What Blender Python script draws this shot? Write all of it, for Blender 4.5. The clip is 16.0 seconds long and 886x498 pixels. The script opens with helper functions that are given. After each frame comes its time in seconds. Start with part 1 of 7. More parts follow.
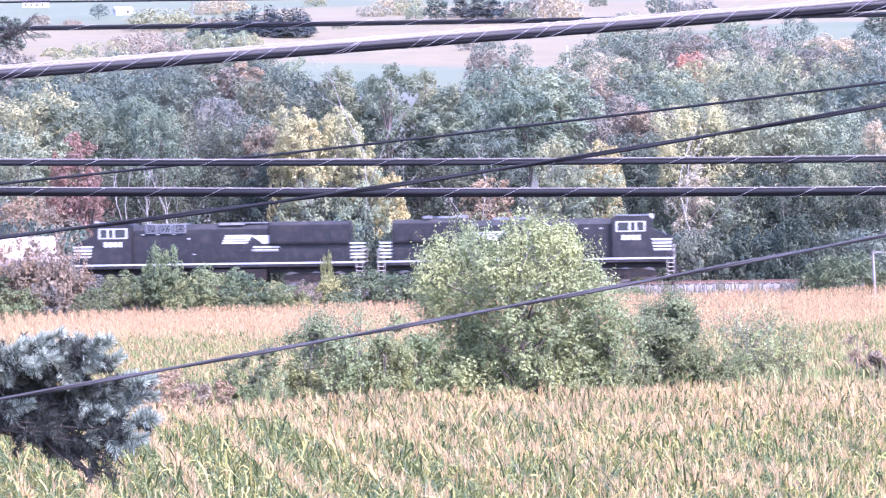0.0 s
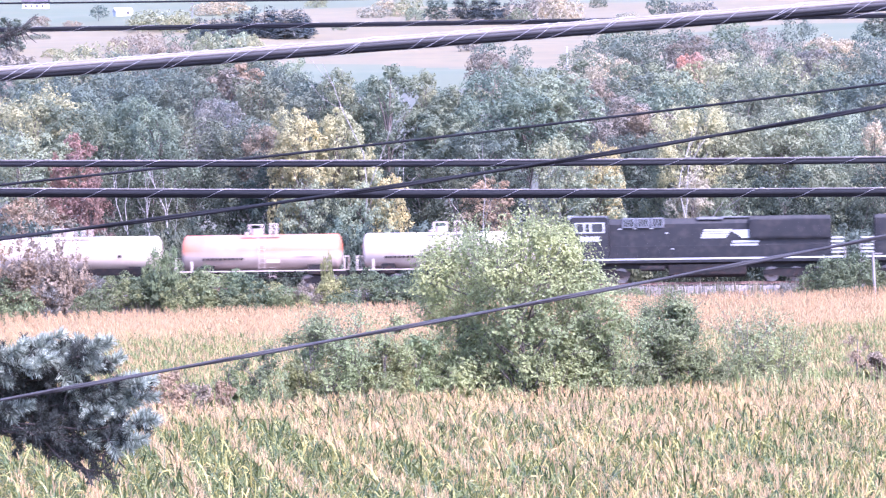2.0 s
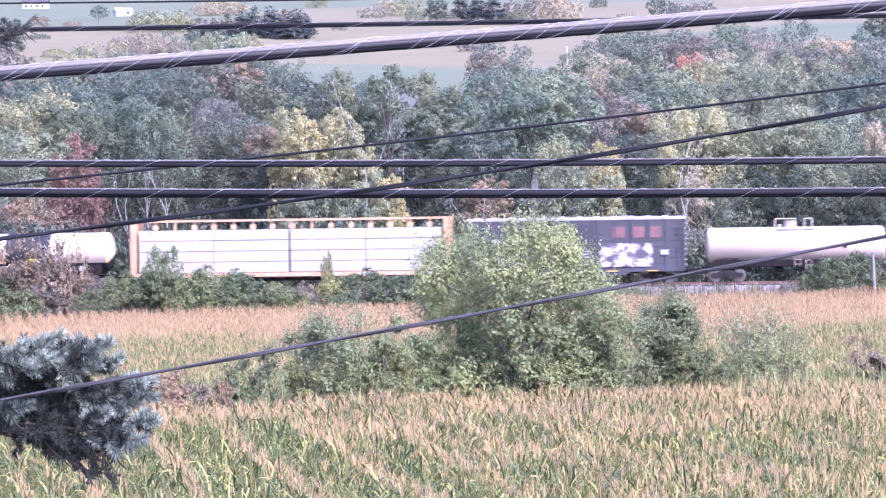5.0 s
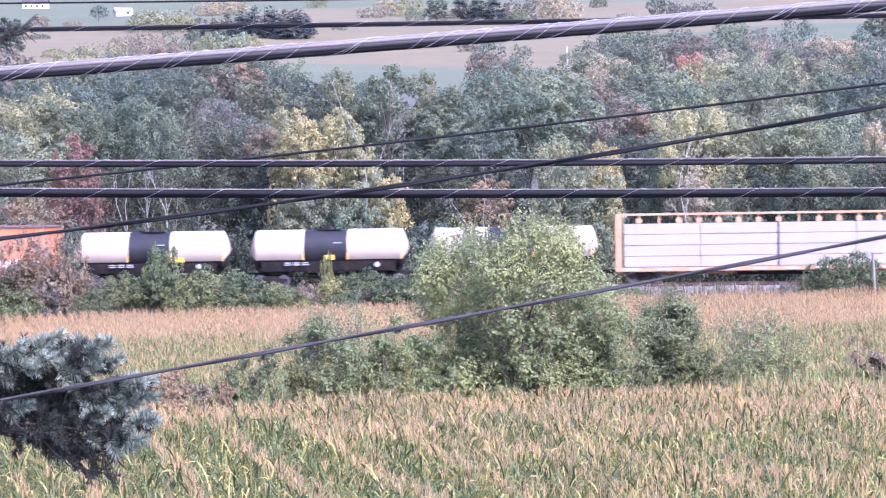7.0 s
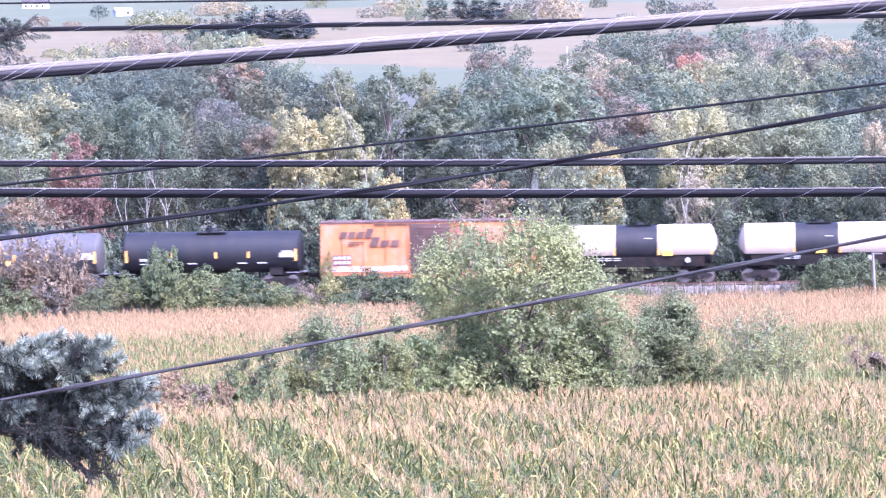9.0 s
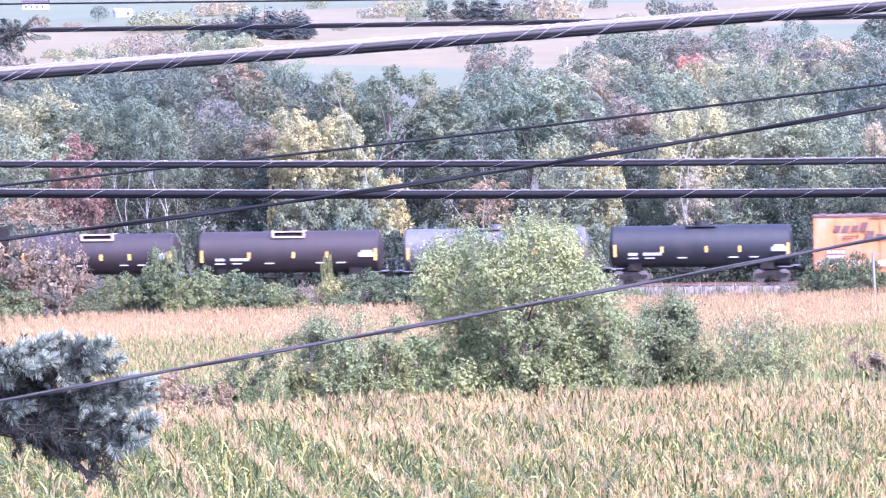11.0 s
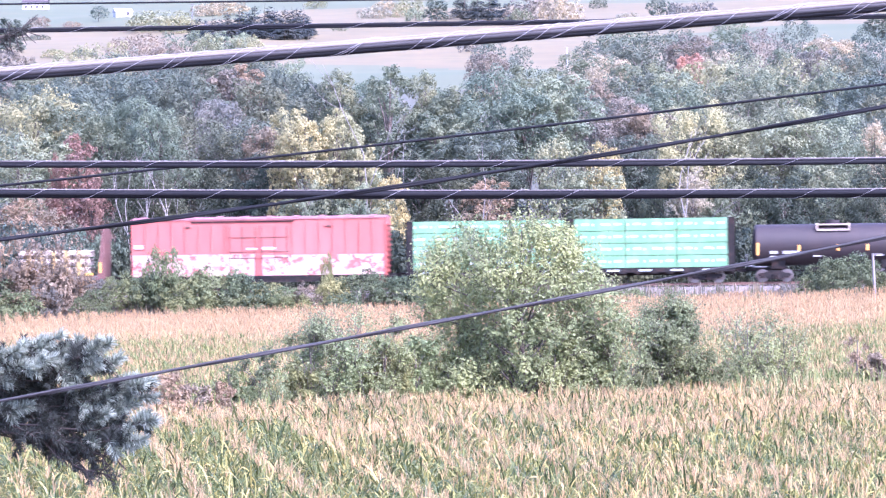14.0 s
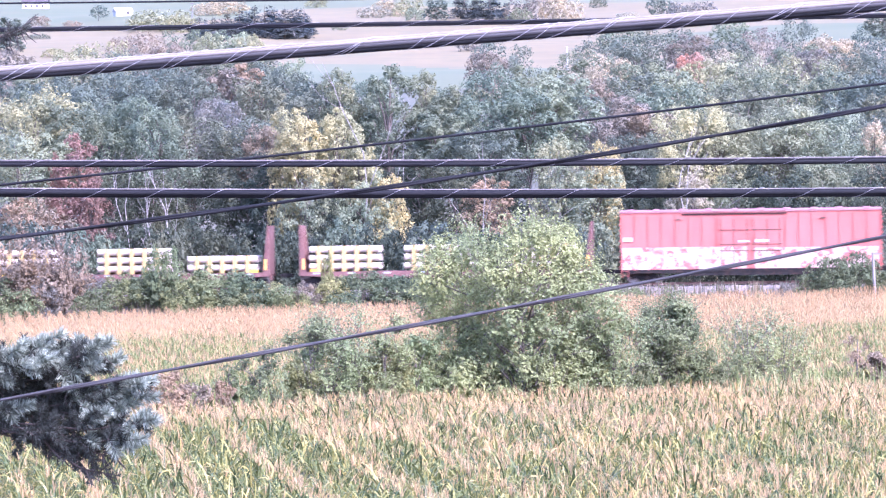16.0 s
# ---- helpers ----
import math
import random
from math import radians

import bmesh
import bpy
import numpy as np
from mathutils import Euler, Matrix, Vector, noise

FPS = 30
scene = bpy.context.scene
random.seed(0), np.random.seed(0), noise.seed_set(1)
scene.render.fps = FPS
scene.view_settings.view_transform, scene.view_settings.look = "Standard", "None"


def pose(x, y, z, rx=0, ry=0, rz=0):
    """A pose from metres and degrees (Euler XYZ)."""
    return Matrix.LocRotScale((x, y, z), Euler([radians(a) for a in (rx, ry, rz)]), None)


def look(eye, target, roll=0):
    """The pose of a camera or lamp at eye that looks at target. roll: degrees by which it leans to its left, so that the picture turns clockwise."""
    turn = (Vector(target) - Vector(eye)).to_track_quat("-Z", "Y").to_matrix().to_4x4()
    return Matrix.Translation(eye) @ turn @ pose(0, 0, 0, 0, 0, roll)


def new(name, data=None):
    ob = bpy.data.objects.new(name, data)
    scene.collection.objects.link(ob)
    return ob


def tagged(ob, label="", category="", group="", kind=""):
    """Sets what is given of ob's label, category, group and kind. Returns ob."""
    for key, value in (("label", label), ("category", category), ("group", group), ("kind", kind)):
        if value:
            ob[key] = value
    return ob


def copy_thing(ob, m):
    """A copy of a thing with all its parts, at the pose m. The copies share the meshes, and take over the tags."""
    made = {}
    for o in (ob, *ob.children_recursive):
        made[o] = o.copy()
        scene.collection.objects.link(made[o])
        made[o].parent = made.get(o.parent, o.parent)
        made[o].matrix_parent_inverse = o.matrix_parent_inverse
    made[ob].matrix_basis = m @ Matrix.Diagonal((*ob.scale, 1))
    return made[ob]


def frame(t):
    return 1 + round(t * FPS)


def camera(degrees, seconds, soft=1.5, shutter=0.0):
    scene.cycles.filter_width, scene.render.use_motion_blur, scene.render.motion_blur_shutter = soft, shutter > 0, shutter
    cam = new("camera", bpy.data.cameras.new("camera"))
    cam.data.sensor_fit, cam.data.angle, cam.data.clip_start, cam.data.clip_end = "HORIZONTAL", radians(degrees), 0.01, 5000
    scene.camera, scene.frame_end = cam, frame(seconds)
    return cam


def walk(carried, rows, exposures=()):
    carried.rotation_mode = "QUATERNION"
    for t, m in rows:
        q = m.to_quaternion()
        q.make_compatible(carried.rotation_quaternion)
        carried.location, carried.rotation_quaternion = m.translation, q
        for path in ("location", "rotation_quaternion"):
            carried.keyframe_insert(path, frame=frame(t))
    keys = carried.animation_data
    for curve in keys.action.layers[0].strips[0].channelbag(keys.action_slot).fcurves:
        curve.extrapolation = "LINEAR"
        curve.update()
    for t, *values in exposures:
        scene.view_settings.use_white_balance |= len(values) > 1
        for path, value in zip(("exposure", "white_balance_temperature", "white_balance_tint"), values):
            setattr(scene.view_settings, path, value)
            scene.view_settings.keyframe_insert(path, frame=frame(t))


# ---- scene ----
# ================= camera =================
cam = camera(14.0, 16.0, soft=1.3, shutter=0.35)


def view(nod):
    """The tripod's pose; nod is the small dip of the head in degrees."""
    return pose(0, 0, 7.7, 90 - 0.323 + nod) @ pose(0, 0, 0, 0, 0, -0.83)


CAMERA_ROWS = [(0.0, view(-0.018)), (0.4, view(0.0)), (9.2, view(0.0)), (11.4, view(0.012)), (15.6, view(0.012)), (16.0, view(0.0))]
walk(cam, CAMERA_ROWS, exposures=[(0.0, 2.46, 4880, 36), (4.2, 2.27, 4880, 36), (6.3, 1.93, 4950, 33), (7.0, 1.97, 4950, 33), (8.0, 2.02, 4950, 33), (9.0, 2.31, 4880, 36), (9.2, 2.36, 4880, 36), (12.0, 2.45, 4880, 36), (16.0, 2.42, 4880, 36)])

# ================= light =================
SUN_EL, SUN_AZ = 48.0, 141.0          # degrees; azimuth clockwise from the way the camera looks
world = bpy.data.worlds.new("hazy_sky")
scene.world = world
world.use_nodes = True
wn = world.node_tree.nodes
sky = wn.new("ShaderNodeTexSky")
sky.sky_type, sky.sun_disc = "NISHITA", False
sky.sun_elevation, sky.sun_rotation = radians(SUN_EL), radians(SUN_AZ)
sky.air_density, sky.dust_density, sky.ozone_density = 1.0, 4.0, 1.0
wn["Background"].inputs[1].default_value = 0.15
world.node_tree.links.new(sky.outputs[0], wn["Background"].inputs[0])
sun = new("sun", bpy.data.lights.new("sun", "SUN"))
sun.data.energy, sun.data.angle, sun.data.color = 1.85, radians(10), (1.0, 0.86, 0.7)
_a, _e = radians(SUN_AZ), radians(SUN_EL)
sun.matrix_world = look((math.sin(_a) * math.cos(_e) * 100, math.cos(_a) * math.cos(_e) * 100, math.sin(_e) * 100), (0, 0, 0))
# ================= materials =================
def _node(nt, kind, **ins):
    n = nt.nodes.new(kind)
    for k, v in ins.items():
        n.inputs[k.replace("_", " ")].default_value = v
    return n


def _mix(nt, fac, a, b, blend="MIX"):
    n = nt.nodes.new("ShaderNodeMix")
    n.data_type, n.blend_type = "RGBA", blend
    for sock, v in ((n.inputs[0], fac), (n.inputs[6], a), (n.inputs[7], b)):
        if isinstance(v, (int, float)):
            sock.default_value = v
        elif isinstance(v, tuple):
            sock.default_value = (*v, 1)[:4]
        else:
            nt.links.new(v, sock)
    return n.outputs[2]


def _ramp(nt, fac, stops):
    n = nt.nodes.new("ShaderNodeValToRGB")
    el = n.color_ramp.elements
    while len(el) < len(stops):
        el.new(0.5)
    for e, (p, c) in zip(el, stops):
        e.position, e.color = p, (*c, 1)
    nt.links.new(fac, n.inputs[0])
    return n.outputs[0]


def _noise(nt, scale, detail=4, stretch=None, coord="Object"):
    tc = nt.nodes.new("ShaderNodeTexCoord")
    n = _node(nt, "ShaderNodeTexNoise", Scale=scale, Detail=detail)
    src = tc.outputs[coord]
    if stretch:
        m = nt.nodes.new("ShaderNodeMapping")
        m.inputs["Scale"].default_value = stretch
        nt.links.new(src, m.inputs[0])
        src = m.outputs[0]
    nt.links.new(src, n.inputs["Vector"])
    return n.outputs[0]


def surface(name, col, col2=None, rough=0.55, metal=0.0, spec=0.5, scale=1.2, stretch=None, grime=None, grime_amt=0.35, bump=0.02, fine=25.0):
    """Paint, metal, soil: two scales of variation, stains with their own shape, fine relief."""
    m = bpy.data.materials.new(name)
    m.use_nodes = True
    nt = m.node_tree
    p = nt.nodes["Principled BSDF"]
    col2 = col2 or tuple(c * 0.78 for c in col)
    big = _ramp(nt, _noise(nt, scale, 5, stretch), [(0.35, (0, 0, 0)), (0.65, (1, 1, 1))])
    c = _mix(nt, big, col, col2)
    small = _noise(nt, fine, 3)
    c = _mix(nt, 0.18, c, _ramp(nt, small, [(0.3, tuple(x * 0.6 for x in col)), (0.7, tuple(min(1, x * 1.25) for x in col))]))
    if grime:
        g = _ramp(nt, _noise(nt, scale * 2.3, 6, stretch), [(0.48, (0, 0, 0)), (0.72, (grime_amt,) * 3)])
        c = _mix(nt, g, c, grime)
    nt.links.new(c, p.inputs["Base Color"])
    p.inputs["Metallic"].default_value = metal
    p.inputs["Specular IOR Level"].default_value = spec
    r = nt.nodes.new("ShaderNodeMapRange")
    r.inputs[3].default_value, r.inputs[4].default_value = max(0.05, rough - 0.12), min(1, rough + 0.12)
    nt.links.new(small, r.inputs[0])
    nt.links.new(r.outputs[0], p.inputs["Roughness"])
    b = _node(nt, "ShaderNodeBump", Strength=0.35, Distance=bump)
    nt.links.new(small, b.inputs["Height"])
    nt.links.new(b.outputs[0], p.inputs["Normal"])
    return m


def leafy(name, stops, through_=0.38, rough=0.65, tint=0.5, spec=0.1, patchy=((0.72, 0.78, 0.8), (1.2, 1.12, 0.95), 0.35)):
    """Leaves: colour varies leaf by leaf and plant by plant, and light comes through them."""
    m = bpy.data.materials.new(name)
    m.use_nodes = True
    nt = m.node_tree
    p, out = nt.nodes["Principled BSDF"], nt.nodes["Material Output"]
    geo = nt.nodes.new("ShaderNodeNewGeometry")
    info = nt.nodes.new("ShaderNodeObjectInfo")
    c = _ramp(nt, geo.outputs["Random Per Island"], stops)
    patch = _ramp(nt, _noise(nt, patchy[2], 3), [(0.35, patchy[0]), (0.65, patchy[1])])
    c = _mix(nt, 0.75, c, patch, "MULTIPLY")
    own = _ramp(nt, info.outputs["Random"], [(0.0, (0.75, 0.9, 1.0)), (0.5, (1, 1, 1)), (1.0, (1.3, 1.08, 0.8))])
    c = _mix(nt, tint, c, _mix(nt, 1.0, c, own, "MULTIPLY"))
    nt.links.new(c, p.inputs["Base Color"])
    p.inputs["Roughness"].default_value = rough
    p.inputs["Specular IOR Level"].default_value = spec
    tr = nt.nodes.new("ShaderNodeBsdfTranslucent")
    nt.links.new(c, tr.inputs[0])
    mx = nt.nodes.new("ShaderNodeMixShader")
    mx.inputs[0].default_value = through_
    nt.links.new(p.outputs[0], mx.inputs[1])
    nt.links.new(tr.outputs[0], mx.inputs[2])
    nt.links.new(mx.outputs[0], out.inputs[0])
    return m


LEAF = {
    # distance haze is put into the wood and hillside leaf colours: greyer, bluer
    "green": leafy("green_leaves", [(0, (0.155, 0.176, 0.123)), (0.6, (0.172, 0.195, 0.137)), (1, (0.193, 0.218, 0.153))]),
    "light": leafy("light_green_leaves", [(0, (0.234, 0.247, 0.162)), (0.6, (0.26, 0.274, 0.18)), (1, (0.291, 0.307, 0.202))]),
    "yellow": leafy("yellowing_leaves", [(0, (0.342, 0.32, 0.18)), (0.6, (0.38, 0.355, 0.2)), (1, (0.426, 0.398, 0.224))]),
    "red": leafy("russet_leaves", [(0, (0.225, 0.14, 0.117)), (0.6, (0.25, 0.155, 0.13)), (1, (0.28, 0.174, 0.146))]),
    "orange": leafy("orange_leaves", [(0, (0.378, 0.234, 0.189)), (0.6, (0.42, 0.26, 0.21)), (1, (0.47, 0.291, 0.235))]),
    "brown": leafy("brown_leaves", [(0, (0.23, 0.184, 0.14)), (0.6, (0.255, 0.205, 0.155)), (1, (0.286, 0.23, 0.174))]),
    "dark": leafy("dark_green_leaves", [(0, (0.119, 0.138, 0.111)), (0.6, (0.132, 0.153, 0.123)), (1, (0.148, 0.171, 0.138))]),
    "grey": leafy("grey_mauve_twigs", [(0, (0.178, 0.166, 0.146)), (0.6, (0.198, 0.184, 0.162)), (1, (0.222, 0.206, 0.181))]),
    "tan": leafy("dry_tan_leaves", [(0, (0.297, 0.27, 0.203)), (0.6, (0.33, 0.3, 0.225)), (1, (0.37, 0.336, 0.252))]),
    "elder": leafy("box_elder_leaves", [(0, (0.217, 0.238, 0.109)), (0.6, (0.255, 0.28, 0.128)), (1, (0.311, 0.342, 0.156))], spec=0.3, rough=0.5),
    # the "ivy" tone: canopy shade put into a darker leaf colour
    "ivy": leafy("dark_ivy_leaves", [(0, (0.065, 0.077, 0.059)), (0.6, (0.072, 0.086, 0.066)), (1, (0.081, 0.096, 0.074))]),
    "hedge": leafy("hedgerow_leaves", [(0, (0.164, 0.182, 0.092)), (0.6, (0.182, 0.202, 0.102)), (1, (0.204, 0.226, 0.114))]),
    "deep": leafy("deep_green_leaves", [(0, (0.115, 0.133, 0.077)), (0.6, (0.128, 0.148, 0.086)), (1, (0.143, 0.166, 0.096))]),
    "pale": leafy("pale_hedge_leaves", [(0, (0.236, 0.248, 0.128)), (0.6, (0.262, 0.276, 0.142)), (1, (0.293, 0.309, 0.159))]),
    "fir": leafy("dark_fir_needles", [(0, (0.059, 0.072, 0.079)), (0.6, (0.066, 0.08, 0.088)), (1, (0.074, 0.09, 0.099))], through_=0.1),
}
BARK = surface("bark", (0.16, 0.13, 0.11), (0.09, 0.075, 0.065), rough=0.9, scale=3, stretch=(1, 1, 0.3), bump=0.03)
PALE_BARK = surface("pale_bark", (0.34, 0.31, 0.29), (0.22, 0.2, 0.19), rough=0.85, scale=3, grime=(0.12, 0.1, 0.09))
CORN_LEAF = leafy("corn_leaves", [(0, (0.05, 0.07, 0.03)), (0.4, (0.115, 0.132, 0.048)), (0.75, (0.235, 0.23, 0.08)), (0.93, (0.41, 0.345, 0.115)), (1, (0.47, 0.345, 0.16))], through_=0.36, spec=0.3, rough=0.45, tint=0, patchy=((0.62, 0.75, 0.65), (1.25, 1.15, 0.92), 0.7))
CORN_GREEN = leafy("greener_corn_leaves", [(0, (0.1, 0.12, 0.045)), (0.55, (0.17, 0.18, 0.066)), (0.85, (0.26, 0.25, 0.098)), (1, (0.37, 0.31, 0.135))], through_=0.36, spec=0.2, rough=0.5, tint=0, patchy=((0.75, 0.82, 0.75), (1.18, 1.12, 0.94), 0.4))
CORN_RIPE = leafy("ripe_corn_leaves", [(0, (0.33, 0.232, 0.12)), (0.5, (0.38, 0.27, 0.142)), (1, (0.43, 0.312, 0.168))], through_=0.36, rough=0.6, spec=0.1, tint=0, patchy=((0.9, 0.93, 0.9), (1.06, 1.03, 0.97), 0.2))
RIPE_TASSEL = leafy("ripe_corn_tassels", [(0, (0.38, 0.255, 0.14)), (0.5, (0.425, 0.285, 0.158)), (1, (0.47, 0.32, 0.182))], through_=0.36, rough=0.7, tint=0)
CORN_TASSEL = leafy("corn_tassels", [(0, (0.4, 0.258, 0.142)), (0.5, (0.48, 0.322, 0.175)), (1, (0.55, 0.395, 0.225))], through_=0.36, rough=0.7, tint=0)
# the bough's inner shade is put into this needle colour; tips keep the paler one
NEEDLE_SHADED = leafy("shaded_spruce_needles", [(0, (0.03, 0.033, 0.03)), (0.6, (0.05, 0.056, 0.05)), (1, (0.09, 0.098, 0.088))], through_=0.1, rough=0.55, tint=0)
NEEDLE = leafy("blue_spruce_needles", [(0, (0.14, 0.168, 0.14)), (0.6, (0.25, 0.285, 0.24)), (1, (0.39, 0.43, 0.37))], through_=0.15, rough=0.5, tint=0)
SOIL = surface("soil", (0.085, 0.065, 0.047), (0.06, 0.047, 0.035), rough=0.95, scale=0.3, fine=6)
MEADOW = surface("dry_meadow", (0.138, 0.105, 0.045), (0.112, 0.087, 0.039), rough=0.95, scale=0.05, fine=0.6, grime=(0.08, 0.082, 0.038), grime_amt=0.7)
GRASS = surface("green_pasture", (0.072, 0.084, 0.038), (0.088, 0.09, 0.042), rough=0.95, scale=0.02, fine=0.6)
FOREST = surface("leaf_litter", (0.08, 0.075, 0.05), (0.06, 0.065, 0.04), rough=0.95, scale=0.15, fine=3)
BALLAST = surface("ballast_stone", (0.16, 0.135, 0.13), (0.11, 0.095, 0.09), rough=0.95, scale=0.8, fine=9, bump=0.06)
# ================= mesh helpers =================
def np_mesh(name, verts, faces, mats, index=None, smooth=False):
    """A mesh from arrays of corners and of equal-sided faces."""
    verts, faces = np.asarray(verts, np.float32), np.asarray(faces, np.int32)
    me = bpy.data.meshes.new(name)
    me.vertices.add(len(verts))
    me.vertices.foreach_set("co", verts.ravel())
    me.loops.add(faces.size)
    me.loops.foreach_set("vertex_index", faces.ravel())
    me.polygons.add(len(faces))
    me.polygons.foreach_set("loop_start", np.arange(len(faces), dtype=np.int32) * faces.shape[1])
    for m in mats if isinstance(mats, (list, tuple)) else [mats]:
        me.materials.append(m)
    if index is not None:
        me.polygons.foreach_set("material_index", np.asarray(index, np.int32))
    me.polygons.foreach_set("use_smooth", np.full(len(faces), smooth, dtype=bool))
    me.update(calc_edges=True)
    me.validate()
    return me


def tubes(runs, sides=6):
    """Tapered tubes along runs of (points, radii); returns corners and quads."""
    vs, fs, base = [], [], 0
    ring = np.linspace(0, 2 * np.pi, sides, endpoint=False)
    for pts, rad in runs:
        pts, rad = np.asarray(pts, float), np.asarray(rad, float)
        d = np.gradient(pts, axis=0)
        d /= np.linalg.norm(d, axis=1)[:, None] + 1e-9
        ref = np.array([0.0, 0, 1]) if abs(d[:, 2]).mean() < 0.8 else np.array([1.0, 0, 0])
        a = np.cross(d, ref)
        a /= np.linalg.norm(a, axis=1)[:, None] + 1e-9
        b = np.cross(d, a)
        v = pts[:, None] + rad[:, None, None] * (np.cos(ring)[None, :, None] * a[:, None] + np.sin(ring)[None, :, None] * b[:, None])
        n = len(pts)
        i = np.arange(n - 1)[:, None] * sides + np.arange(sides)[None]
        j = np.arange(n - 1)[:, None] * sides + (np.arange(sides)[None] + 1) % sides
        vs.append(v.reshape(-1, 3))
        fs.append((np.stack([i, j, j + sides, i + sides], -1).reshape(-1, 4)) + base)
        base += n * sides
    return np.concatenate(vs), np.concatenate(fs)


def unit(v):
    return v / (np.linalg.norm(v, axis=-1, keepdims=True) + 1e-9)


def leaves(rng, at, normal, size, slim=0.5, fold=0.25, sides=4):
    """One folded four-cornered or flat three-cornered leaf at each place, facing roughly along its normal."""
    n = len(at)
    normal = unit(normal)
    side = unit(np.cross(normal, rng.normal(size=(n, 3))))
    along = np.cross(normal, side)
    s = np.asarray(size).reshape(-1, 1) * rng.uniform(0.6, 1.3, (n, 1))
    if sides == 3:
        v = np.stack([at - along * s * 0.5 - side * s * slim * 0.5, at - along * s * 0.3 + side * s * slim * 0.6, at + along * s * 0.6], 1)
        return v.reshape(-1, 3), np.arange(n * 3).reshape(-1, 3)
    v = np.stack([at - along * s * 0.5, at + side * s * slim * 0.5 + normal * s * fold * 0.5, at + along * s * 0.5, at - side * s * slim * 0.5 + normal * s * fold * 0.5], 1)
    return v.reshape(-1, 3), np.arange(n * 4).reshape(-1, 4)


def part(name, me, parent, label=""):
    ob = new(name, me)
    ob.parent = parent
    return tagged(ob, label) if label else ob


def smooth_step(a, b, v):
    t = np.clip((v - a) / (b - a), 0, 1)
    return t * t * (3 - 2 * t)


# ================= the lie of the land =================
TURN = 5.0                                   # degrees by which the track leaves the camera's square
TRACK_Y, RAIL_Z = 264.6, 3.55


def track_y(x):
    return TRACK_Y - math.tan(radians(TURN)) * x


def ground(x, y):
    """Height of the land: corn field, railway bank, wooded hillside."""
    x, y = np.asarray(x, float), np.asarray(y, float)
    w = (y - track_y(x)) * math.cos(radians(TURN))
    field = smooth_step(140, 250, y) * (0.43 + 0.0172 * np.clip(x, -80, 80))
    bank = np.interp(w, [-9.5, -8.5, -4.2, -2.6, 2.6, 4.4, 7, 20], [0, 0, 1, 1, 1, 1, 0.6, 0])
    z = field * (1 - bank) + 2.75 * bank
    hill = np.interp(w, [5, 12, 35, 130, 435, 1035, 1635, 2300, 4500], [-9, 1.6, 2.4, 12.0, 37.8, 75.5, 124, 180, 300])
    roll = np.sin(x * 0.021 + 1.3) * np.sin(y * 0.013) * np.clip((w - 60) / 120, 0, 3) * 0.8
    return np.where(w > 6, np.maximum(z * (w < 22), hill + roll), z)
# ================= land =================
def build_ground():
    xs = np.concatenate([np.linspace(-2600, -290, 22)[:-1], np.linspace(-290, 290, 146), np.linspace(290, 2600, 22)[1:]])
    ws = np.concatenate([np.linspace(-1800, -230, 12), np.linspace(-200, -20, 28), np.linspace(-12, 12, 33), np.linspace(16, 60, 12), np.linspace(70, 340, 28), np.linspace(350, 2000, 138), np.linspace(2100, 4300, 12)])
    X, Wg = np.meshgrid(xs, ws)
    Y = track_y(X) + Wg / math.cos(radians(TURN))
    Z = ground(X, Y)
    v = np.stack([X, Y, Z], -1).reshape(-1, 3)
    c = len(xs)
    i = (np.arange(len(ws) - 1)[:, None] * c + np.arange(c - 1)[None]).ravel()
    f = np.stack([i, i + 1, i + c + 1, i + c], -1)
    mid = v[f].mean(1)
    cx, cy, cw = mid[:, 0], mid[:, 1], (Wg.reshape(-1)[f]).mean(1)
    wave = cy + 25 * np.sin(cx * 0.031 + 1) + 14 * np.sin(cx * 0.083)
    idx = np.zeros(len(f), int)
    idx[(cw > -10) & (cw < 6)] = 4
    idx[cw >= 6] = 3
    idx[cw > 350] = 1
    # pastures between the dry meadows
    idx[(wave > 1690) & (cx < -90)] = 2
    idx[(wave > 620) & (wave < 900) & (np.abs(cx + 8) < 30)] = 2
    idx[(wave > 1960)] = 2
    idx[(wave > 1120) & (wave < 1330) & (cx > 60)] = 2
    ob = new("ground", np_mesh("ground", v, f, [SOIL, MEADOW, GRASS, FOREST, BALLAST], idx, True))
    tagged(ob, "brown field soil, stony bank and hillside meadows", "ground", kind="structure")


build_ground()


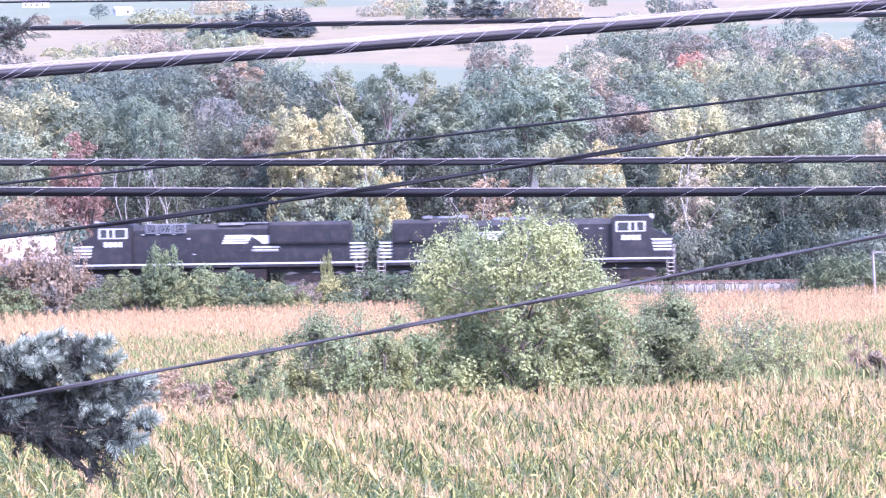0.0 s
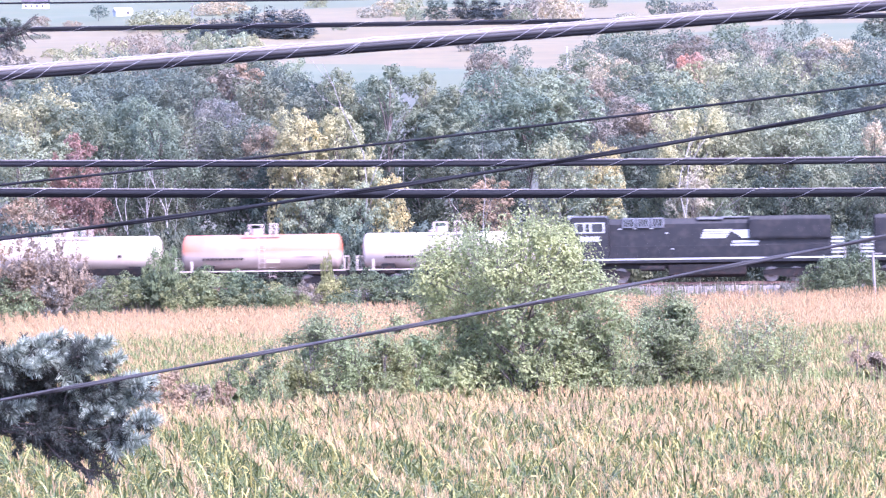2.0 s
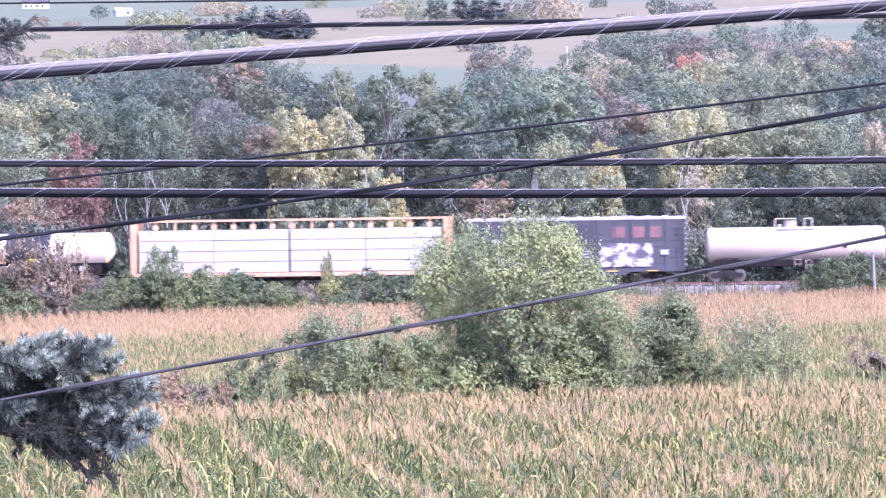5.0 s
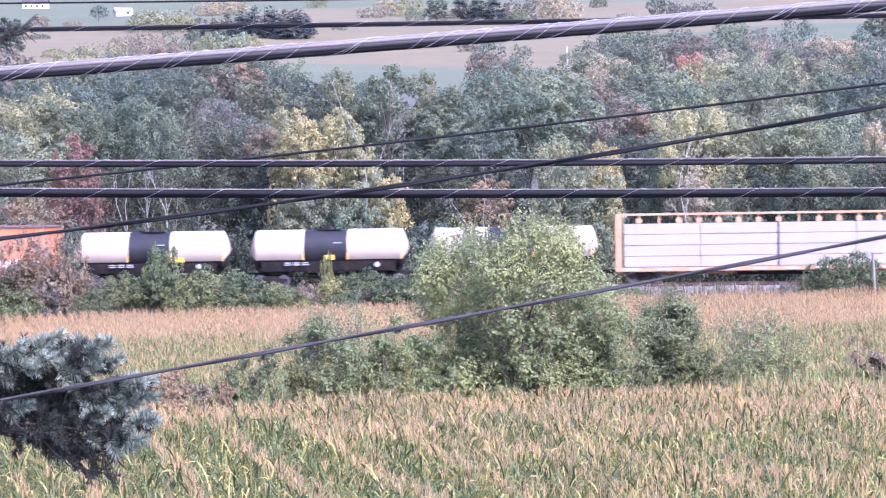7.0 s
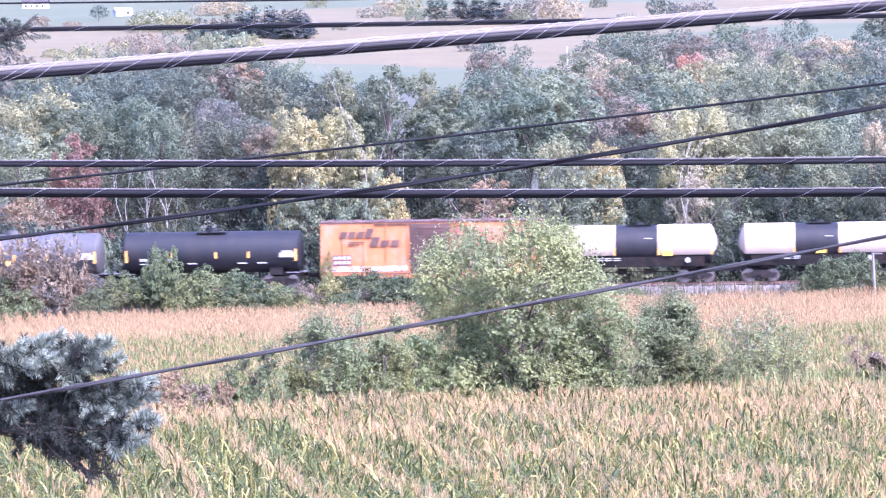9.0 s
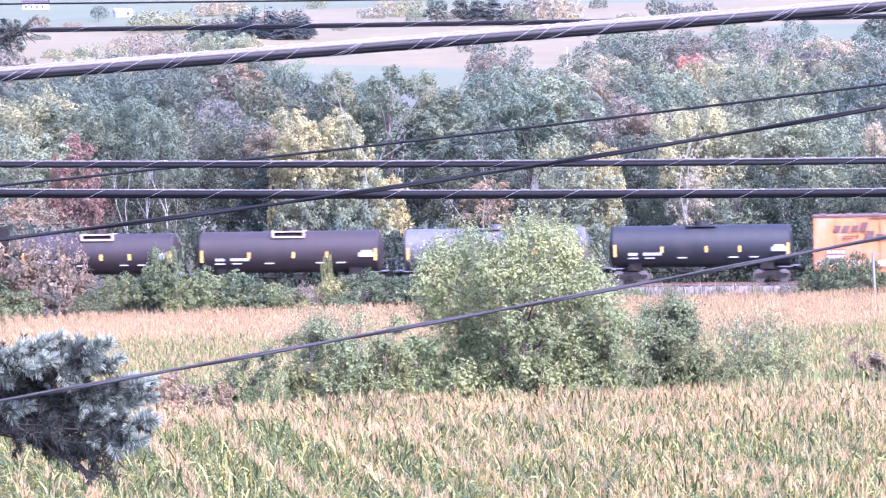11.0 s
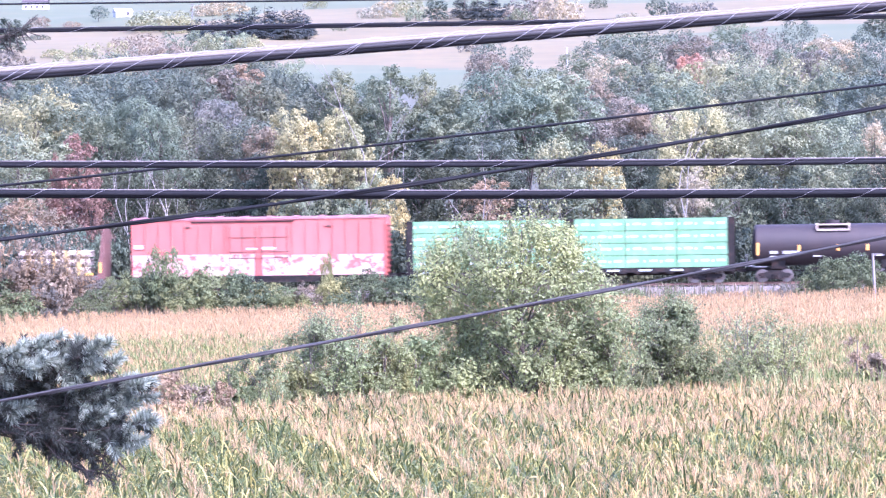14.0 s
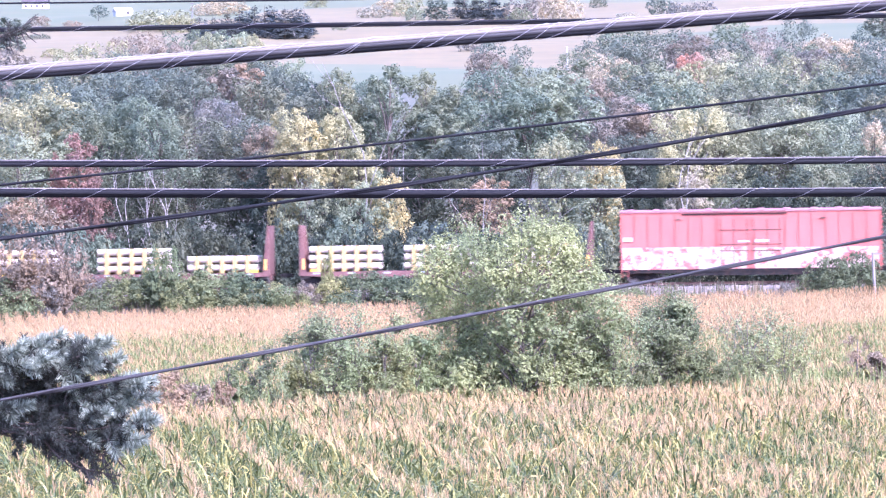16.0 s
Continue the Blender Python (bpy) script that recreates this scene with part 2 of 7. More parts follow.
# ================= corn =================
def corn_field(name, label, places, detail, seed, leaf, tassels, plume):
    """Standing corn in rows: stalks, arching leaves and dry tassels."""
    rng = np.random.default_rng(seed)
    x, y = places
    n = len(x)
    z = ground(x, y)
    tall = rng.normal(2.0, 0.1, n) + 0.12 * np.sin(x * 0.7) * np.sin(y * 0.31)
    root = np.stack([x, y, z], 1)
    lean = rng.normal(0, 0.06, (n, 2))
    V, F, M, base = [], [], [], 0
    # in some rows the tassels have been pulled
    row = np.round((x + (y - 90) * math.tan(radians(7.5))) / 0.76)
    bald = (row % 3 != 0) & (rng.uniform(0, 1, n) < np.clip(0.78 - 0.015 * x + 0.25 * np.sin(x * 0.45 + y * 0.11), 0.3, 0.95)) & (y < 101 + 5 * np.sin(x * 0.8)) & (detail > 1)
    tall = tall - 0.16 * bald

    def strip(center, side, width):
        nonlocal base
        k = center.shape[1]
        a, b = center - side * width[None, :, None], center + side * width[None, :, None]
        v = np.stack([a, b], 2).reshape(-1, 3)
        i = base + np.arange(len(center))[:, None] * 2 * k + 2 * np.arange(k - 1)[None]
        F.append(np.stack([i, i + 1, i + 3, i + 2], -1).reshape(-1, 4))
        V.append(v)
        base += len(v)
        return (k - 1) * len(center)

    top = root + np.stack([lean[:, 0], lean[:, 1], np.ones(n)], 1) * tall[:, None]
    face = rng.uniform(0, np.pi, n)
    s = np.stack([np.cos(face), np.sin(face), np.zeros(n)], 1)[:, None]
    low = root + (top - root) * (0.0 if detail > 1 else 0.35)
    M.append(np.zeros(strip(np.stack([low, top], 1), s, np.array([0.014, 0.009])), int))
    segs = np.linspace(0, 1, 5 if detail > 1 else 3)
    for k in range(6 if detail > 1 else 3):
        h = (0.31 + 0.58 * (k + 0.5) / 6) if detail > 1 else (0.6 + 0.13 * k)
        a = face + (k % 2) * np.pi + rng.normal(0, 0.45, n)
        out = np.stack([np.cos(a), np.sin(a), np.zeros(n)], 1)
        ln = rng.uniform(0.7, 1.15, n) * (1.0 if k < 5 else 0.85)
        rise, droop = rng.uniform(1.0, 1.75, n), rng.uniform(0.7, 2.1, n)
        if detail == 1:
            ln = ln * (0.5 if tassels > 2 else 0.7)
        foot = root + (top - root) * (h + rng.normal(0, 0.03, n))[:, None]
        c = foot[:, None] + out[:, None] * (ln[:, None] * segs)[..., None] * 0.66
        c[..., 2] += ln[:, None] * (rise[:, None] * segs - droop[:, None] * segs ** 2)
        sd = np.stack([-np.sin(a), np.cos(a), rng.normal(0, 0.35, n)], 1)[:, None]
        M.append(np.zeros(strip(c, sd, (np.array([0.013, 0.021, 0.02, 0.012, 0.001]) if detail > 1 else np.array([0.018, 0.027, 0.004]) * (0.75 if tassels > 2 else 1.0))), int))
    top = top[~bald]
    n = len(top)
    for k in range(tassels):
        a = rng.uniform(0, 2 * np.pi, n)
        spread = 0.0 if k == 0 else 1.0
        d = np.stack([np.cos(a) * spread * rng.uniform(0.2, 0.8, n), np.sin(a) * spread * rng.uniform(0.2, 0.8, n), np.ones(n)], 1)
        ln = rng.uniform(0.17, 0.32, n) if detail > 1 else rng.uniform(0.16, 0.28, n)
        c = np.stack([top - [0, 0, 0.05], top + d * ln[:, None] * 0.55, top + d * ln[:, None] * [1.25, 1.25, 0.9]], 1)
        sd = np.stack([np.cos(a + 1.6), np.sin(a + 1.6), np.zeros(n)], 1)[:, None]
        wd = 0.0052 if detail > 1 else 0.0085
        M.append(np.ones(strip(c, sd, np.array([wd, wd, wd * 0.4])), int))
    ob = new(name, np_mesh(name, np.concatenate(V), np.concatenate(F), [leaf, plume], np.concatenate(M)))
    return tagged(ob, label, "corn", kind="stuff")


def corn_rows(y0, y1, step, row, seed, keep):
    rng = np.random.default_rng(seed)
    r = np.arange(-70, 80, row)
    q = np.arange(y0, y1, step)
    R, Q = np.meshgrid(r, q)
    R, Q = R.ravel() + rng.normal(0, 0.04, R.size), Q.ravel() + rng.normal(0, 0.1, R.size)
    X, Y = R - (Q - 90) * math.tan(radians(7.5)), Q
    ok = keep(X, Y) & (np.abs(X) < 0.128 * Y + 1.5)
    return X[ok], Y[ok]


def hedge_y(x):
    return 124.0 + 0.42 * x


corn_field("near_corn_field", "ripening corn with tan tassels and yellowing leaves", corn_rows(66, 145, 0.22, 0.76, 3, lambda x, y: y < hedge_y(x) - 2.2), 2, 4, CORN_LEAF, 5, CORN_TASSEL)
corn_field("middle_corn_field", "greener corn beyond the hedgerow", corn_rows(128, 205, 0.34, 0.76, 5, lambda x, y: (y > hedge_y(x) + 6) & (y < 196 + 5 * np.sin(x * 0.3))), 1, 6, CORN_GREEN, 2, RIPE_TASSEL)
corn_field("far_corn_field", "ripe tan corn below the railway bank", corn_rows(185, 262, 0.46, 0.76, 7, lambda x, y: (y >= 196 + 5 * np.sin(x * 0.3)) & (y < track_y(x) - 9.0)), 1, 8, CORN_RIPE, 5, RIPE_TASSEL)
# ================= trees =================
SHAPES = {      # boughs, lowest and highest part of the crown, bough size, how the half-width runs with height
    "round": (18, 0.28, 0.88, 0.42, lambda t: np.sqrt(np.clip(1 - np.abs((t - 0.45) / 0.64) ** 2.6, 0.08, 1))),
    "crest": (17, 0.5, 0.9, 0.46, lambda t: np.sqrt(np.clip(1 - np.abs((t - 0.45) / 0.64) ** 2.8, 0.1, 1))),
    "slim": (15, 0.62, 0.93, 0.5, lambda t: np.sqrt(np.clip(1 - np.abs((t - 0.45) / 0.64) ** 2.6, 0.1, 1))),
    "pillar": (26, 0.1, 0.93, 0.5, lambda t: np.sqrt(np.clip(1 - np.abs((t - 0.4) / 0.68) ** 3.0, 0.1, 1))),
    "poplar": (22, 0.16, 0.93, 0.5, lambda t: np.clip(1.35 * (1 - t) ** 0.6 + 0.2, 0, 1) * np.clip(0.6 + 2.2 * t, 0, 1)),
    "flame": (22, 0.08, 0.93, 0.42, lambda t: np.clip(1.08 - t ** 1.5, 0.16, 1)),
    "mound": (24, 0.08, 0.88, 0.44, lambda t: np.sqrt(np.clip(1 - np.abs((t - 0.36) / 0.72) ** 2.6, 0.08, 1))),
    "clump": (16, 0.08, 0.8, 0.34, lambda t: np.sqrt(np.clip(1 - np.abs((t - 0.25) / 0.82) ** 2.2, 0.06, 1))),
    "bush": (14, 0.12, 0.82, 0.44, lambda t: np.sqrt(np.clip(1 - np.abs((t - 0.35) / 0.72) ** 2.4, 0.06, 1))),
    "dome": (50, 0.08, 0.89, 0.27, lambda t: np.sqrt(np.clip(1 - np.abs((t - 0.44) / 0.68) ** 3.4, 0.1, 1))),
    "sapling": (11, 0.12, 0.8, 0.4, lambda t: np.clip(0.5 + 1.1 * t - 0.75 * t ** 2, 0.1, 1)),
}


def boughs(rng, kind, height, width):
    """Centres and radii of the large leaf masses of a crown, in metres."""
    n, low, high, size, prof = SHAPES[kind]
    t = (np.arange(n) + rng.uniform(0, 1, n)) / n
    p = prof(t)
    a = np.arange(n) * 2.4 + rng.uniform(0, 6)
    rad = 0.5 * width * p * (0.88 if kind == "dome" else 0.8) * rng.uniform(0.15, 1.0, n) ** 0.5
    c = np.stack([np.cos(a) * rad, np.sin(a) * rad, height * (low + (high - low) * t)], 1)
    rb = 0.5 * width * size * rng.uniform(0.75, 1.25, n) * (0.55 + 0.5 * p)
    return c, np.minimum(rb, 0.16 * height + 0.1 * width)


def billows(rng, c, rb, count, leaf_size):
    """Leaves on small billows that sit on the boughs, and a few deep inside that close the crown."""
    per = 11
    out = unit(c * [1, 1, 0] + 1e-6)
    d = unit(rng.normal(size=(len(c), per, 3)) * 0.75 + out[:, None] * 0.45 + [0, 0, 0.42])
    at = (c[:, None] + d * rb[:, None, None] * rng.uniform(0.7, 1.0, (len(c), per, 1))).reshape(-1, 3)
    rs = np.repeat(rb, per) * rng.uniform(0.26, 0.52, len(at))
    ds = d.reshape(-1, 3)
    many = int(count * 2.2)
    k = rng.choice(len(at), many, p=rs ** 2 / (rs ** 2).sum())
    dl = unit(rng.normal(size=(many, 3)) * 0.85 + ds[k] * 0.5 + [0, 0, 0.3])
    p = at[k] + dl * (rs[k] * rng.uniform(0.55, 1.18, many))[:, None]
    own = k // per
    inside = np.linalg.norm(p[:, None] - c[None], axis=-1) / rb[None]
    inside[np.arange(many), own] = 9
    good = np.flatnonzero(inside.min(1) > 0.85)[:count]
    nrm = dl[good] * 0.9 + rng.normal(size=(len(good), 3)) * 0.27 + [0, 0, 0.2]
    fill = count // 9
    k = rng.integers(0, len(c), fill)
    q = c[k] + unit(rng.normal(size=(fill, 3))) * (rb[k] * rng.uniform(0.2, 0.8, fill))[:, None]
    sizes = np.concatenate([np.full(len(good), leaf_size), np.full(fill, leaf_size * 1.6)])
    return np.concatenate([p[good], q]), np.concatenate([nrm, rng.normal(size=(fill, 3))]), sizes


def shoots(rng, c, rb, count, leaf_size, long):
    """Leaves set along springing shoots that leave the boughs; returns the shoots' stems too."""
    per = 15
    n = count // per
    thick = rb ** 2 * rng.uniform(0.35, 1.6, len(c))
    k = rng.choice(len(c), n, p=thick / thick.sum())
    out = unit(c[k] * [1, 1, 0] + 1e-6)
    d = unit(rng.normal(size=(n, 3)) * 0.7 + out * 0.4 + [0, 0, 0.5])
    foot = c[k] + d * (rb[k] * rng.uniform(0.45, 1.0, n))[:, None]
    way = unit(d * 0.6 + [0, 0, 0.55] + rng.normal(size=(n, 3)) * 0.35)
    ln = long * rng.uniform(0.5, 1.25, n) * np.where(rng.uniform(0, 1, n) < 0.14, 1.6, 1.0)
    u = np.linspace(0.12, 1, per)[None, :, None] + rng.normal(0, 0.03, (n, per, 1))
    bend = rng.normal(0, 0.18, (n, 1, 3)) + [0, 0, -0.12]
    p = foot[:, None] + (way[:, None] * u + bend * u ** 2) * ln[:, None, None]
    p = p + rng.normal(0, 0.45 * leaf_size, p.shape)
    nrm = rng.normal(size=(n, per, 3)) * 0.42 + [0, 0, 0.45] + d[:, None] * 0.7
    s = np.repeat(leaf_size * (1.15 - 0.45 * u[..., 0]), 1, 0).ravel()
    stems = [(foot[i] + (way[i] * q[:, None] + bend[i] * q[:, None] ** 2) * ln[i], np.array([0.009, 0.006, 0.003])) for i in range(0, n, 2) for q in [np.array([-0.3, 0.4, 1.0])]]
    return p.reshape(-1, 3), nrm.reshape(-1, 3), s, stems


def tiers(rng, height, width, count, leaf_size):
    """Sprays of a conifer: whorls of drooping branches, widest at the foot."""
    n = 150
    t = np.sqrt(rng.uniform(0, 1, n))
    t = 1 - t
    a = rng.uniform(0, 2 * np.pi, n)
    reach = 0.5 * width * (1.02 - t) * rng.uniform(0.75, 1.1, n)
    k = rng.choice(n, count, p=(reach + 0.1) / (reach + 0.1).sum())
    u = rng.uniform(0.15, 1, count) ** 0.7
    p = np.stack([np.cos(a[k]) * reach[k] * u, np.sin(a[k]) * reach[k] * u, height * (0.05 + 0.94 * t[k]) - 0.28 * reach[k] * u ** 2], 1)
    p = p + rng.normal(0, 0.05 * width * (1.1 - u)[:, None] + 0.02 * width, (count, 3)) * [1, 1, 0.6]
    p[:, 2] = np.clip(p[:, 2], 0.03 * height, height)
    nrm = np.stack([np.cos(a[k]) * 0.5, np.sin(a[k]) * 0.5, np.full(count, 0.8)], 1) + rng.normal(size=(count, 3)) * 0.4
    return p, nrm, np.full(count, leaf_size)


def make_tree(name, kind, leaf, seed, height, width, count, leaf_size, bark=BARK):
    """A tree or shrub: tapered trunk with limbs, and a crown of single leaves in uneven masses."""
    rng = np.random.default_rng(seed)
    runs, extra = [], []
    ts = np.linspace(0, 1, 7)
    bend = rng.normal(0, 0.02, 2) * height
    top = {"bush": 0.7, "dome": 0.72, "poplar": 0.9, "spruce": 0.97, "sapling": 0.8}.get(kind, 0.78)
    core = np.stack([bend[0] * np.sin(ts * 3), bend[1] * np.sin(ts * 2.2), ts * top * height], 1)
    thick = height * (0.008 if kind in ("bush", "sapling") else 0.013)
    runs.append((core, thick * (1.05 - ts) + 0.012))
    if kind == "spruce":
        at, nrm, size = tiers(rng, height, width, count, leaf_size)
    else:
        c, rb = boughs(rng, kind, height, width)
        if kind in ("dome", "sapling"):
            many = count if kind == "sapling" else int(count * 0.58)
            at, nrm, size, extra = shoots(rng, c, rb, many, leaf_size, 0.75 if kind == "dome" else 0.34 * width)
            if kind == "dome":
                at2, nrm2, size2 = billows(rng, c, rb * 0.82, count - many, leaf_size)
                at, nrm, size = np.concatenate([at, at2]), np.concatenate([nrm, nrm2]), np.concatenate([size, size2])
        else:
            at, nrm, size = billows(rng, c, rb, count, leaf_size)
        for k in range(len(c)):
            z0 = np.clip(c[k, 2] - 0.2 * height, 0.06 * height, top * height * 0.95)
            p0 = np.array([np.interp(z0, core[:, 2], core[:, 0]), np.interp(z0, core[:, 2], core[:, 1]), z0])
            mid = (p0 + c[k]) / 2 + [0, 0, 0.03 * height]
            runs.append((np.array([p0, mid, c[k], c[k] + (c[k] - mid) * 0.5]), thick * np.array([0.42, 0.3, 0.17, 0.06])))
    at[:, 2] = np.maximum(at[:, 2], 0.03 * height * rng.uniform(0.2, 1, len(at)))
    sides = 4 if leaf_size < 0.15 else 3
    lv, lf = leaves(rng, at, nrm, size, slim=0.4 if kind == "spruce" else 0.72, sides=sides)
    root = new(name)
    tv, tf = tubes(runs + extra, 5 if leaf_size < 0.15 else 3)
    part("trunk", np_mesh("trunk", tv, tf, bark, smooth=True), root)
    part("crown", np_mesh("crown", lv, lf, LEAF[leaf]), root)
    return root


PROTO = {}
NAMES = {"round": "tree", "crest": "tree", "slim": "tree", "pillar": "tree", "mound": "tree", "flame": "maple_tree", "poplar": "poplar_tree", "spruce": "conifer", "bush": "shrub", "clump": "shrub", "sapling": "sapling", "dome": "box_elder_tree"}
WORDS = {"green": "green", "light": "pale green", "yellow": "yellowing", "red": "russet", "orange": "orange", "brown": "brown-leaved", "dark": "dark green", "grey": "nearly bare mauve-grey", "elder": "light green", "fir": "dark haze-blue", "tan": "dry tan", "hedge": "leafy green", "deep": "deep green", "ivy": "shade-darkened green", "pale": "pale green"}
FULL = {"round": (14, 10), "crest": (16, 6.5), "mound": (11, 6), "flame": (14, 6), "slim": (16, 3.8), "pillar": (11, 3.6), "poplar": (19, 4.4), "spruce": (14, 7), "bush": (4, 4.5), "clump": (5, 9), "sapling": (4, 2.5), "dome": (8, 7)}


def plant(kind, leaf, x, y, height, width, label="", group="", variety=0, full=1.0):
    """Sets a tree or shrub on the ground; alike ones share their meshes. full: how thickly it is leaved."""
    low = kind in ("bush", "sapling", "clump")
    band = 0 if y < 200 else 1 if y < 318 else 2 if y < 900 else 3
    key = (kind, leaf, band, variety)
    count, size = {0: (16000, 0.12), 1: (11000, 0.175), 2: (5000, 0.28), 3: (1800, 0.5)}[band]
    if kind in ("slim", "pillar"):
        count = int(count * 0.6)
    if low:
        count, size = {0: (6500, 0.105), 1: (3200, 0.185), 2: (800, 0.36), 3: (1100, 0.45)}[band]
    if kind == "dome":
        count, size = 52000, 0.125
    if kind == "spruce":
        count, size = 3000, 0.6
    name = NAMES[kind]
    label = label or f"{WORDS[leaf]} {name.replace('_', ' ')} " + ("in the hedgerow between the fields" if band == 0 else "on the far hillside" if band > 1 else "on the railway bank" if low else "in the wood behind the railway")
    rng = random.Random(hash((round(x, 2), round(y, 2))))
    z = float(ground(x, y)) - 0.05
    if key not in PROTO:
        big = (height, width) if band == 0 else FULL[kind]
        PROTO[key] = (make_tree(name, kind, leaf, sum(map(ord, kind + leaf)) * 13 + band * 101 + variety * 7, *big, int(count * full), size), big)
        ob, big = PROTO[key]
        ob.matrix_basis = pose(x, y, z, 0, 0, rng.uniform(0, 360)) @ Matrix.Diagonal((width / big[1], width / big[1], height / big[0], 1))
    else:
        src, big = PROTO[key]
        m = pose(x, y, z, 0, 0, rng.uniform(0, 360)) @ Matrix.Diagonal((width / big[1] / src.scale[0], width / big[1] / src.scale[1], height / big[0] / src.scale[2], 1))
        ob = copy_thing(src, m)
    return tagged(ob, label, "shrub" if low else "tree", group or {0: "hedgerow", 1: "railway shrubs" if low else "wood", 2: "hillside trees", 3: "hillside trees"}[band])


def bare_tree(x, y, height, seed, label, lean=0.0):
    """A dead or leafless tree with forking pale limbs."""
    rng = np.random.default_rng(seed)
    root = new("bare_tree")
    runs = []

    def grow(p, d, ln, r, level):
        pts = [p]
        for k in range(4):
            d = unit(d + rng.normal(0, 0.09, 3) + [0, 0, 0.05])
            pts.append(pts[-1] + d * ln / 4)
        runs.append((np.array(pts), np.linspace(r, r * 0.55, 5)))
        if level < 3:
            for q in range(2 if level else 3):
                at = pts[2 + q % 3]
                grow(at, unit(d + rng.normal(0, 0.4, 3) * [1, 1, 0.4]), ln * rng.uniform(0.4, 0.65), r * 0.5, level + 1)

    grow(np.zeros(3), np.array([rng.normal(0, 0.06) + lean, 0, 1.0]), height * 0.8, 0.03 + height * 0.0028, 0)
    v, f = tubes(runs, 5)
    part("trunk", np_mesh("trunk", v, f, PALE_BARK, smooth=True), root)
    root.location = (x, y, float(ground(x, y)) - 0.05)
    return tagged(root, label, "tree", "bare trees")


# the edge of the wood behind the railway; its "ivy" mounds are coloured as shade
plant("mound", "brown", -32.4, 279.0, 10.1, 6.4, variety=0)
plant("pillar", "brown", -29.9, 278.0, 8.8, 3.4, variety=0)
plant("flame", "red", -28.1, 280.0, 14.2, 6.1, variety=0)
plant("flame", "red", -26.9, 278.0, 11.6, 3.7, variety=1)
plant("flame", "red", -30.2, 281.0, 12.8, 2.5, variety=2)
plant("crest", "light", -32.9, 284.0, 14.3, 7.5, variety=0)
plant("crest", "light", -32.8, 291.0, 17.6, 8.4, variety=1)
plant("slim", "green", -29.9, 289.0, 16.9, 4.6, variety=0)
plant("crest", "green", -26.9, 287.0, 16.2, 5.3, variety=0)
plant("crest", "green", -23.0, 286.0, 17.1, 6.0, variety=1)
plant("crest", "dark", -25.3, 291.0, 15.2, 6.1, variety=0)
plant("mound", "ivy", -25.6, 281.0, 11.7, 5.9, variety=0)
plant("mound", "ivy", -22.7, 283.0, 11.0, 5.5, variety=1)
plant("crest", "dark", -19.9, 296.0, 15.5, 6.7, variety=1)
plant("crest", "dark", -16.3, 297.0, 15.0, 6.3, variety=2)
plant("slim", "grey", -14.4, 294.0, 14.7, 3.6, variety=0)
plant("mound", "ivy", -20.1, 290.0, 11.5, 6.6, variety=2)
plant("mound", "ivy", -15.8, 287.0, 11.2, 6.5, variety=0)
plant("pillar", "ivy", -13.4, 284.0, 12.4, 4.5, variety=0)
plant("slim", "yellow", -11.0, 280.0, 16.0, 3.7, variety=0)
plant("slim", "yellow", -8.0, 281.0, 16.0, 2.8, variety=1)
plant("pillar", "yellow", -12.2, 281.0, 13.7, 3.0, variety=0)
plant("slim", "yellow", -6.0, 280.0, 13.1, 2.5, variety=2)
plant("mound", "light", -10.6, 280.0, 10.8, 4.9, variety=0)
plant("mound", "light", -5.8, 279.0, 10.8, 4.9, variety=1)
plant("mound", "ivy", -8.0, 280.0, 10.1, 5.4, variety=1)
plant("pillar", "yellow", -4.0, 278.5, 10.7, 2.9, variety=1)
plant("poplar", "green", -8.6, 300.0, 19.6, 4.7, variety=0)
plant("poplar", "green", -4.2, 298.0, 20.0, 5.5, variety=1)
plant("poplar", "green", -5.6, 302.0, 18.8, 3.2, variety=2)
plant("poplar", "green", -1.5, 299.0, 19.3, 3.7, variety=0)
plant("poplar", "green", -7.1, 303.0, 17.3, 3.7, variety=1)
plant("crest", "green", -7.1, 306.0, 18.2, 6.4, variety=2)
plant("slim", "dark", -10.4, 305.0, 17.6, 5.3, variety=0)
plant("slim", "green", 0.5, 304.0, 17.0, 4.8, variety=1)
plant("slim", "green", -0.2, 290.0, 15.6, 4.8, variety=2)
plant("pillar", "ivy", -1.8, 286.0, 12.6, 4.5, variety=1)
plant("slim", "green", 1.3, 297.0, 17.6, 5.2, variety=0)
plant("crest", "green", 4.6, 293.0, 18.6, 6.7, variety=0)
plant("slim", "light", 9.5, 296.0, 18.3, 5.7, variety=0)
plant("slim", "green", 6.8, 291.0, 17.2, 5.1, variety=1)
plant("crest", "dark", 3.1, 287.0, 14.5, 6.5, variety=0)
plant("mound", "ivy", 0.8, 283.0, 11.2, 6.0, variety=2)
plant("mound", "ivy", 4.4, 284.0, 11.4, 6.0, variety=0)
plant("pillar", "brown", 3.9, 280.0, 10.1, 3.9, variety=1)
plant("pillar", "light", 9.0, 281.0, 13.1, 3.5, variety=0)
plant("pillar", "yellow", 12.5, 281.0, 12.6, 3.0, variety=2)
plant("mound", "green", 10.0, 281.0, 10.9, 5.9, variety=0)
plant("pillar", "light", 12.2, 279.5, 10.6, 3.9, variety=1)
plant("crest", "grey", 14.8, 305.0, 15.9, 7.0, variety=0)
plant("slim", "grey", 17.5, 303.0, 15.3, 4.3, variety=1)
plant("crest", "dark", 15.9, 300.0, 13.2, 5.8, variety=1)
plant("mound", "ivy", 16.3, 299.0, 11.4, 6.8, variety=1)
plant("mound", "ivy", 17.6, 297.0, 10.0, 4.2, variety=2)
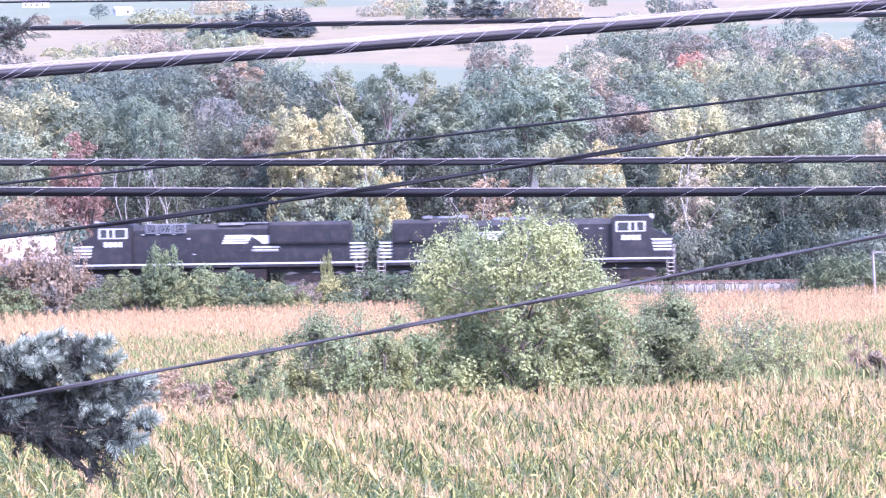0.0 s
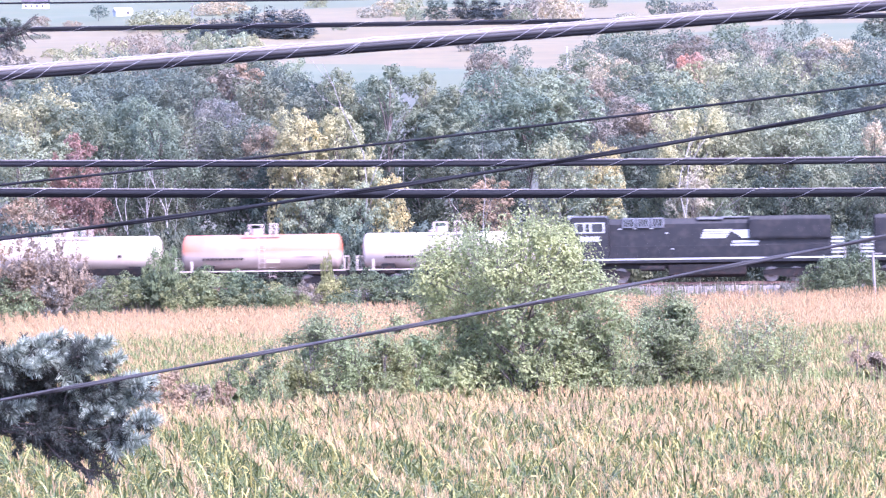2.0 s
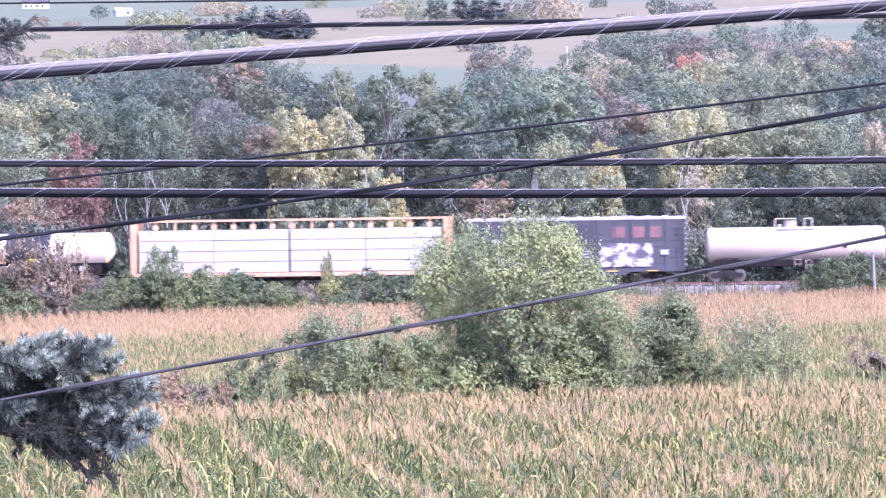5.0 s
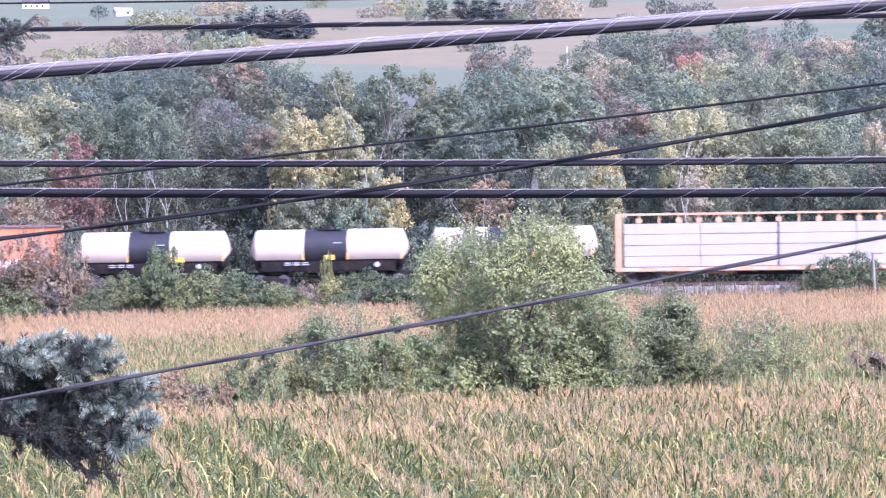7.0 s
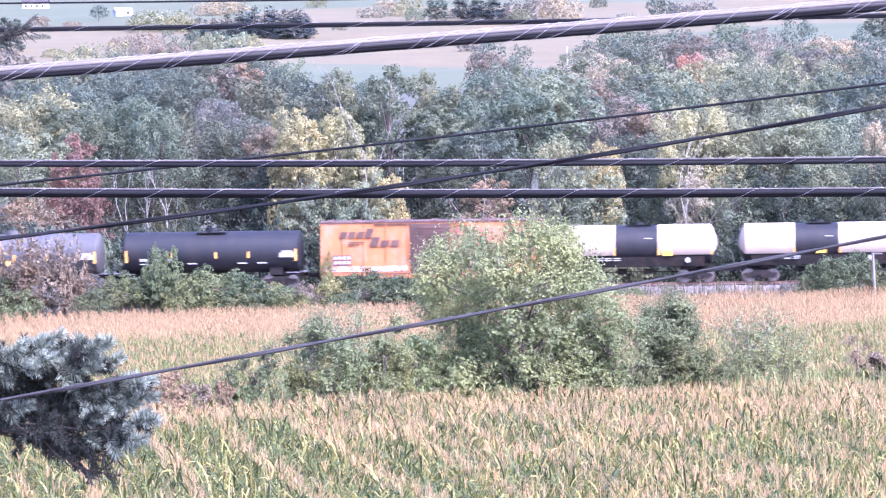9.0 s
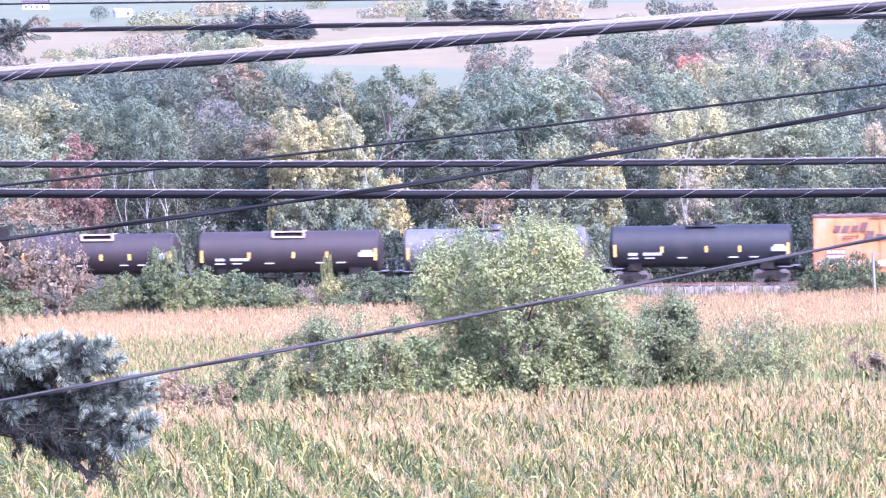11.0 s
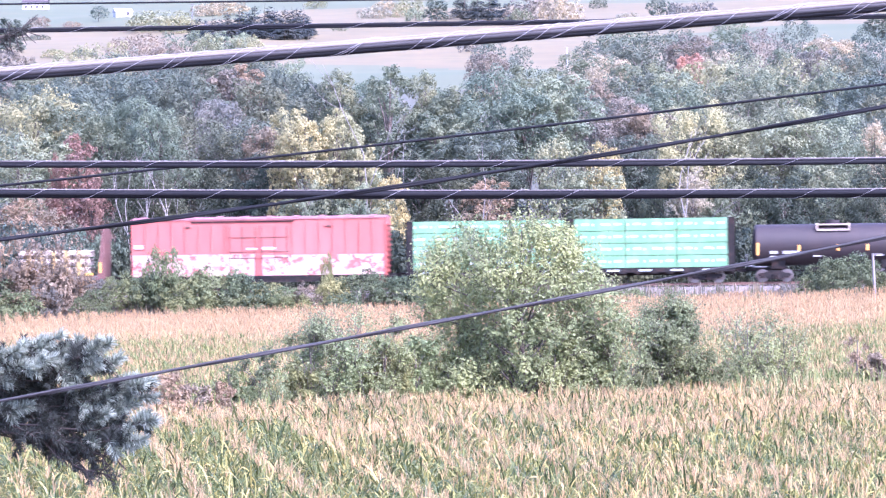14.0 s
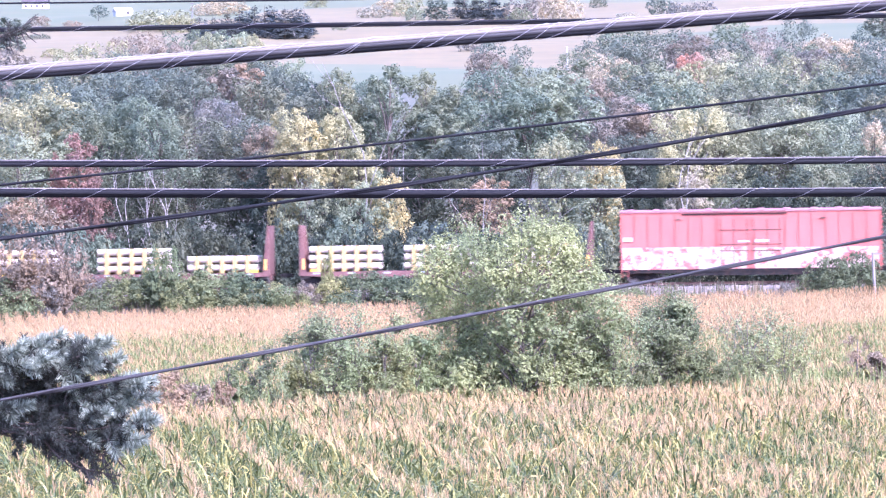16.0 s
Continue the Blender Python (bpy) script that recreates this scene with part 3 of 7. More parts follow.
plant("crest", "yellow", 19.7, 284.0, 16.1, 5.2, variety=0)
plant("slim", "light", 21.8, 285.0, 15.2, 4.2, variety=1)
plant("mound", "green", 18.8, 287.0, 13.6, 6.0, variety=1)
plant("pillar", "tan", 19.2, 279.0, 10.4, 3.3, variety=0)
plant("pillar", "green", 21.0, 279.5, 8.5, 2.9, variety=0)
plant("mound", "green", 23.1, 280.0, 9.9, 4.9, variety=2)
plant("mound", "ivy", 23.3, 287.0, 11.9, 5.5, variety=0)
plant("crest", "light", 28.1, 290.0, 15.4, 7.1, variety=2)
plant("crest", "light", 31.0, 289.0, 14.9, 6.6, variety=0)
plant("crest", "green", 26.0, 291.0, 14.3, 5.1, variety=1)
plant("mound", "ivy", 26.8, 281.0, 10.7, 5.9, variety=1)
plant("mound", "green", 30.4, 282.0, 10.7, 6.4, variety=0)
plant("mound", "ivy", 33.5, 280.0, 10.9, 5.4, variety=2)
plant("pillar", "tan", 34.5, 286.0, 14.0, 3.5, variety=1)
plant("crest", "dark", 35.0, 298.0, 15.0, 5.2, variety=2)
plant("mound", "green", 32.2, 286.0, 12.7, 5.5, variety=1)
plant("mound", "ivy", 24.9, 280.0, 8.9, 4.4, variety=0)
plant("mound", "ivy", 28.3, 279.0, 8.6, 4.4, variety=1)
plant("mound", "ivy", 32.5, 278.0, 8.4, 3.9, variety=2)
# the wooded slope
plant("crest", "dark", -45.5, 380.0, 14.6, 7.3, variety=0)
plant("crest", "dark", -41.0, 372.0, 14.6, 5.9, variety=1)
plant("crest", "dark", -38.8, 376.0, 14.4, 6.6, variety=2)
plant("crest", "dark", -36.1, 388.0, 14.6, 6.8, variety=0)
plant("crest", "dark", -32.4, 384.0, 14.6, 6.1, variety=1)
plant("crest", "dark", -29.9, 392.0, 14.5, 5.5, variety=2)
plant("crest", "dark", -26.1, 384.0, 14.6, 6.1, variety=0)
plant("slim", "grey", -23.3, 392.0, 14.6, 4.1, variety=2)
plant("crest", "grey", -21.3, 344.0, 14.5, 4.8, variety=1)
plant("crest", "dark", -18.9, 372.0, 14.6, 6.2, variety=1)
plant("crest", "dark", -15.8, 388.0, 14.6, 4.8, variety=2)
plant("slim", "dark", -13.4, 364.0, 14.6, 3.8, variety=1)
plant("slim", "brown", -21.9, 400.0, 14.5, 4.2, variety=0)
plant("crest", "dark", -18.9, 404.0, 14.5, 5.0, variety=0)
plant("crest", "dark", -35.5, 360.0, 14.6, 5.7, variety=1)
plant("crest", "green", -40.1, 356.0, 14.6, 5.0, variety=2)
plant("slim", "dark", -12.1, 352.0, 14.6, 4.3, variety=2)
plant("round", "light", -48.7, 520.0, 13.1, 10.0, variety=0)
plant("round", "brown", -47.4, 568.0, 13.0, 9.5, variety=0)
plant("crest", "brown", -39.2, 512.0, 13.0, 6.3, variety=0)
plant("round", "green", -39.9, 568.0, 13.1, 8.0, variety=0)
plant("crest", "light", -35.0, 548.0, 13.1, 4.8, variety=1)
plant("crest", "light", -31.7, 552.0, 13.0, 5.8, variety=2)
plant("crest", "light", -27.8, 536.0, 13.0, 4.2, variety=0)
plant("round", "dark", -43.1, 488.0, 13.1, 7.7, variety=0)
plant("round", "light", -48.4, 476.0, 13.1, 7.5, variety=1)
plant("crest", "grey", -59.4, 500.0, 13.0, 7.0, variety=2)
plant("crest", "green", -50.6, 456.0, 13.0, 7.2, variety=0)
plant("crest", "dark", -44.4, 444.0, 13.1, 6.2, variety=2)
plant("round", "dark", -35.4, 472.0, 13.0, 7.5, variety=1)
plant("crest", "dark", -29.7, 476.0, 13.1, 6.7, variety=0)
plant("crest", "dark", -24.5, 476.0, 13.0, 5.8, variety=1)
plant("crest", "grey", -33.3, 484.0, 13.0, 6.8, variety=0)
plant("crest", "light", -19.4, 460.0, 13.0, 4.8, variety=1)
plant("round", "dark", 8.6, 496.0, 12.6, 8.7, variety=2)
plant("crest", "grey", 6.1, 480.0, 12.6, 5.1, variety=1)
plant("crest", "green", 11.1, 404.0, 14.0, 6.4, variety=1)
plant("round", "dark", 24.0, 508.0, 12.5, 11.6, variety=0)
plant("crest", "green", 19.3, 472.0, 12.6, 6.6, variety=2)
plant("round", "dark", 33.2, 528.0, 12.6, 13.0, variety=1)
plant("crest", "dark", 26.8, 488.0, 12.5, 6.8, variety=2)
plant("crest", "grey", 35.5, 508.0, 12.6, 7.1, variety=2)
plant("round", "tan", 20.9, 452.0, 12.5, 8.7, variety=0)
plant("crest", "green", 22.7, 396.0, 14.0, 7.6, variety=0)
plant("crest", "dark", 19.5, 376.0, 14.0, 7.3, variety=0)
plant("slim", "orange", 31.9, 460.0, 12.5, 3.7, variety=0)
plant("crest", "light", 29.5, 400.0, 14.0, 6.3, variety=2)
plant("crest", "light", 25.0, 380.0, 14.1, 6.0, variety=0)
plant("round", "light", 37.2, 448.0, 12.6, 8.6, variety=2)
plant("crest", "green", 33.1, 384.0, 14.1, 5.4, variety=1)
plant("round", "light", 39.3, 392.0, 14.1, 10.3, variety=0)
plant("crest", "green", 39.9, 372.0, 14.1, 4.6, variety=2)
plant("crest", "green", 34.6, 368.0, 14.1, 5.8, variety=0)
plant("round", "grey", 46.6, 528.0, 12.5, 8.3, variety=0)
plant("crest", "dark", 39.4, 492.0, 12.6, 6.0, variety=1)
plant("round", "dark", 54.6, 548.0, 12.5, 7.2, variety=2)
plant("crest", "tan", 54.6, 504.0, 12.6, 7.1, variety=0)
plant("crest", "green", 46.3, 476.0, 12.6, 6.7, variety=1)
plant("round", "dark", 62.0, 520.0, 12.6, 7.3, variety=0)
plant("round", "dark", 53.1, 464.0, 12.6, 7.3, variety=1)
plant("crest", "dark", 54.3, 444.0, 12.6, 6.2, variety=2)
plant("crest", "dark", 44.1, 396.0, 14.0, 5.6, variety=0)
plant("crest", "dark", 42.8, 364.0, 14.1, 7.0, variety=1)
plant("crest", "green", 22.1, 352.0, 14.1, 6.2, variety=2)
plant("crest", "green", 26.8, 356.0, 14.0, 6.2, variety=0)
plant("crest", "grey", 15.5, 372.0, 14.1, 5.2, variety=0)
plant("crest", "dark", 29.1, 344.0, 14.1, 6.6, variety=2)
plant("crest", "dark", 37.4, 332.0, 14.0, 5.2, variety=0)
plant("crest", "dark", 40.5, 332.0, 13.9, 5.2, variety=1)
plant("slim", "dark", 13.3, 340.0, 14.1, 4.2, variety=0)
plant("crest", "green", 12.6, 364.0, 14.0, 4.5, variety=1)
plant("crest", "tan", 35.7, 464.0, 12.6, 4.9, variety=1)
plant("crest", "grey", 48.4, 468.0, 12.5, 5.7, variety=1)
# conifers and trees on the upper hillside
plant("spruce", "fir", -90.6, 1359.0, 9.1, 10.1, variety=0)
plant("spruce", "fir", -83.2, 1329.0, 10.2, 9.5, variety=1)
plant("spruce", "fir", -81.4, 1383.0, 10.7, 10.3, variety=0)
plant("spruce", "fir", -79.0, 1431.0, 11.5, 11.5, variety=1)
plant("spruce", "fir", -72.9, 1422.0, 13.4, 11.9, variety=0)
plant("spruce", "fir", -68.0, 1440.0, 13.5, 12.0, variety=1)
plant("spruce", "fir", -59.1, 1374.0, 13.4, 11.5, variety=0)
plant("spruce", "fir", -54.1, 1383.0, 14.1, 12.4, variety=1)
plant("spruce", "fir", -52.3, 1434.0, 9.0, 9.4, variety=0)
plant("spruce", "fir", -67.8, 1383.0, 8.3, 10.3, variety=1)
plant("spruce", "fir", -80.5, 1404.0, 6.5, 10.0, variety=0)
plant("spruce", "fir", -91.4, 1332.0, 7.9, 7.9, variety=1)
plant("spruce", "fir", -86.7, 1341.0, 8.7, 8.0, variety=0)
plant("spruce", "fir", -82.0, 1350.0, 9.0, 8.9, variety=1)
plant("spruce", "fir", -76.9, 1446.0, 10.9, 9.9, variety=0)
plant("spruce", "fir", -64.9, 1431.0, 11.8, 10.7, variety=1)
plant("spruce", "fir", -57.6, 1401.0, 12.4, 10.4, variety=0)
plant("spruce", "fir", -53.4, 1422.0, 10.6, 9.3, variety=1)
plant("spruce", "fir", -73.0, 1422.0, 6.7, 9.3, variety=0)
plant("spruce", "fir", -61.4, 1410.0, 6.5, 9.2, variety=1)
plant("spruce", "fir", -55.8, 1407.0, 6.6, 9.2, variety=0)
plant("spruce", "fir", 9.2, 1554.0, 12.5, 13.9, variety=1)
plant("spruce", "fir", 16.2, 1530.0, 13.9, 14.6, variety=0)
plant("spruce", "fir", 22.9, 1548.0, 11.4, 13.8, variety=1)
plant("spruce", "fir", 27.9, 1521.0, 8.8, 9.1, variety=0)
plant("clump", "light", -125.5, 1617.0, 9.6, 28.4, variety=0)
plant("clump", "light", -114.2, 1593.0, 7.5, 16.8, variety=1)
plant("clump", "light", -133.9, 1635.0, 6.6, 17.2, variety=2)
plant("round", "dark", -163.3, 1728.0, 7.5, 8.8, variety=2)
plant("mound", "dark", -146.4, 1218.0, 12.1, 12.8, variety=0)
plant("clump", "grey", 38.2, 1503.0, 11.7, 21.1, variety=0)
plant("clump", "tan", 48.9, 1470.0, 11.9, 18.0, variety=0)
plant("clump", "green", 33.1, 1485.0, 6.9, 10.4, variety=0)
plant("clump", "tan", -106.7, 1782.0, 6.7, 25.0, variety=1)
plant("clump", "tan", -114.0, 1764.0, 5.6, 15.5, variety=2)
plant("clump", "tan", -25.1, 1833.0, 7.4, 19.3, variety=0)
plant("clump", "tan", -32.5, 1764.0, 5.5, 18.6, variety=1)
plant("clump", "light", -15.8, 1812.0, 9.1, 15.9, variety=0)
plant("mound", "dark", -1.3, 1530.0, 10.0, 9.7, variety=1)
plant("clump", "light", -10.4, 1554.0, 5.4, 10.9, variety=1)
plant("clump", "brown", -169.5, 1665.0, 3.1, 9.3, variety=0)
plant("clump", "dark", -152.4, 1374.0, 2.2, 8.2, variety=0)
plant("clump", "dark", -156.0, 1368.0, 1.5, 6.2, variety=1)
plant("clump", "brown", -186.7, 1680.0, 4.8, 11.8, variety=1)
plant("clump", "light", -123.7, 1164.0, 2.9, 10.2, variety=2)
plant("clump", "green", -114.6, 1164.0, 2.9, 8.2, variety=1)
plant("clump", "dark", 97.5, 1587.0, 9.4, 13.9, variety=2)
plant("clump", "grey", 103.9, 1572.0, 7.4, 11.0, variety=1)
plant("clump", "green", 98.0, 1416.0, 5.3, 17.4, variety=2)
plant("clump", "tan", 80.3, 1545.0, 3.4, 10.8, variety=2)
plant("clump", "grey", 114.6, 1584.0, 7.9, 16.7, variety=2)
plant("clump", "dark", 81.8, 1851.0, 5.2, 9.7, variety=0)
plant("clump", "green", -40.7, 1476.0, 2.8, 6.7, variety=0)
plant("clump", "light", 104.6, 1305.0, 4.5, 13.7, variety=0)
plant("clump", "light", -68.1, 2001.0, 5.6, 14.0, variety=1)
plant("clump", "grey", 7.9, 981.0, 4.8, 8.6, variety=0)
plant("clump", "green", 48.8, 969.0, 6.0, 15.3, variety=1)
plant("mound", "dark", 144.0, 1176.0, 9.2, 10.3, variety=2)
plant("clump", "green", 83.8, 1026.0, 4.8, 14.4, variety=2)
# shrubs on the railway bank
plant("bush", "deep", -32.2, 261.9, 3.2, 5.1, variety=0)
plant("bush", "brown", -29.7, 262.2, 3.4, 4.6, variety=0)
plant("bush", "brown", -27.9, 262.0, 3.4, 2.8, variety=1)
plant("bush", "brown", -31.0, 262.3, 3.5, 3.5, variety=2)
plant("bush", "brown", -26.5, 262.9, 2.0, 2.8, variety=0)
plant("bush", "grey", -25.1, 262.8, 1.8, 2.8, variety=0)
plant("bush", "hedge", -23.3, 261.1, 2.8, 3.2, variety=0)
plant("bush", "deep", -21.7, 262.0, 1.8, 2.8, variety=1)
plant("bush", "hedge", -20.3, 260.9, 4.8, 2.8, variety=1)
plant("bush", "deep", -20.9, 261.4, 2.7, 3.7, variety=2)
plant("bush", "hedge", -18.5, 260.2, 3.1, 4.1, variety=2)
plant("bush", "hedge", -16.3, 260.5, 3.1, 5.0, variety=0)
plant("bush", "deep", -14.0, 259.3, 3.2, 3.6, variety=0)
plant("bush", "pale", -12.9, 260.7, 1.8, 2.7, variety=0)
plant("bush", "hedge", -11.4, 259.1, 2.4, 2.7, variety=1)
plant("bush", "brown", -9.7, 259.3, 2.4, 2.3, variety=1)
plant("bush", "hedge", -8.4, 259.8, 4.2, 1.0, variety=2)
plant("bush", "pale", -7.9, 259.3, 2.7, 2.7, variety=1)
plant("bush", "deep", -5.9, 260.1, 2.5, 4.1, variety=1)
plant("bush", "deep", -3.4, 259.4, 2.4, 3.6, variety=2)
plant("bush", "deep", -1.6, 259.2, 1.9, 3.2, variety=0)
plant("bush", "hedge", 0.6, 258.0, 2.2, 4.1, variety=0)
plant("bush", "deep", 3.8, 257.8, 2.1, 4.1, variety=1)
plant("bush", "hedge", 7.1, 257.5, 1.9, 4.1, variety=1)
plant("bush", "brown", 10.3, 257.1, 1.7, 3.2, variety=2)
plant("bush", "hedge", 13.1, 256.9, 1.8, 3.2, variety=2)
plant("bush", "hedge", 16.6, 256.1, 1.5, 4.0, variety=0)
plant("bush", "brown", 20.2, 255.8, 1.5, 2.7, variety=0)
plant("bush", "hedge", 18.6, 255.6, 1.5, 2.7, variety=1)
plant("bush", "hedge", 22.6, 255.4, 1.4, 3.1, variety=2)
plant("bush", "grey", 24.3, 255.9, 1.9, 1.6, variety=1)
plant("bush", "grey", 25.6, 255.8, 1.8, 1.6, variety=2)
plant("bush", "deep", 27.7, 255.6, 3.6, 4.3, variety=2)
plant("bush", "deep", 29.5, 256.0, 3.5, 3.6, variety=0)
plant("bush", "deep", 26.7, 256.0, 2.5, 2.2, variety=1)
plant("bush", "deep", 31.1, 255.8, 2.3, 2.7, variety=2)
plant("bush", "grey", -28.8, 260.6, 3.0, 2.7, variety=0)
plant("bush", "deep", -25.2, 259.3, 3.0, 3.2, variety=0)
plant("bush", "hedge", -17.6, 258.7, 2.8, 3.6, variety=0)
plant("bush", "deep", -14.8, 258.4, 2.7, 3.6, variety=1)
plant("bush", "hedge", -10.7, 257.8, 2.6, 2.7, variety=1)
plant("bush", "deep", -7.1, 257.7, 2.4, 3.2, variety=2)
plant("bush", "hedge", -30.7, 259.8, 3.2, 3.6, variety=2)
plant("sapling", "brown", -30.8, 261.3, 6.4, 3.2, variety=3, full=0.4)
plant("sapling", "brown", -28.4, 261.1, 6.6, 3.4, variety=4, full=0.4)
plant("sapling", "brown", -26.9, 261.0, 5.5, 2.3, variety=3, full=0.55)
# thicket beyond the rails, largely in leaf tones darkened for the wood's shade
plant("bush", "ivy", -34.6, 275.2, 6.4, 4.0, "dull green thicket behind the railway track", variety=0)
plant("bush", "dark", -32.0, 275.1, 7.0, 4.6, "dull green thicket behind the railway track", variety=0)
plant("bush", "dark", -29.3, 275.3, 6.7, 4.6, "dull green thicket behind the railway track", variety=1)
plant("bush", "green", -27.6, 276.3, 6.7, 5.2, "dull green thicket behind the railway track", variety=0)
plant("bush", "green", -25.7, 276.0, 6.3, 4.4, "dull green thicket behind the railway track", variety=1)
plant("bush", "ivy", -22.9, 276.1, 6.7, 4.9, "dull green thicket behind the railway track", variety=1)
plant("bush", "dark", -20.6, 274.9, 6.7, 4.0, "dull green thicket behind the railway track", variety=2)
plant("bush", "ivy", -18.4, 276.0, 6.8, 5.1, "dull green thicket behind the railway track", variety=2)
plant("bush", "ivy", -16.4, 274.4, 6.4, 5.1, "dull green thicket behind the railway track", variety=0)
plant("bush", "ivy", -13.9, 273.2, 6.3, 4.3, "dull green thicket behind the railway track", variety=1)
plant("bush", "ivy", -11.8, 274.6, 6.5, 4.1, "dull green thicket behind the railway track", variety=2)
plant("bush", "ivy", -9.2, 274.0, 5.9, 5.2, "dull green thicket behind the railway track", variety=0)
plant("bush", "green", -7.5, 273.9, 6.6, 4.3, "dull green thicket behind the railway track", variety=2)
plant("bush", "ivy", -5.3, 272.8, 6.2, 4.8, "dull green thicket behind the railway track", variety=1)
plant("bush", "ivy", -3.2, 273.1, 5.6, 5.1, "dull green thicket behind the railway track", variety=2)
plant("bush", "dark", -0.8, 271.7, 6.2, 4.9, "dull green thicket behind the railway track", variety=0)
plant("bush", "dark", 1.7, 272.5, 5.5, 4.0, "dull green thicket behind the railway track", variety=1)
plant("bush", "ivy", 3.8, 273.0, 5.8, 4.2, "dull green thicket behind the railway track", variety=0)
plant("bush", "ivy", 6.2, 271.4, 5.5, 4.6, "dull green thicket behind the railway track", variety=1)
plant("bush", "ivy", 8.5, 271.3, 5.3, 3.9, "dull green thicket behind the railway track", variety=2)
plant("bush", "dark", 10.3, 270.7, 5.4, 4.0, "dull green thicket behind the railway track", variety=2)
plant("bush", "green", 13.2, 271.4, 6.0, 5.0, "dull green thicket behind the railway track", variety=0)
plant("bush", "ivy", 15.3, 270.9, 5.2, 5.0, "dull green thicket behind the railway track", variety=0)
plant("bush", "dark", 16.8, 272.6, 5.3, 4.5, "dull green thicket behind the railway track", variety=0)
plant("bush", "dark", 19.2, 270.2, 5.4, 4.0, "dull green thicket behind the railway track", variety=1)
plant("bush", "ivy", 21.6, 270.1, 5.2, 4.5, "dull green thicket behind the railway track", variety=1)
plant("bush", "ivy", 23.7, 269.8, 5.0, 4.4, "dull green thicket behind the railway track", variety=2)
plant("bush", "ivy", 25.7, 269.5, 5.6, 4.8, "dull green thicket behind the railway track", variety=0)
plant("bush", "ivy", 28.3, 271.3, 5.1, 4.6, "dull green thicket behind the railway track", variety=1)
plant("bush", "dark", 30.4, 271.9, 5.5, 4.4, "dull green thicket behind the railway track", variety=2)
plant("bush", "dark", 31.9, 270.3, 5.1, 5.1, "dull green thicket behind the railway track", variety=0)
# the hedgerow between the fields
plant("dome", "elder", 2.6, 127.0, 8.3, 7.3, "broad light green box elder in the hedgerow", variety=0)
plant("sapling", "elder", 5.9, 126.5, 5.2, 2.2, variety=1)
plant("sapling", "hedge", 8.2, 130.5, 6.1, 2.1, variety=2, full=2.2)
plant("sapling", "pale", 7.9, 130.0, 5.7, 1.8, variety=8, full=1.2)
plant("bush", "deep", 9.4, 130.5, 3.5, 1.6, variety=3, full=0.6)
plant("sapling", "elder", 11.2, 133.0, 5.3, 2.7, variety=7, full=0.8)
plant("sapling", "elder", 12.6, 134.0, 4.9, 1.9, variety=6, full=0.5)
plant("bush", "pale", 11.1, 133.0, 3.3, 2.3, variety=9, full=0.35)
plant("sapling", "elder", -3.7, 123.5, 5.5, 2.9, variety=3, full=1.3)
plant("sapling", "pale", -4.6, 122.5, 5.4, 1.7, variety=4, full=0.6)
plant("sapling", "elder", -2.0, 124.0, 5.4, 1.6, variety=4, full=0.8)
plant("bush", "elder", -3.6, 124.3, 4.2, 2.9, variety=5, full=0.8)
plant("bush", "hedge", -1.9, 124.6, 4.3, 2.1, variety=6, full=0.7)
plant("bush", "elder", -0.9, 125.2, 4.7, 1.8, variety=7, full=0.7)
plant("bush", "hedge", -4.9, 122.4, 3.8, 1.5, variety=8, full=0.5)
plant("sapling", "deep", -6.2, 121.5, 4.6, 1.3, variety=9, full=0.3)
plant("sapling", "hedge", -7.2, 120.5, 3.8, 0.9, variety=5, full=0.3)
plant("bush", "pale", -5.8, 121.4, 3.4, 1.3, variety=9, full=0.5)
plant("bush", "brown", -9.3, 118.8, 3.4, 2.0, variety=1, full=0.75)
plant("bush", "brown", -8.3, 119.4, 3.2, 1.5, variety=2, full=0.6)
plant("bush", "brown", -7.4, 120.0, 3.2, 1.1, variety=3, full=0.5)
plant("bush", "hedge", -6.8, 120.8, 3.2, 1.1, variety=4, full=0.4)
plant("bush", "brown", 16.7, 139.0, 3.2, 1.2, variety=4, full=0.8)
plant("sapling", "brown", 15.9, 139.0, 4.1, 0.7, variety=6, full=0.25)
plant("bush", "deep", 1.1, 128.6, 4.6, 2.6, variety=5, full=0.6)
plant("bush", "deep", 3.5, 128.8, 4.6, 3.0, variety=6, full=0.6)
plant("bush", "elder", 5.5, 127.2, 3.8, 2.0, variety=10, full=0.7)
plant("bush", "deep", 6.9, 128.8, 3.5, 1.4, variety=9, full=0.6)
plant("bush", "elder", 0.1, 126.0, 3.9, 1.8, variety=11, full=0.6)
# ================= overhead cables =================
CABLE_BLACK = surface("cable_jacket", (0.011, 0.0112, 0.0135), (0.017, 0.0168, 0.019), rough=0.65, spec=0.06, scale=8, stretch=(0.2, 1, 1), fine=60, bump=0.002)
# paler jacket of the upper strands: the cables' top highlight is in this colour
CABLE_TOPLIT = surface("weathered_cable_jacket", (0.19, 0.168, 0.155), (0.13, 0.115, 0.108), rough=0.55, spec=0.2, scale=8, stretch=(0.2, 1, 1), fine=60, bump=0.002)
CABLE_GREY = surface("dusty_grey_cable_jacket", (0.034, 0.032, 0.034), (0.046, 0.042, 0.044), rough=0.6, spec=0.25, scale=8, stretch=(0.2, 1, 1), fine=60, bump=0.002)
LASHING = surface("lashing_wire", (0.34, 0.32, 0.33), rough=0.4, metal=0.4)


def hang(a, b, c, s):
    return a * (2 * (s - 0.5) * (s - 1)) + b * (-4 * s * (s - 1)) + c * (2 * s * (s - 0.5))


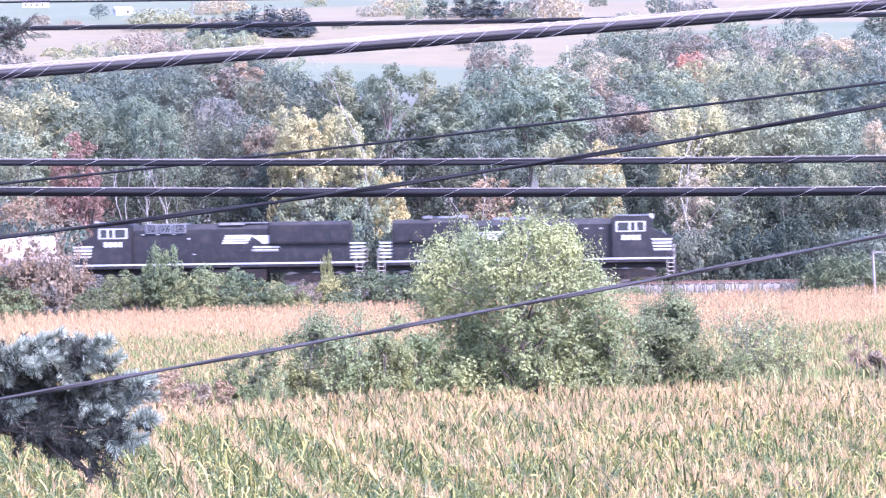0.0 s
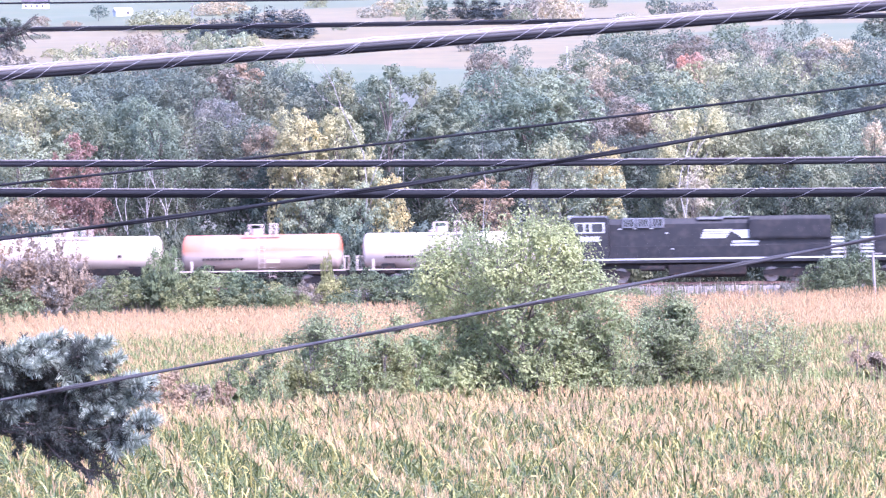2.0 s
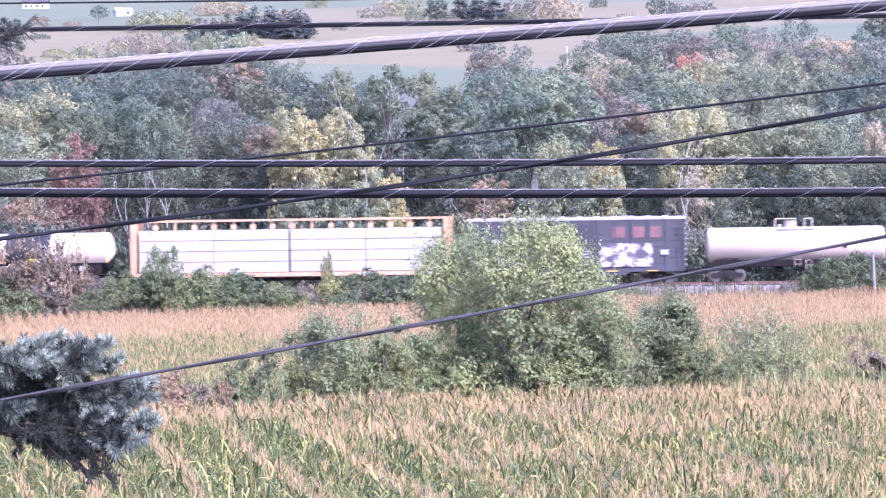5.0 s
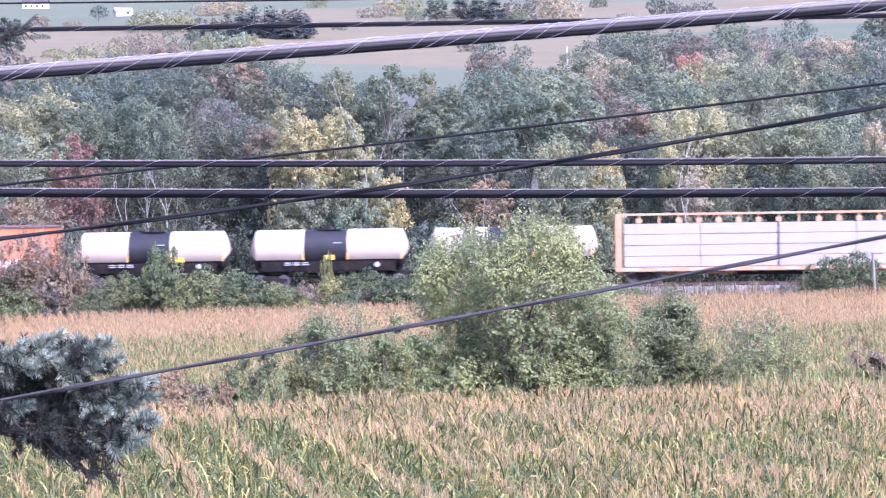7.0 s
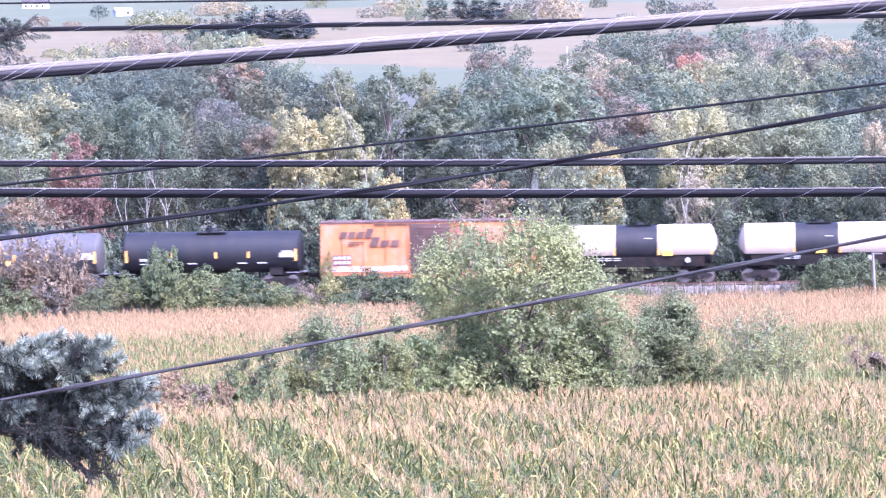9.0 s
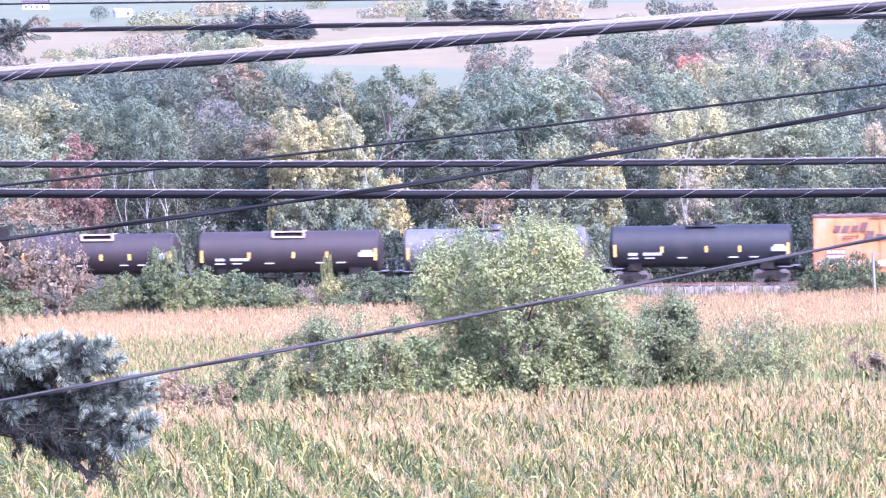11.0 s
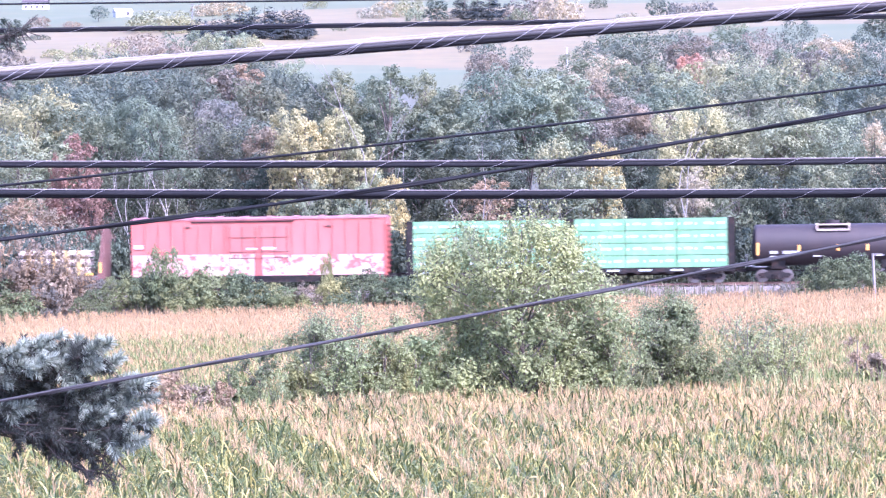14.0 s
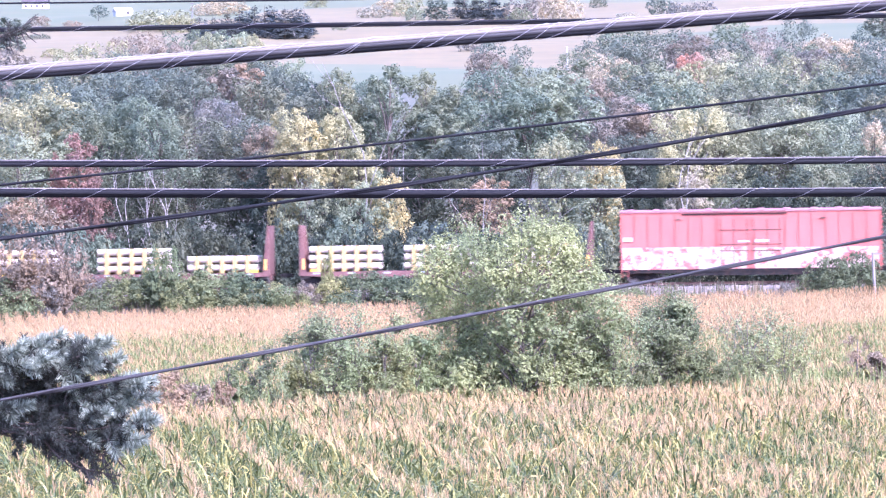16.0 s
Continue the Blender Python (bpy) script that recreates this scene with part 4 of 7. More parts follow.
def cable(label, left, middle, right, strands, pitch=0.0, reach=0.0, kinks=0, wires=1):
    """A hanging cable of one or more strands through three points, with its lashing wire."""
    a, b, c = (np.array(p, float) for p in (left, middle, right))
    span = np.linalg.norm(c - a)
    root = new("overhead_cable")
    s = np.linspace(-1.6, 2.6, 121)[:, None]
    core = hang(a, b, c, s)
    for dy, dz, r, mat in strands:
        pts = core + [0, dy, dz]
        if kinks:
            tw = s[:, 0] * span / 0.16 * 2 * np.pi
            pts = core + np.stack([0 * tw, dy * np.cos(tw) - dz * np.sin(tw), dy * np.sin(tw) + dz * np.cos(tw)], 1)
        v, f = tubes([(pts, np.full(len(pts), r))], 12)
        part("strand", np_mesh("strand", v, f, mat, smooth=True), root)
    for wire in range(wires if pitch else 0):
        step = pitch * (1 + 0.37 * wire)
        q = np.linspace(-0.1, 1.1, int(1.2 * span / step * 14))[:, None]
        ang = q[:, 0] * span / step * 2 * np.pi + 2.1 * wire
        mid = hang(a, b, c, q)
        pts = mid + np.stack([0 * ang, reach * np.cos(ang), -reach * np.sin(ang)], 1)
        v, f = tubes([(pts, np.full(len(pts), 0.0009 if wires > 1 else 0.0005))], 5)
        part("lashing_wire", np_mesh("lashing_wire", v, f, LASHING, smooth=True), root, "thin bright lashing wire")
    return tagged(root, label, "cable", "overhead cables")


def plain_strand(r, mat=CABLE_BLACK):
    return [(0, 0, r, mat)]


cable("thin black overhead cable at the top", (-2.363, 14, 8.602), (0.014, 14, 8.594), (2.391, 14, 8.597), plain_strand(0.0036))
cable("black lashed overhead cable", (-2.196, 13, 8.44), (0.012, 13, 8.44), (2.219, 13, 8.447), [(0, 0.0022, 0.0066, CABLE_BLACK), (0, -0.0042, 0.0046, CABLE_BLACK)], 0.2, 0.0098)
cable("thick bundle of black cables lashed with wire", (-1.86, 11, 8.16), (0.009, 11, 8.277), (1.879, 11, 8.401), [(-0.004, 0.0165, 0.0058, CABLE_TOPLIT), (-0.012, 0.0095, 0.0062, CABLE_TOPLIT), (0.006, 0.0095, 0.0075, CABLE_BLACK), (-0.011, -0.002, 0.0088, CABLE_GREY), (0.009, -0.002, 0.0105, CABLE_BLACK), (-0.007, -0.0125, 0.0085, CABLE_BLACK), (0.008, -0.014, 0.0075, CABLE_BLACK)], 0.19, 0.0235, wires=3)
# the thin pale top strand of these two stands in for a lit upper edge
cable("black lashed overhead cable pair", (-2.202, 13, 7.97), (0.004, 13, 7.936), (2.212, 13, 7.924), [(0, 0.0105, 0.0024, CABLE_TOPLIT), (0, 0.0045, 0.0055, CABLE_BLACK), (0, -0.0045, 0.0085, CABLE_BLACK)], 0.21, 0.0138)
cable("thick black lashed overhead cable", (-2.119, 12.5, 7.86), (0.003, 12.5, 7.821), (2.125, 12.5, 7.801), [(0, 0.0135, 0.0026, CABLE_TOPLIT), (0, 0.0085, 0.0058, CABLE_BLACK), (-0.003, 0.0, 0.0095, CABLE_BLACK), (0.002, -0.0085, 0.0072, CABLE_BLACK)], 0.205, 0.0172)
cable("thin black overhead cable", (-2.544, 15, 7.847), (0.007, 15, 8.082), (2.558, 15, 8.358), plain_strand(0.0054))
cable("twisted black overhead service cable", (-2.038, 12, 7.632), (0.003, 12, 7.865), (2.046, 12, 8.185), [(0, 0.0032, 0.0052, CABLE_BLACK), (0, -0.0034, 0.005, CABLE_BLACK)], kinks=1)
cable("black twisted service drop cable", (-1.961, 11.5, 7.087), (-0.003, 11.5, 7.409), (1.954, 11.5, 7.752), [(0, 0.0028, 0.0046, CABLE_GREY), (0, -0.003, 0.0044, CABLE_GREY)], kinks=1)
DARK_TWIG = surface("dark_spruce_twigs", (0.045, 0.034, 0.03), (0.075, 0.058, 0.05), rough=0.9, scale=20, fine=200, bump=0.001)


# ================= spruce branch close to the camera =================
def spruce_branch(name, foot, tips, label, seed):
    """A conifer bough: inner shoots coloured dark for their shade, pale brush-like shoots at the sunny ends, bare twigs
    below. tips: place, 2 pale, 1 dark, 0 nearly bare.
    """
    rng = np.random.default_rng(seed)
    root = new(name)
    runs, V, pale = [], [], []
    foot = np.array(foot, float)

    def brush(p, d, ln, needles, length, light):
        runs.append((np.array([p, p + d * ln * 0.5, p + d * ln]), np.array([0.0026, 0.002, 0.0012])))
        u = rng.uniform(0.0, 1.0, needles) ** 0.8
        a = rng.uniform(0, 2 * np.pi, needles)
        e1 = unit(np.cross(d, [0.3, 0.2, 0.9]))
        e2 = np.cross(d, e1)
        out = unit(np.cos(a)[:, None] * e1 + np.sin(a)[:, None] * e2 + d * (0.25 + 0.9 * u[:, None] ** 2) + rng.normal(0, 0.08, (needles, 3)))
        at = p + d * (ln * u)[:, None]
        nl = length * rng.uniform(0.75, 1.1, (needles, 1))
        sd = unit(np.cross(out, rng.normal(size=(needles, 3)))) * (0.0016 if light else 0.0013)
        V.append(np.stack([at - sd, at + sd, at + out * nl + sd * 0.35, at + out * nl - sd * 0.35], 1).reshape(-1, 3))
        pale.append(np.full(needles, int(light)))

    for tip, kind in tips:
        tip = np.array(tip, float)
        ts = np.linspace(0, 1, 9)[:, None]
        sag = np.array([0, 0, -0.06]) * (ts * (1 - ts) * 4)
        line = foot + (tip - foot) * ts + sag + rng.normal(0, 0.005, (9, 3))
        way = unit(line[8] - line[5])
        runs.append((line, np.linspace(0.005, 0.0018, 9)))
        if kind == 2:
            brush(line[8] + [0, -0.06, 0], unit(way + rng.normal(0, 0.25, 3) + [0.1, 0, 0.1]), rng.uniform(0.05, 0.07), 260, 0.032, True)
            for k in range(5):
                d = unit(way * 0.75 + rng.normal(0, 0.55, 3) + [0.1, -0.1, 0.12])
                brush(line[8] + [0, -0.05, 0] - way * rng.uniform(0.01, 0.09), d, rng.uniform(0.04, 0.06), 200, 0.03, k < 3)
        for k in range((9, 14, 12)[kind]):
            q = rng.uniform(0.45, 0.97)
            p = foot + (tip - foot) * q + np.array([0, 0, -0.06]) * q * (1 - q) * 4
            d = unit(way * 0.6 + rng.normal(0, 0.6, 3) + [0.05, 0.05, -0.15])
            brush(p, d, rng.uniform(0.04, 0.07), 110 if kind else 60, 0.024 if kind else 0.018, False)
        for k in range(7 if kind == 0 else 2):
            p = line[rng.integers(3, 9)]
            d = unit(rng.normal(0, 0.5, 3) + [0.35, 0, -0.8])
            runs.append((np.array([p, p + d * 0.035, p + d * 0.035 + unit(d + [0.4, 0, 0.1]) * 0.035]), np.array([0.0026, 0.002, 0.001])))
    v = np.concatenate(V)
    part("needles", np_mesh("needles", v, np.arange(len(v)).reshape(-1, 4), [NEEDLE_SHADED, NEEDLE], np.concatenate(pale)), root, "blue-green needles")["kind"] = "stuff"
    tv, tf = tubes(runs, 6)
    part("branchwork", np_mesh("branchwork", tv, tf, DARK_TWIG, smooth=True), root, "dark bare twigs")
    return tagged(root, label, "tree", "near spruce")


# ================= track =================
TIE = surface("creosoted_timber", (0.08, 0.065, 0.055), (0.12, 0.1, 0.085), rough=0.9, scale=2)
RAIL = surface("rusty_rail", (0.2, 0.12, 0.09), (0.14, 0.08, 0.065), rough=0.6, metal=0.4)


def build_track():
    root = new("railway_track")
    profile = [(-0.075, 0), (0.075, 0), (0.075, 0.012), (0.012, 0.03), (0.012, 0.13), (0.036, 0.14), (0.036, 0.17), (-0.036, 0.17), (-0.036, 0.14), (-0.012, 0.13), (-0.012, 0.03), (-0.075, 0.012)]
    n = len(profile)
    for s in (-0.755, 0.755):
        v = [(x, s + y, z - 0.17) for x in (-420, 160) for y, z in profile]
        me = bpy.data.meshes.new("rail")
        me.from_pydata(v, [], [(i, (i + 1) % n, n + (i + 1) % n, n + i) for i in range(n)])
        me.materials.append(RAIL)
        part("rail", me, root, "rust brown steel rail")
    xs = np.arange(-60, 60, 0.5)
    tie = np_mesh("tie", [(x, y, z) for x in (-0.11, 0.11) for y in (-1.3, 1.3) for z in (-0.36, -0.172)], [(0, 1, 3, 2), (4, 6, 7, 5), (0, 4, 5, 1), (2, 3, 7, 6), (0, 2, 6, 4), (1, 5, 7, 3)], TIE)
    for x in xs:
        o = part("tie", tie, root)
        o.location = (float(x), random.uniform(-0.03, 0.03), 0)
    # ballast shoulder with uneven stones
    rng = np.random.default_rng(9)
    gx, gy = np.meshgrid(np.linspace(-130, 130, 900), np.array([-3.4, -2.9, -2.4, -1.9, -1.5, -1.0, 0, 1.0, 1.5, 1.9, 2.4, 2.9, 3.4]))
    gz = np.interp(np.abs(gy), [0, 1.7, 3.0, 3.4], [-0.26, -0.3, -0.82, -0.95]) + rng.normal(0, 0.03, gx.shape)
    v = np.stack([gx, gy, gz], -1).reshape(-1, 3)
    c = gx.shape[1]
    i = (np.arange(12)[:, None] * c + np.arange(c - 1)[None]).ravel()
    part("ballast", np_mesh("ballast", v, np.stack([i, i + 1, i + c + 1, i + c], -1), BALLAST), root, "grey-pink crushed stone ballast")
    root.matrix_basis = pose(0, TRACK_Y, RAIL_Z, 0, 0, -TURN)
    tagged(root, "rusty railway track on grey stone ballast", "railway track", kind="structure")


build_track()

# ================= small things =================
WEATHERED = surface("weathered_post_timber", (0.2, 0.18, 0.175), (0.13, 0.115, 0.11), rough=0.9, scale=2, stretch=(1, 1, 0.2))
BARN_WHITE = surface("white_boards", (0.5, 0.47, 0.46), rough=0.7)
BARN_ROOF = surface("pale_metal_roof", (0.36, 0.33, 0.34), rough=0.6)
BARN_DARK = surface("dark_shingles", (0.06, 0.05, 0.055), rough=0.8)


def quick(name, boxes, mat, parent, label=""):
    v, f = [], []
    for x0, x1, y0, y1, z0, z1 in boxes:
        b = len(v)
        v += [(x, y, z) for x in (x0, x1) for y in (y0, y1) for z in (z0, z1)]
        f += [tuple(k + b for k in q) for q in ((0, 1, 3, 2), (4, 6, 7, 5), (0, 4, 5, 1), (2, 3, 7, 6), (0, 2, 6, 4), (1, 5, 7, 3))]
    return part(name, np_mesh(name, v, f, mat), parent, label)


def lineside_post(x, y, top):
    z = float(ground(x, y))
    root = new("lineside_post")
    ts = np.linspace(0, 1, 7)
    line = np.stack([-0.12 * ts + 0.02 * np.sin(ts * 5), 0 * ts, ts * (top - z)], 1)
    v, f = tubes([(line, np.linspace(0.12, 0.095, 7))], 10)
    part("post", np_mesh("post", v, f, WEATHERED, smooth=True), root, "leaning grey timber post")
    quick("cross_piece", [(-0.2, 0.55, -0.08, 0.08, top - z - 0.12, top - z - 0.02)], WEATHERED, root)
    root.location = (x, y, z - 0.05)
    tagged(root, "weathered grey timber post with a short cross piece", "post")


def barn(name, x, y, w, d, h, roof_h, label, roof_mat, windows, turn=0):
    z = float(ground(x, y)) - 0.3
    root = new(name)
    quick("wall", [(-w / 2, w / 2, -d / 2, d / 2, 0, h)], BARN_WHITE, root, "white boarded wall")
    v = [(-w / 2 - 0.4, -d / 2 - 0.4, h - 0.1), (w / 2 + 0.4, -d / 2 - 0.4, h - 0.1), (w / 2 + 0.4, d / 2 + 0.4, h - 0.1), (-w / 2 - 0.4, d / 2 + 0.4, h - 0.1), (-w / 2 - 0.4, 0, h + roof_h), (w / 2 + 0.4, 0, h + roof_h)]
    me = bpy.data.meshes.new("roof")
    me.from_pydata(v, [], [(0, 1, 5, 4), (2, 3, 4, 5), (1, 2, 5), (3, 0, 4), (0, 3, 2, 1)])
    me.materials.append(roof_mat)
    part("roof", me, root)
    for k in windows:
        quick("window", [(k - 0.6, k + 0.6, -d / 2 - 0.06, -d / 2 + 0.1, 0.9, 2.3)], BARN_DARK, root, "dark window")
    root.matrix_basis = pose(x, y, z, 0, 0, turn)
    tagged(root, label, "building", "hillside buildings")


def utility_pole(x, y, h, arms=True):
    root = new("utility_pole")
    v, f = tubes([(np.array([[0, 0, 0], [0, 0, h]]), np.array([0.2, 0.15]))], 8)
    part("pole", np_mesh("pole", v, f, WEATHERED if arms else BARN_WHITE, smooth=True), root)
    if arms:
        quick("crossarm", [(-1.1, 1.1, -0.08, 0.08, h - 0.8, h - 0.6)], WEATHERED, root)
    root.location = (x, y, float(ground(x, y)))
    tagged(root, "pale wooden utility pole on the hillside", "utility pole", "utility poles")


def weeds(name, label, x, y, tall, colours, seed, blades=5):
    """Uncut grass and weed stems, each clump a few bent blades."""
    rng = np.random.default_rng(seed)
    x, y, tall = np.repeat(x, blades), np.repeat(y, blades), np.repeat(tall, blades)
    n = len(x)
    x, y = x + rng.normal(0, 0.18, n), y + rng.normal(0, 0.18, n)
    root = np.stack([x, y, ground(x, y)], 1)
    a = rng.uniform(0, 2 * np.pi, n)
    h = tall * rng.uniform(0.5, 1.15, n)
    out = np.stack([np.cos(a), np.sin(a), 0 * a], 1) * (h * rng.uniform(0.05, 0.35, n))[:, None]
    sd = np.stack([-np.sin(a), np.cos(a), 0 * a], 1) * rng.uniform(0.012, 0.03, (n, 1)) * (0.6 + tall[:, None] * 0.4)
    mid, tip = root + out * 0.35 + [0, 0, 1] * h[:, None] * 0.6, root + out + [0, 0, 1] * h[:, None]
    v = np.stack([root - sd, root + sd, mid + sd * 1.3, tip + sd * 0.3, tip - sd * 0.3, mid - sd * 1.3], 1).reshape(-1, 3)
    b = np.arange(n)[:, None] * 6
    f = np.concatenate([b + [0, 1, 2, 5], b + [5, 2, 3, 4]])
    tagged(new(name, np_mesh(name, v, f, leafy(name + "_stems", colours))), label, "weeds", kind="stuff")


def bank_strip(n, x0, x1, w0, w1, seed):
    rng = np.random.default_rng(seed)
    x = rng.uniform(x0, x1, n)
    return x, track_y(x) + rng.uniform(w0, w1, n), rng


_x, _y, _r = bank_strip(3600, -36, 36, -9.5, -3.9, 21)
weeds("bank_weeds", "brown and green weeds on the railway bank", _x, _y, _r.uniform(0.4, 1.15, len(_x)), [(0, (0.12, 0.12, 0.07)), (0.4, (0.2, 0.185, 0.11)), (0.7, (0.26, 0.2, 0.16)), (1, (0.36, 0.28, 0.22))], 22)
# stems coloured darker to hold the shade at the wood's edge
_x, _y, _r = bank_strip(2200, -40, 40, 4.5, 12.0, 23)
weeds("wood_edge_weeds", "dull green weeds behind the railway track", _x, _y, _r.uniform(0.5, 1.5, len(_x)), [(0, (0.05, 0.06, 0.04)), (0.6, (0.09, 0.1, 0.065)), (1, (0.16, 0.15, 0.1))], 24)
_r = np.random.default_rng(25)
_x = _r.uniform(-17, 19, 2600)
_y = hedge_y(_x) + _r.uniform(-1.8, 5.5, len(_x))
weeds("hedge_weeds", "tall yellow-green weeds along the hedgerow", _x, _y, _r.uniform(0.9, 2.3, len(_x)), [(0, (0.13, 0.17, 0.07)), (0.5, (0.24, 0.28, 0.12)), (0.8, (0.36, 0.37, 0.17)), (1, (0.4, 0.32, 0.2))], 26)
lineside_post(30.15, 252.0, 5.65)
bare_tree(-21.4, 277.0, 9.4, 3, "leafless pale tree at the edge of the wood", -0.04)
bare_tree(-20.4, 277.0, 10.6, 4, "leafless pale tree at the edge of the wood", 0.03)
bare_tree(-23.6, 278.0, 11.0, 5, "leafless pale tree at the edge of the wood")
bare_tree(5.4, 276.0, 6.6, 6, "leafless pale tree at the edge of the wood", 0.1)
bare_tree(3.4, 277.0, 9.6, 7, "leafless pale tree at the edge of the wood", -0.1)
bare_tree(20.7, 276.5, 11.6, 8, "leafless pale tree at the edge of the wood")
bare_tree(-6.2, 279.5, 15.2, 9, "leafless pale tree at the edge of the wood")
barn("farmhouse", -232.2, 2076.0, 14.6, 9, 4.2, 3.4, "white farmhouse with a dark roof on the hillside", BARN_DARK, (-5.2, -2.0, 1.2, 4.4))
barn("barn", -156.4, 1782.0, 8.4, 6, 2.5, 1.9, "small white shed with a pale roof", BARN_ROOF, (1.8,), 20)
utility_pole(23.1, 657.0, 4.6, False)
utility_pole(-114.3, 1668.0, 10.7)
spruce_branch("spruce_bough", (-1.723, 12.000, 7.283), [((-1.454, 11.950, 7.304), 2), ((-1.395, 12.010, 7.319), 2), ((-1.321, 11.970, 7.335), 2), ((-1.270, 12.020, 7.317), 2), ((-1.199, 12.030, 7.331), 2), ((-1.143, 11.910, 7.312), 2), ((-1.336, 11.900, 7.289), 2), ((-1.280, 12.070, 7.246), 2), ((-1.192, 11.950, 7.262), 2), ((-1.436, 11.950, 7.253), 2), ((-1.379, 12.100, 7.195), 2), ((-1.424, 11.990, 7.129), 2), ((-1.319, 12.070, 7.161), 1), ((-1.237, 12.000, 7.107), 1), ((-1.373, 12.030, 7.070), 1), ((-1.268, 11.930, 7.036), 1)], "blue spruce bough with pale needle tufts", 5)
spruce_branch("spruce_bough", (-1.687, 12.000, 7.170), [((-1.114, 12.030, 7.258), 2), ((-1.101, 12.070, 7.204), 2), ((-1.033, 12.000, 7.198), 2), ((-1.019, 12.050, 7.158), 2), ((-1.082, 12.030, 7.130), 2), ((-0.989, 11.910, 7.082), 2), ((-1.062, 12.050, 7.060), 2), ((-1.126, 12.020, 7.150), 2), ((-1.155, 11.960, 7.085), 2), ((-1.050, 11.910, 7.019), 2), ((-1.224, 12.070, 7.179), 2), ((-1.113, 11.990, 7.030), 2), ((-1.186, 12.040, 7.019), 1), ((-1.134, 12.080, 6.969), 1), ((-1.204, 12.040, 7.086), 1), ((-1.302, 12.080, 7.094), 1), ((-1.253, 11.980, 7.183), 1), ((-1.167, 12.060, 7.178), 1)], "drooping blue spruce bough with pale tips", 6)
spruce_branch("spruce_bough", (-1.443, 12.000, 7.185), [((-1.097, 11.990, 6.895), 0), ((-1.145, 12.090, 6.946), 0), ((-1.209, 12.080, 6.979), 0), ((-1.091, 11.920, 6.978), 0), ((-1.158, 11.930, 6.913), 0)], "shaded spruce bough of nearly bare drooping twigs", 7)
spruce_branch("spruce_twig", (-1.536, 12.000, 8.446), [((-1.387, 12.000, 8.391), 0)], "bare spruce twig with one small tuft", 8)
# ================= train: pieces =================
def bx(x0, x1, y0, y1, z0, z1):
    v = [(x, y, z) for x in (x0, x1) for y in (y0, y1) for z in (z0, z1)]
    return v, [(0, 1, 3, 2), (4, 6, 7, 5), (0, 4, 5, 1), (2, 3, 7, 6), (0, 2, 6, 4), (1, 5, 7, 3)]


def ext(outline, x0, x1):
    """A closed outline of (y, z) pushed along x, with both ends."""
    n = len(outline)
    v = [(x, y, z) for x in (x0, x1) for y, z in outline]
    return v, [(i, (i + 1) % n, n + (i + 1) % n, n + i) for i in range(n)] + [tuple(reversed(range(n))), tuple(range(n, 2 * n))]


def side(outline, y0, y1):
    """A closed outline of (x, z) pushed across y."""
    n = len(outline)
    v = [(x, y, z) for y in (y0, y1) for x, z in outline]
    return v, [(i, (i + 1) % n, n + (i + 1) % n, n + i) for i in range(n)] + [tuple(reversed(range(n))), tuple(range(n, 2 * n))]


def lathe(profile, yc, zc, seg=32, start=0.0, sweep=360.0):
    """A profile of (x, radius) turned round an axis along x; angles from straight down."""
    whole = sweep >= 360
    k = seg if whole else seg + 1
    v = []
    for x, r in profile:
        for i in range(k):
            a = radians(start + sweep * i / seg)
            v.append((x, yc + r * math.sin(a), zc - r * math.cos(a)))
    f = []
    for j in range(len(profile) - 1):
        for i in range(seg):
            a, b = j * k + i, j * k + (i + 1) % k
            f.append((a, b, b + k, a + k))
    return v, f


def rod(p, q, r, seg=6):
    v, f = tubes([(np.array([p, q], float), np.array([r, r]))], seg)
    return [tuple(map(float, c)) for c in v], [tuple(map(int, c)) for c in f] + [tuple(range(seg)), tuple(range(2 * seg - 1, seg - 1, -1))]


SINGLE = {"emblem": "emblem_shape", "number_bars": "number_bar", "reporting_bars": "lettering_bar", "lettering_bars": "lettering_bar", "wrap_print": "wrap_print", "deck_tape": "tape", "tape": "tape", "sill": "sill", "stencils": "stencil", "nose_stripes": "stripe", "rear_stripes": "stripe", "radiator_grille": "grille_panel", "hood_doors": "hood_door", "side_ribs": "side_rib", "side_corrugations": "corrugation", "end_corrugations": "corrugation", "door_rib": "door_rib", "bearer": "bearer", "spacer": "spacer", "winch_gear": "winch", "red_panel": "red_panel", "hood_vent": "hood_vent", "roof_fans": "roof_fan", "stiffener": "stiffener", "tie_down_box": "tie_down_box", "sill_stripe": "stripe", "data_panel": "data_panel", "side_sill": "side_sill", "running_board": "running_board", "truss_posts": "truss_post", "door_rail": "door_rail", "end_steps": "end_step", "winch": "winch"}


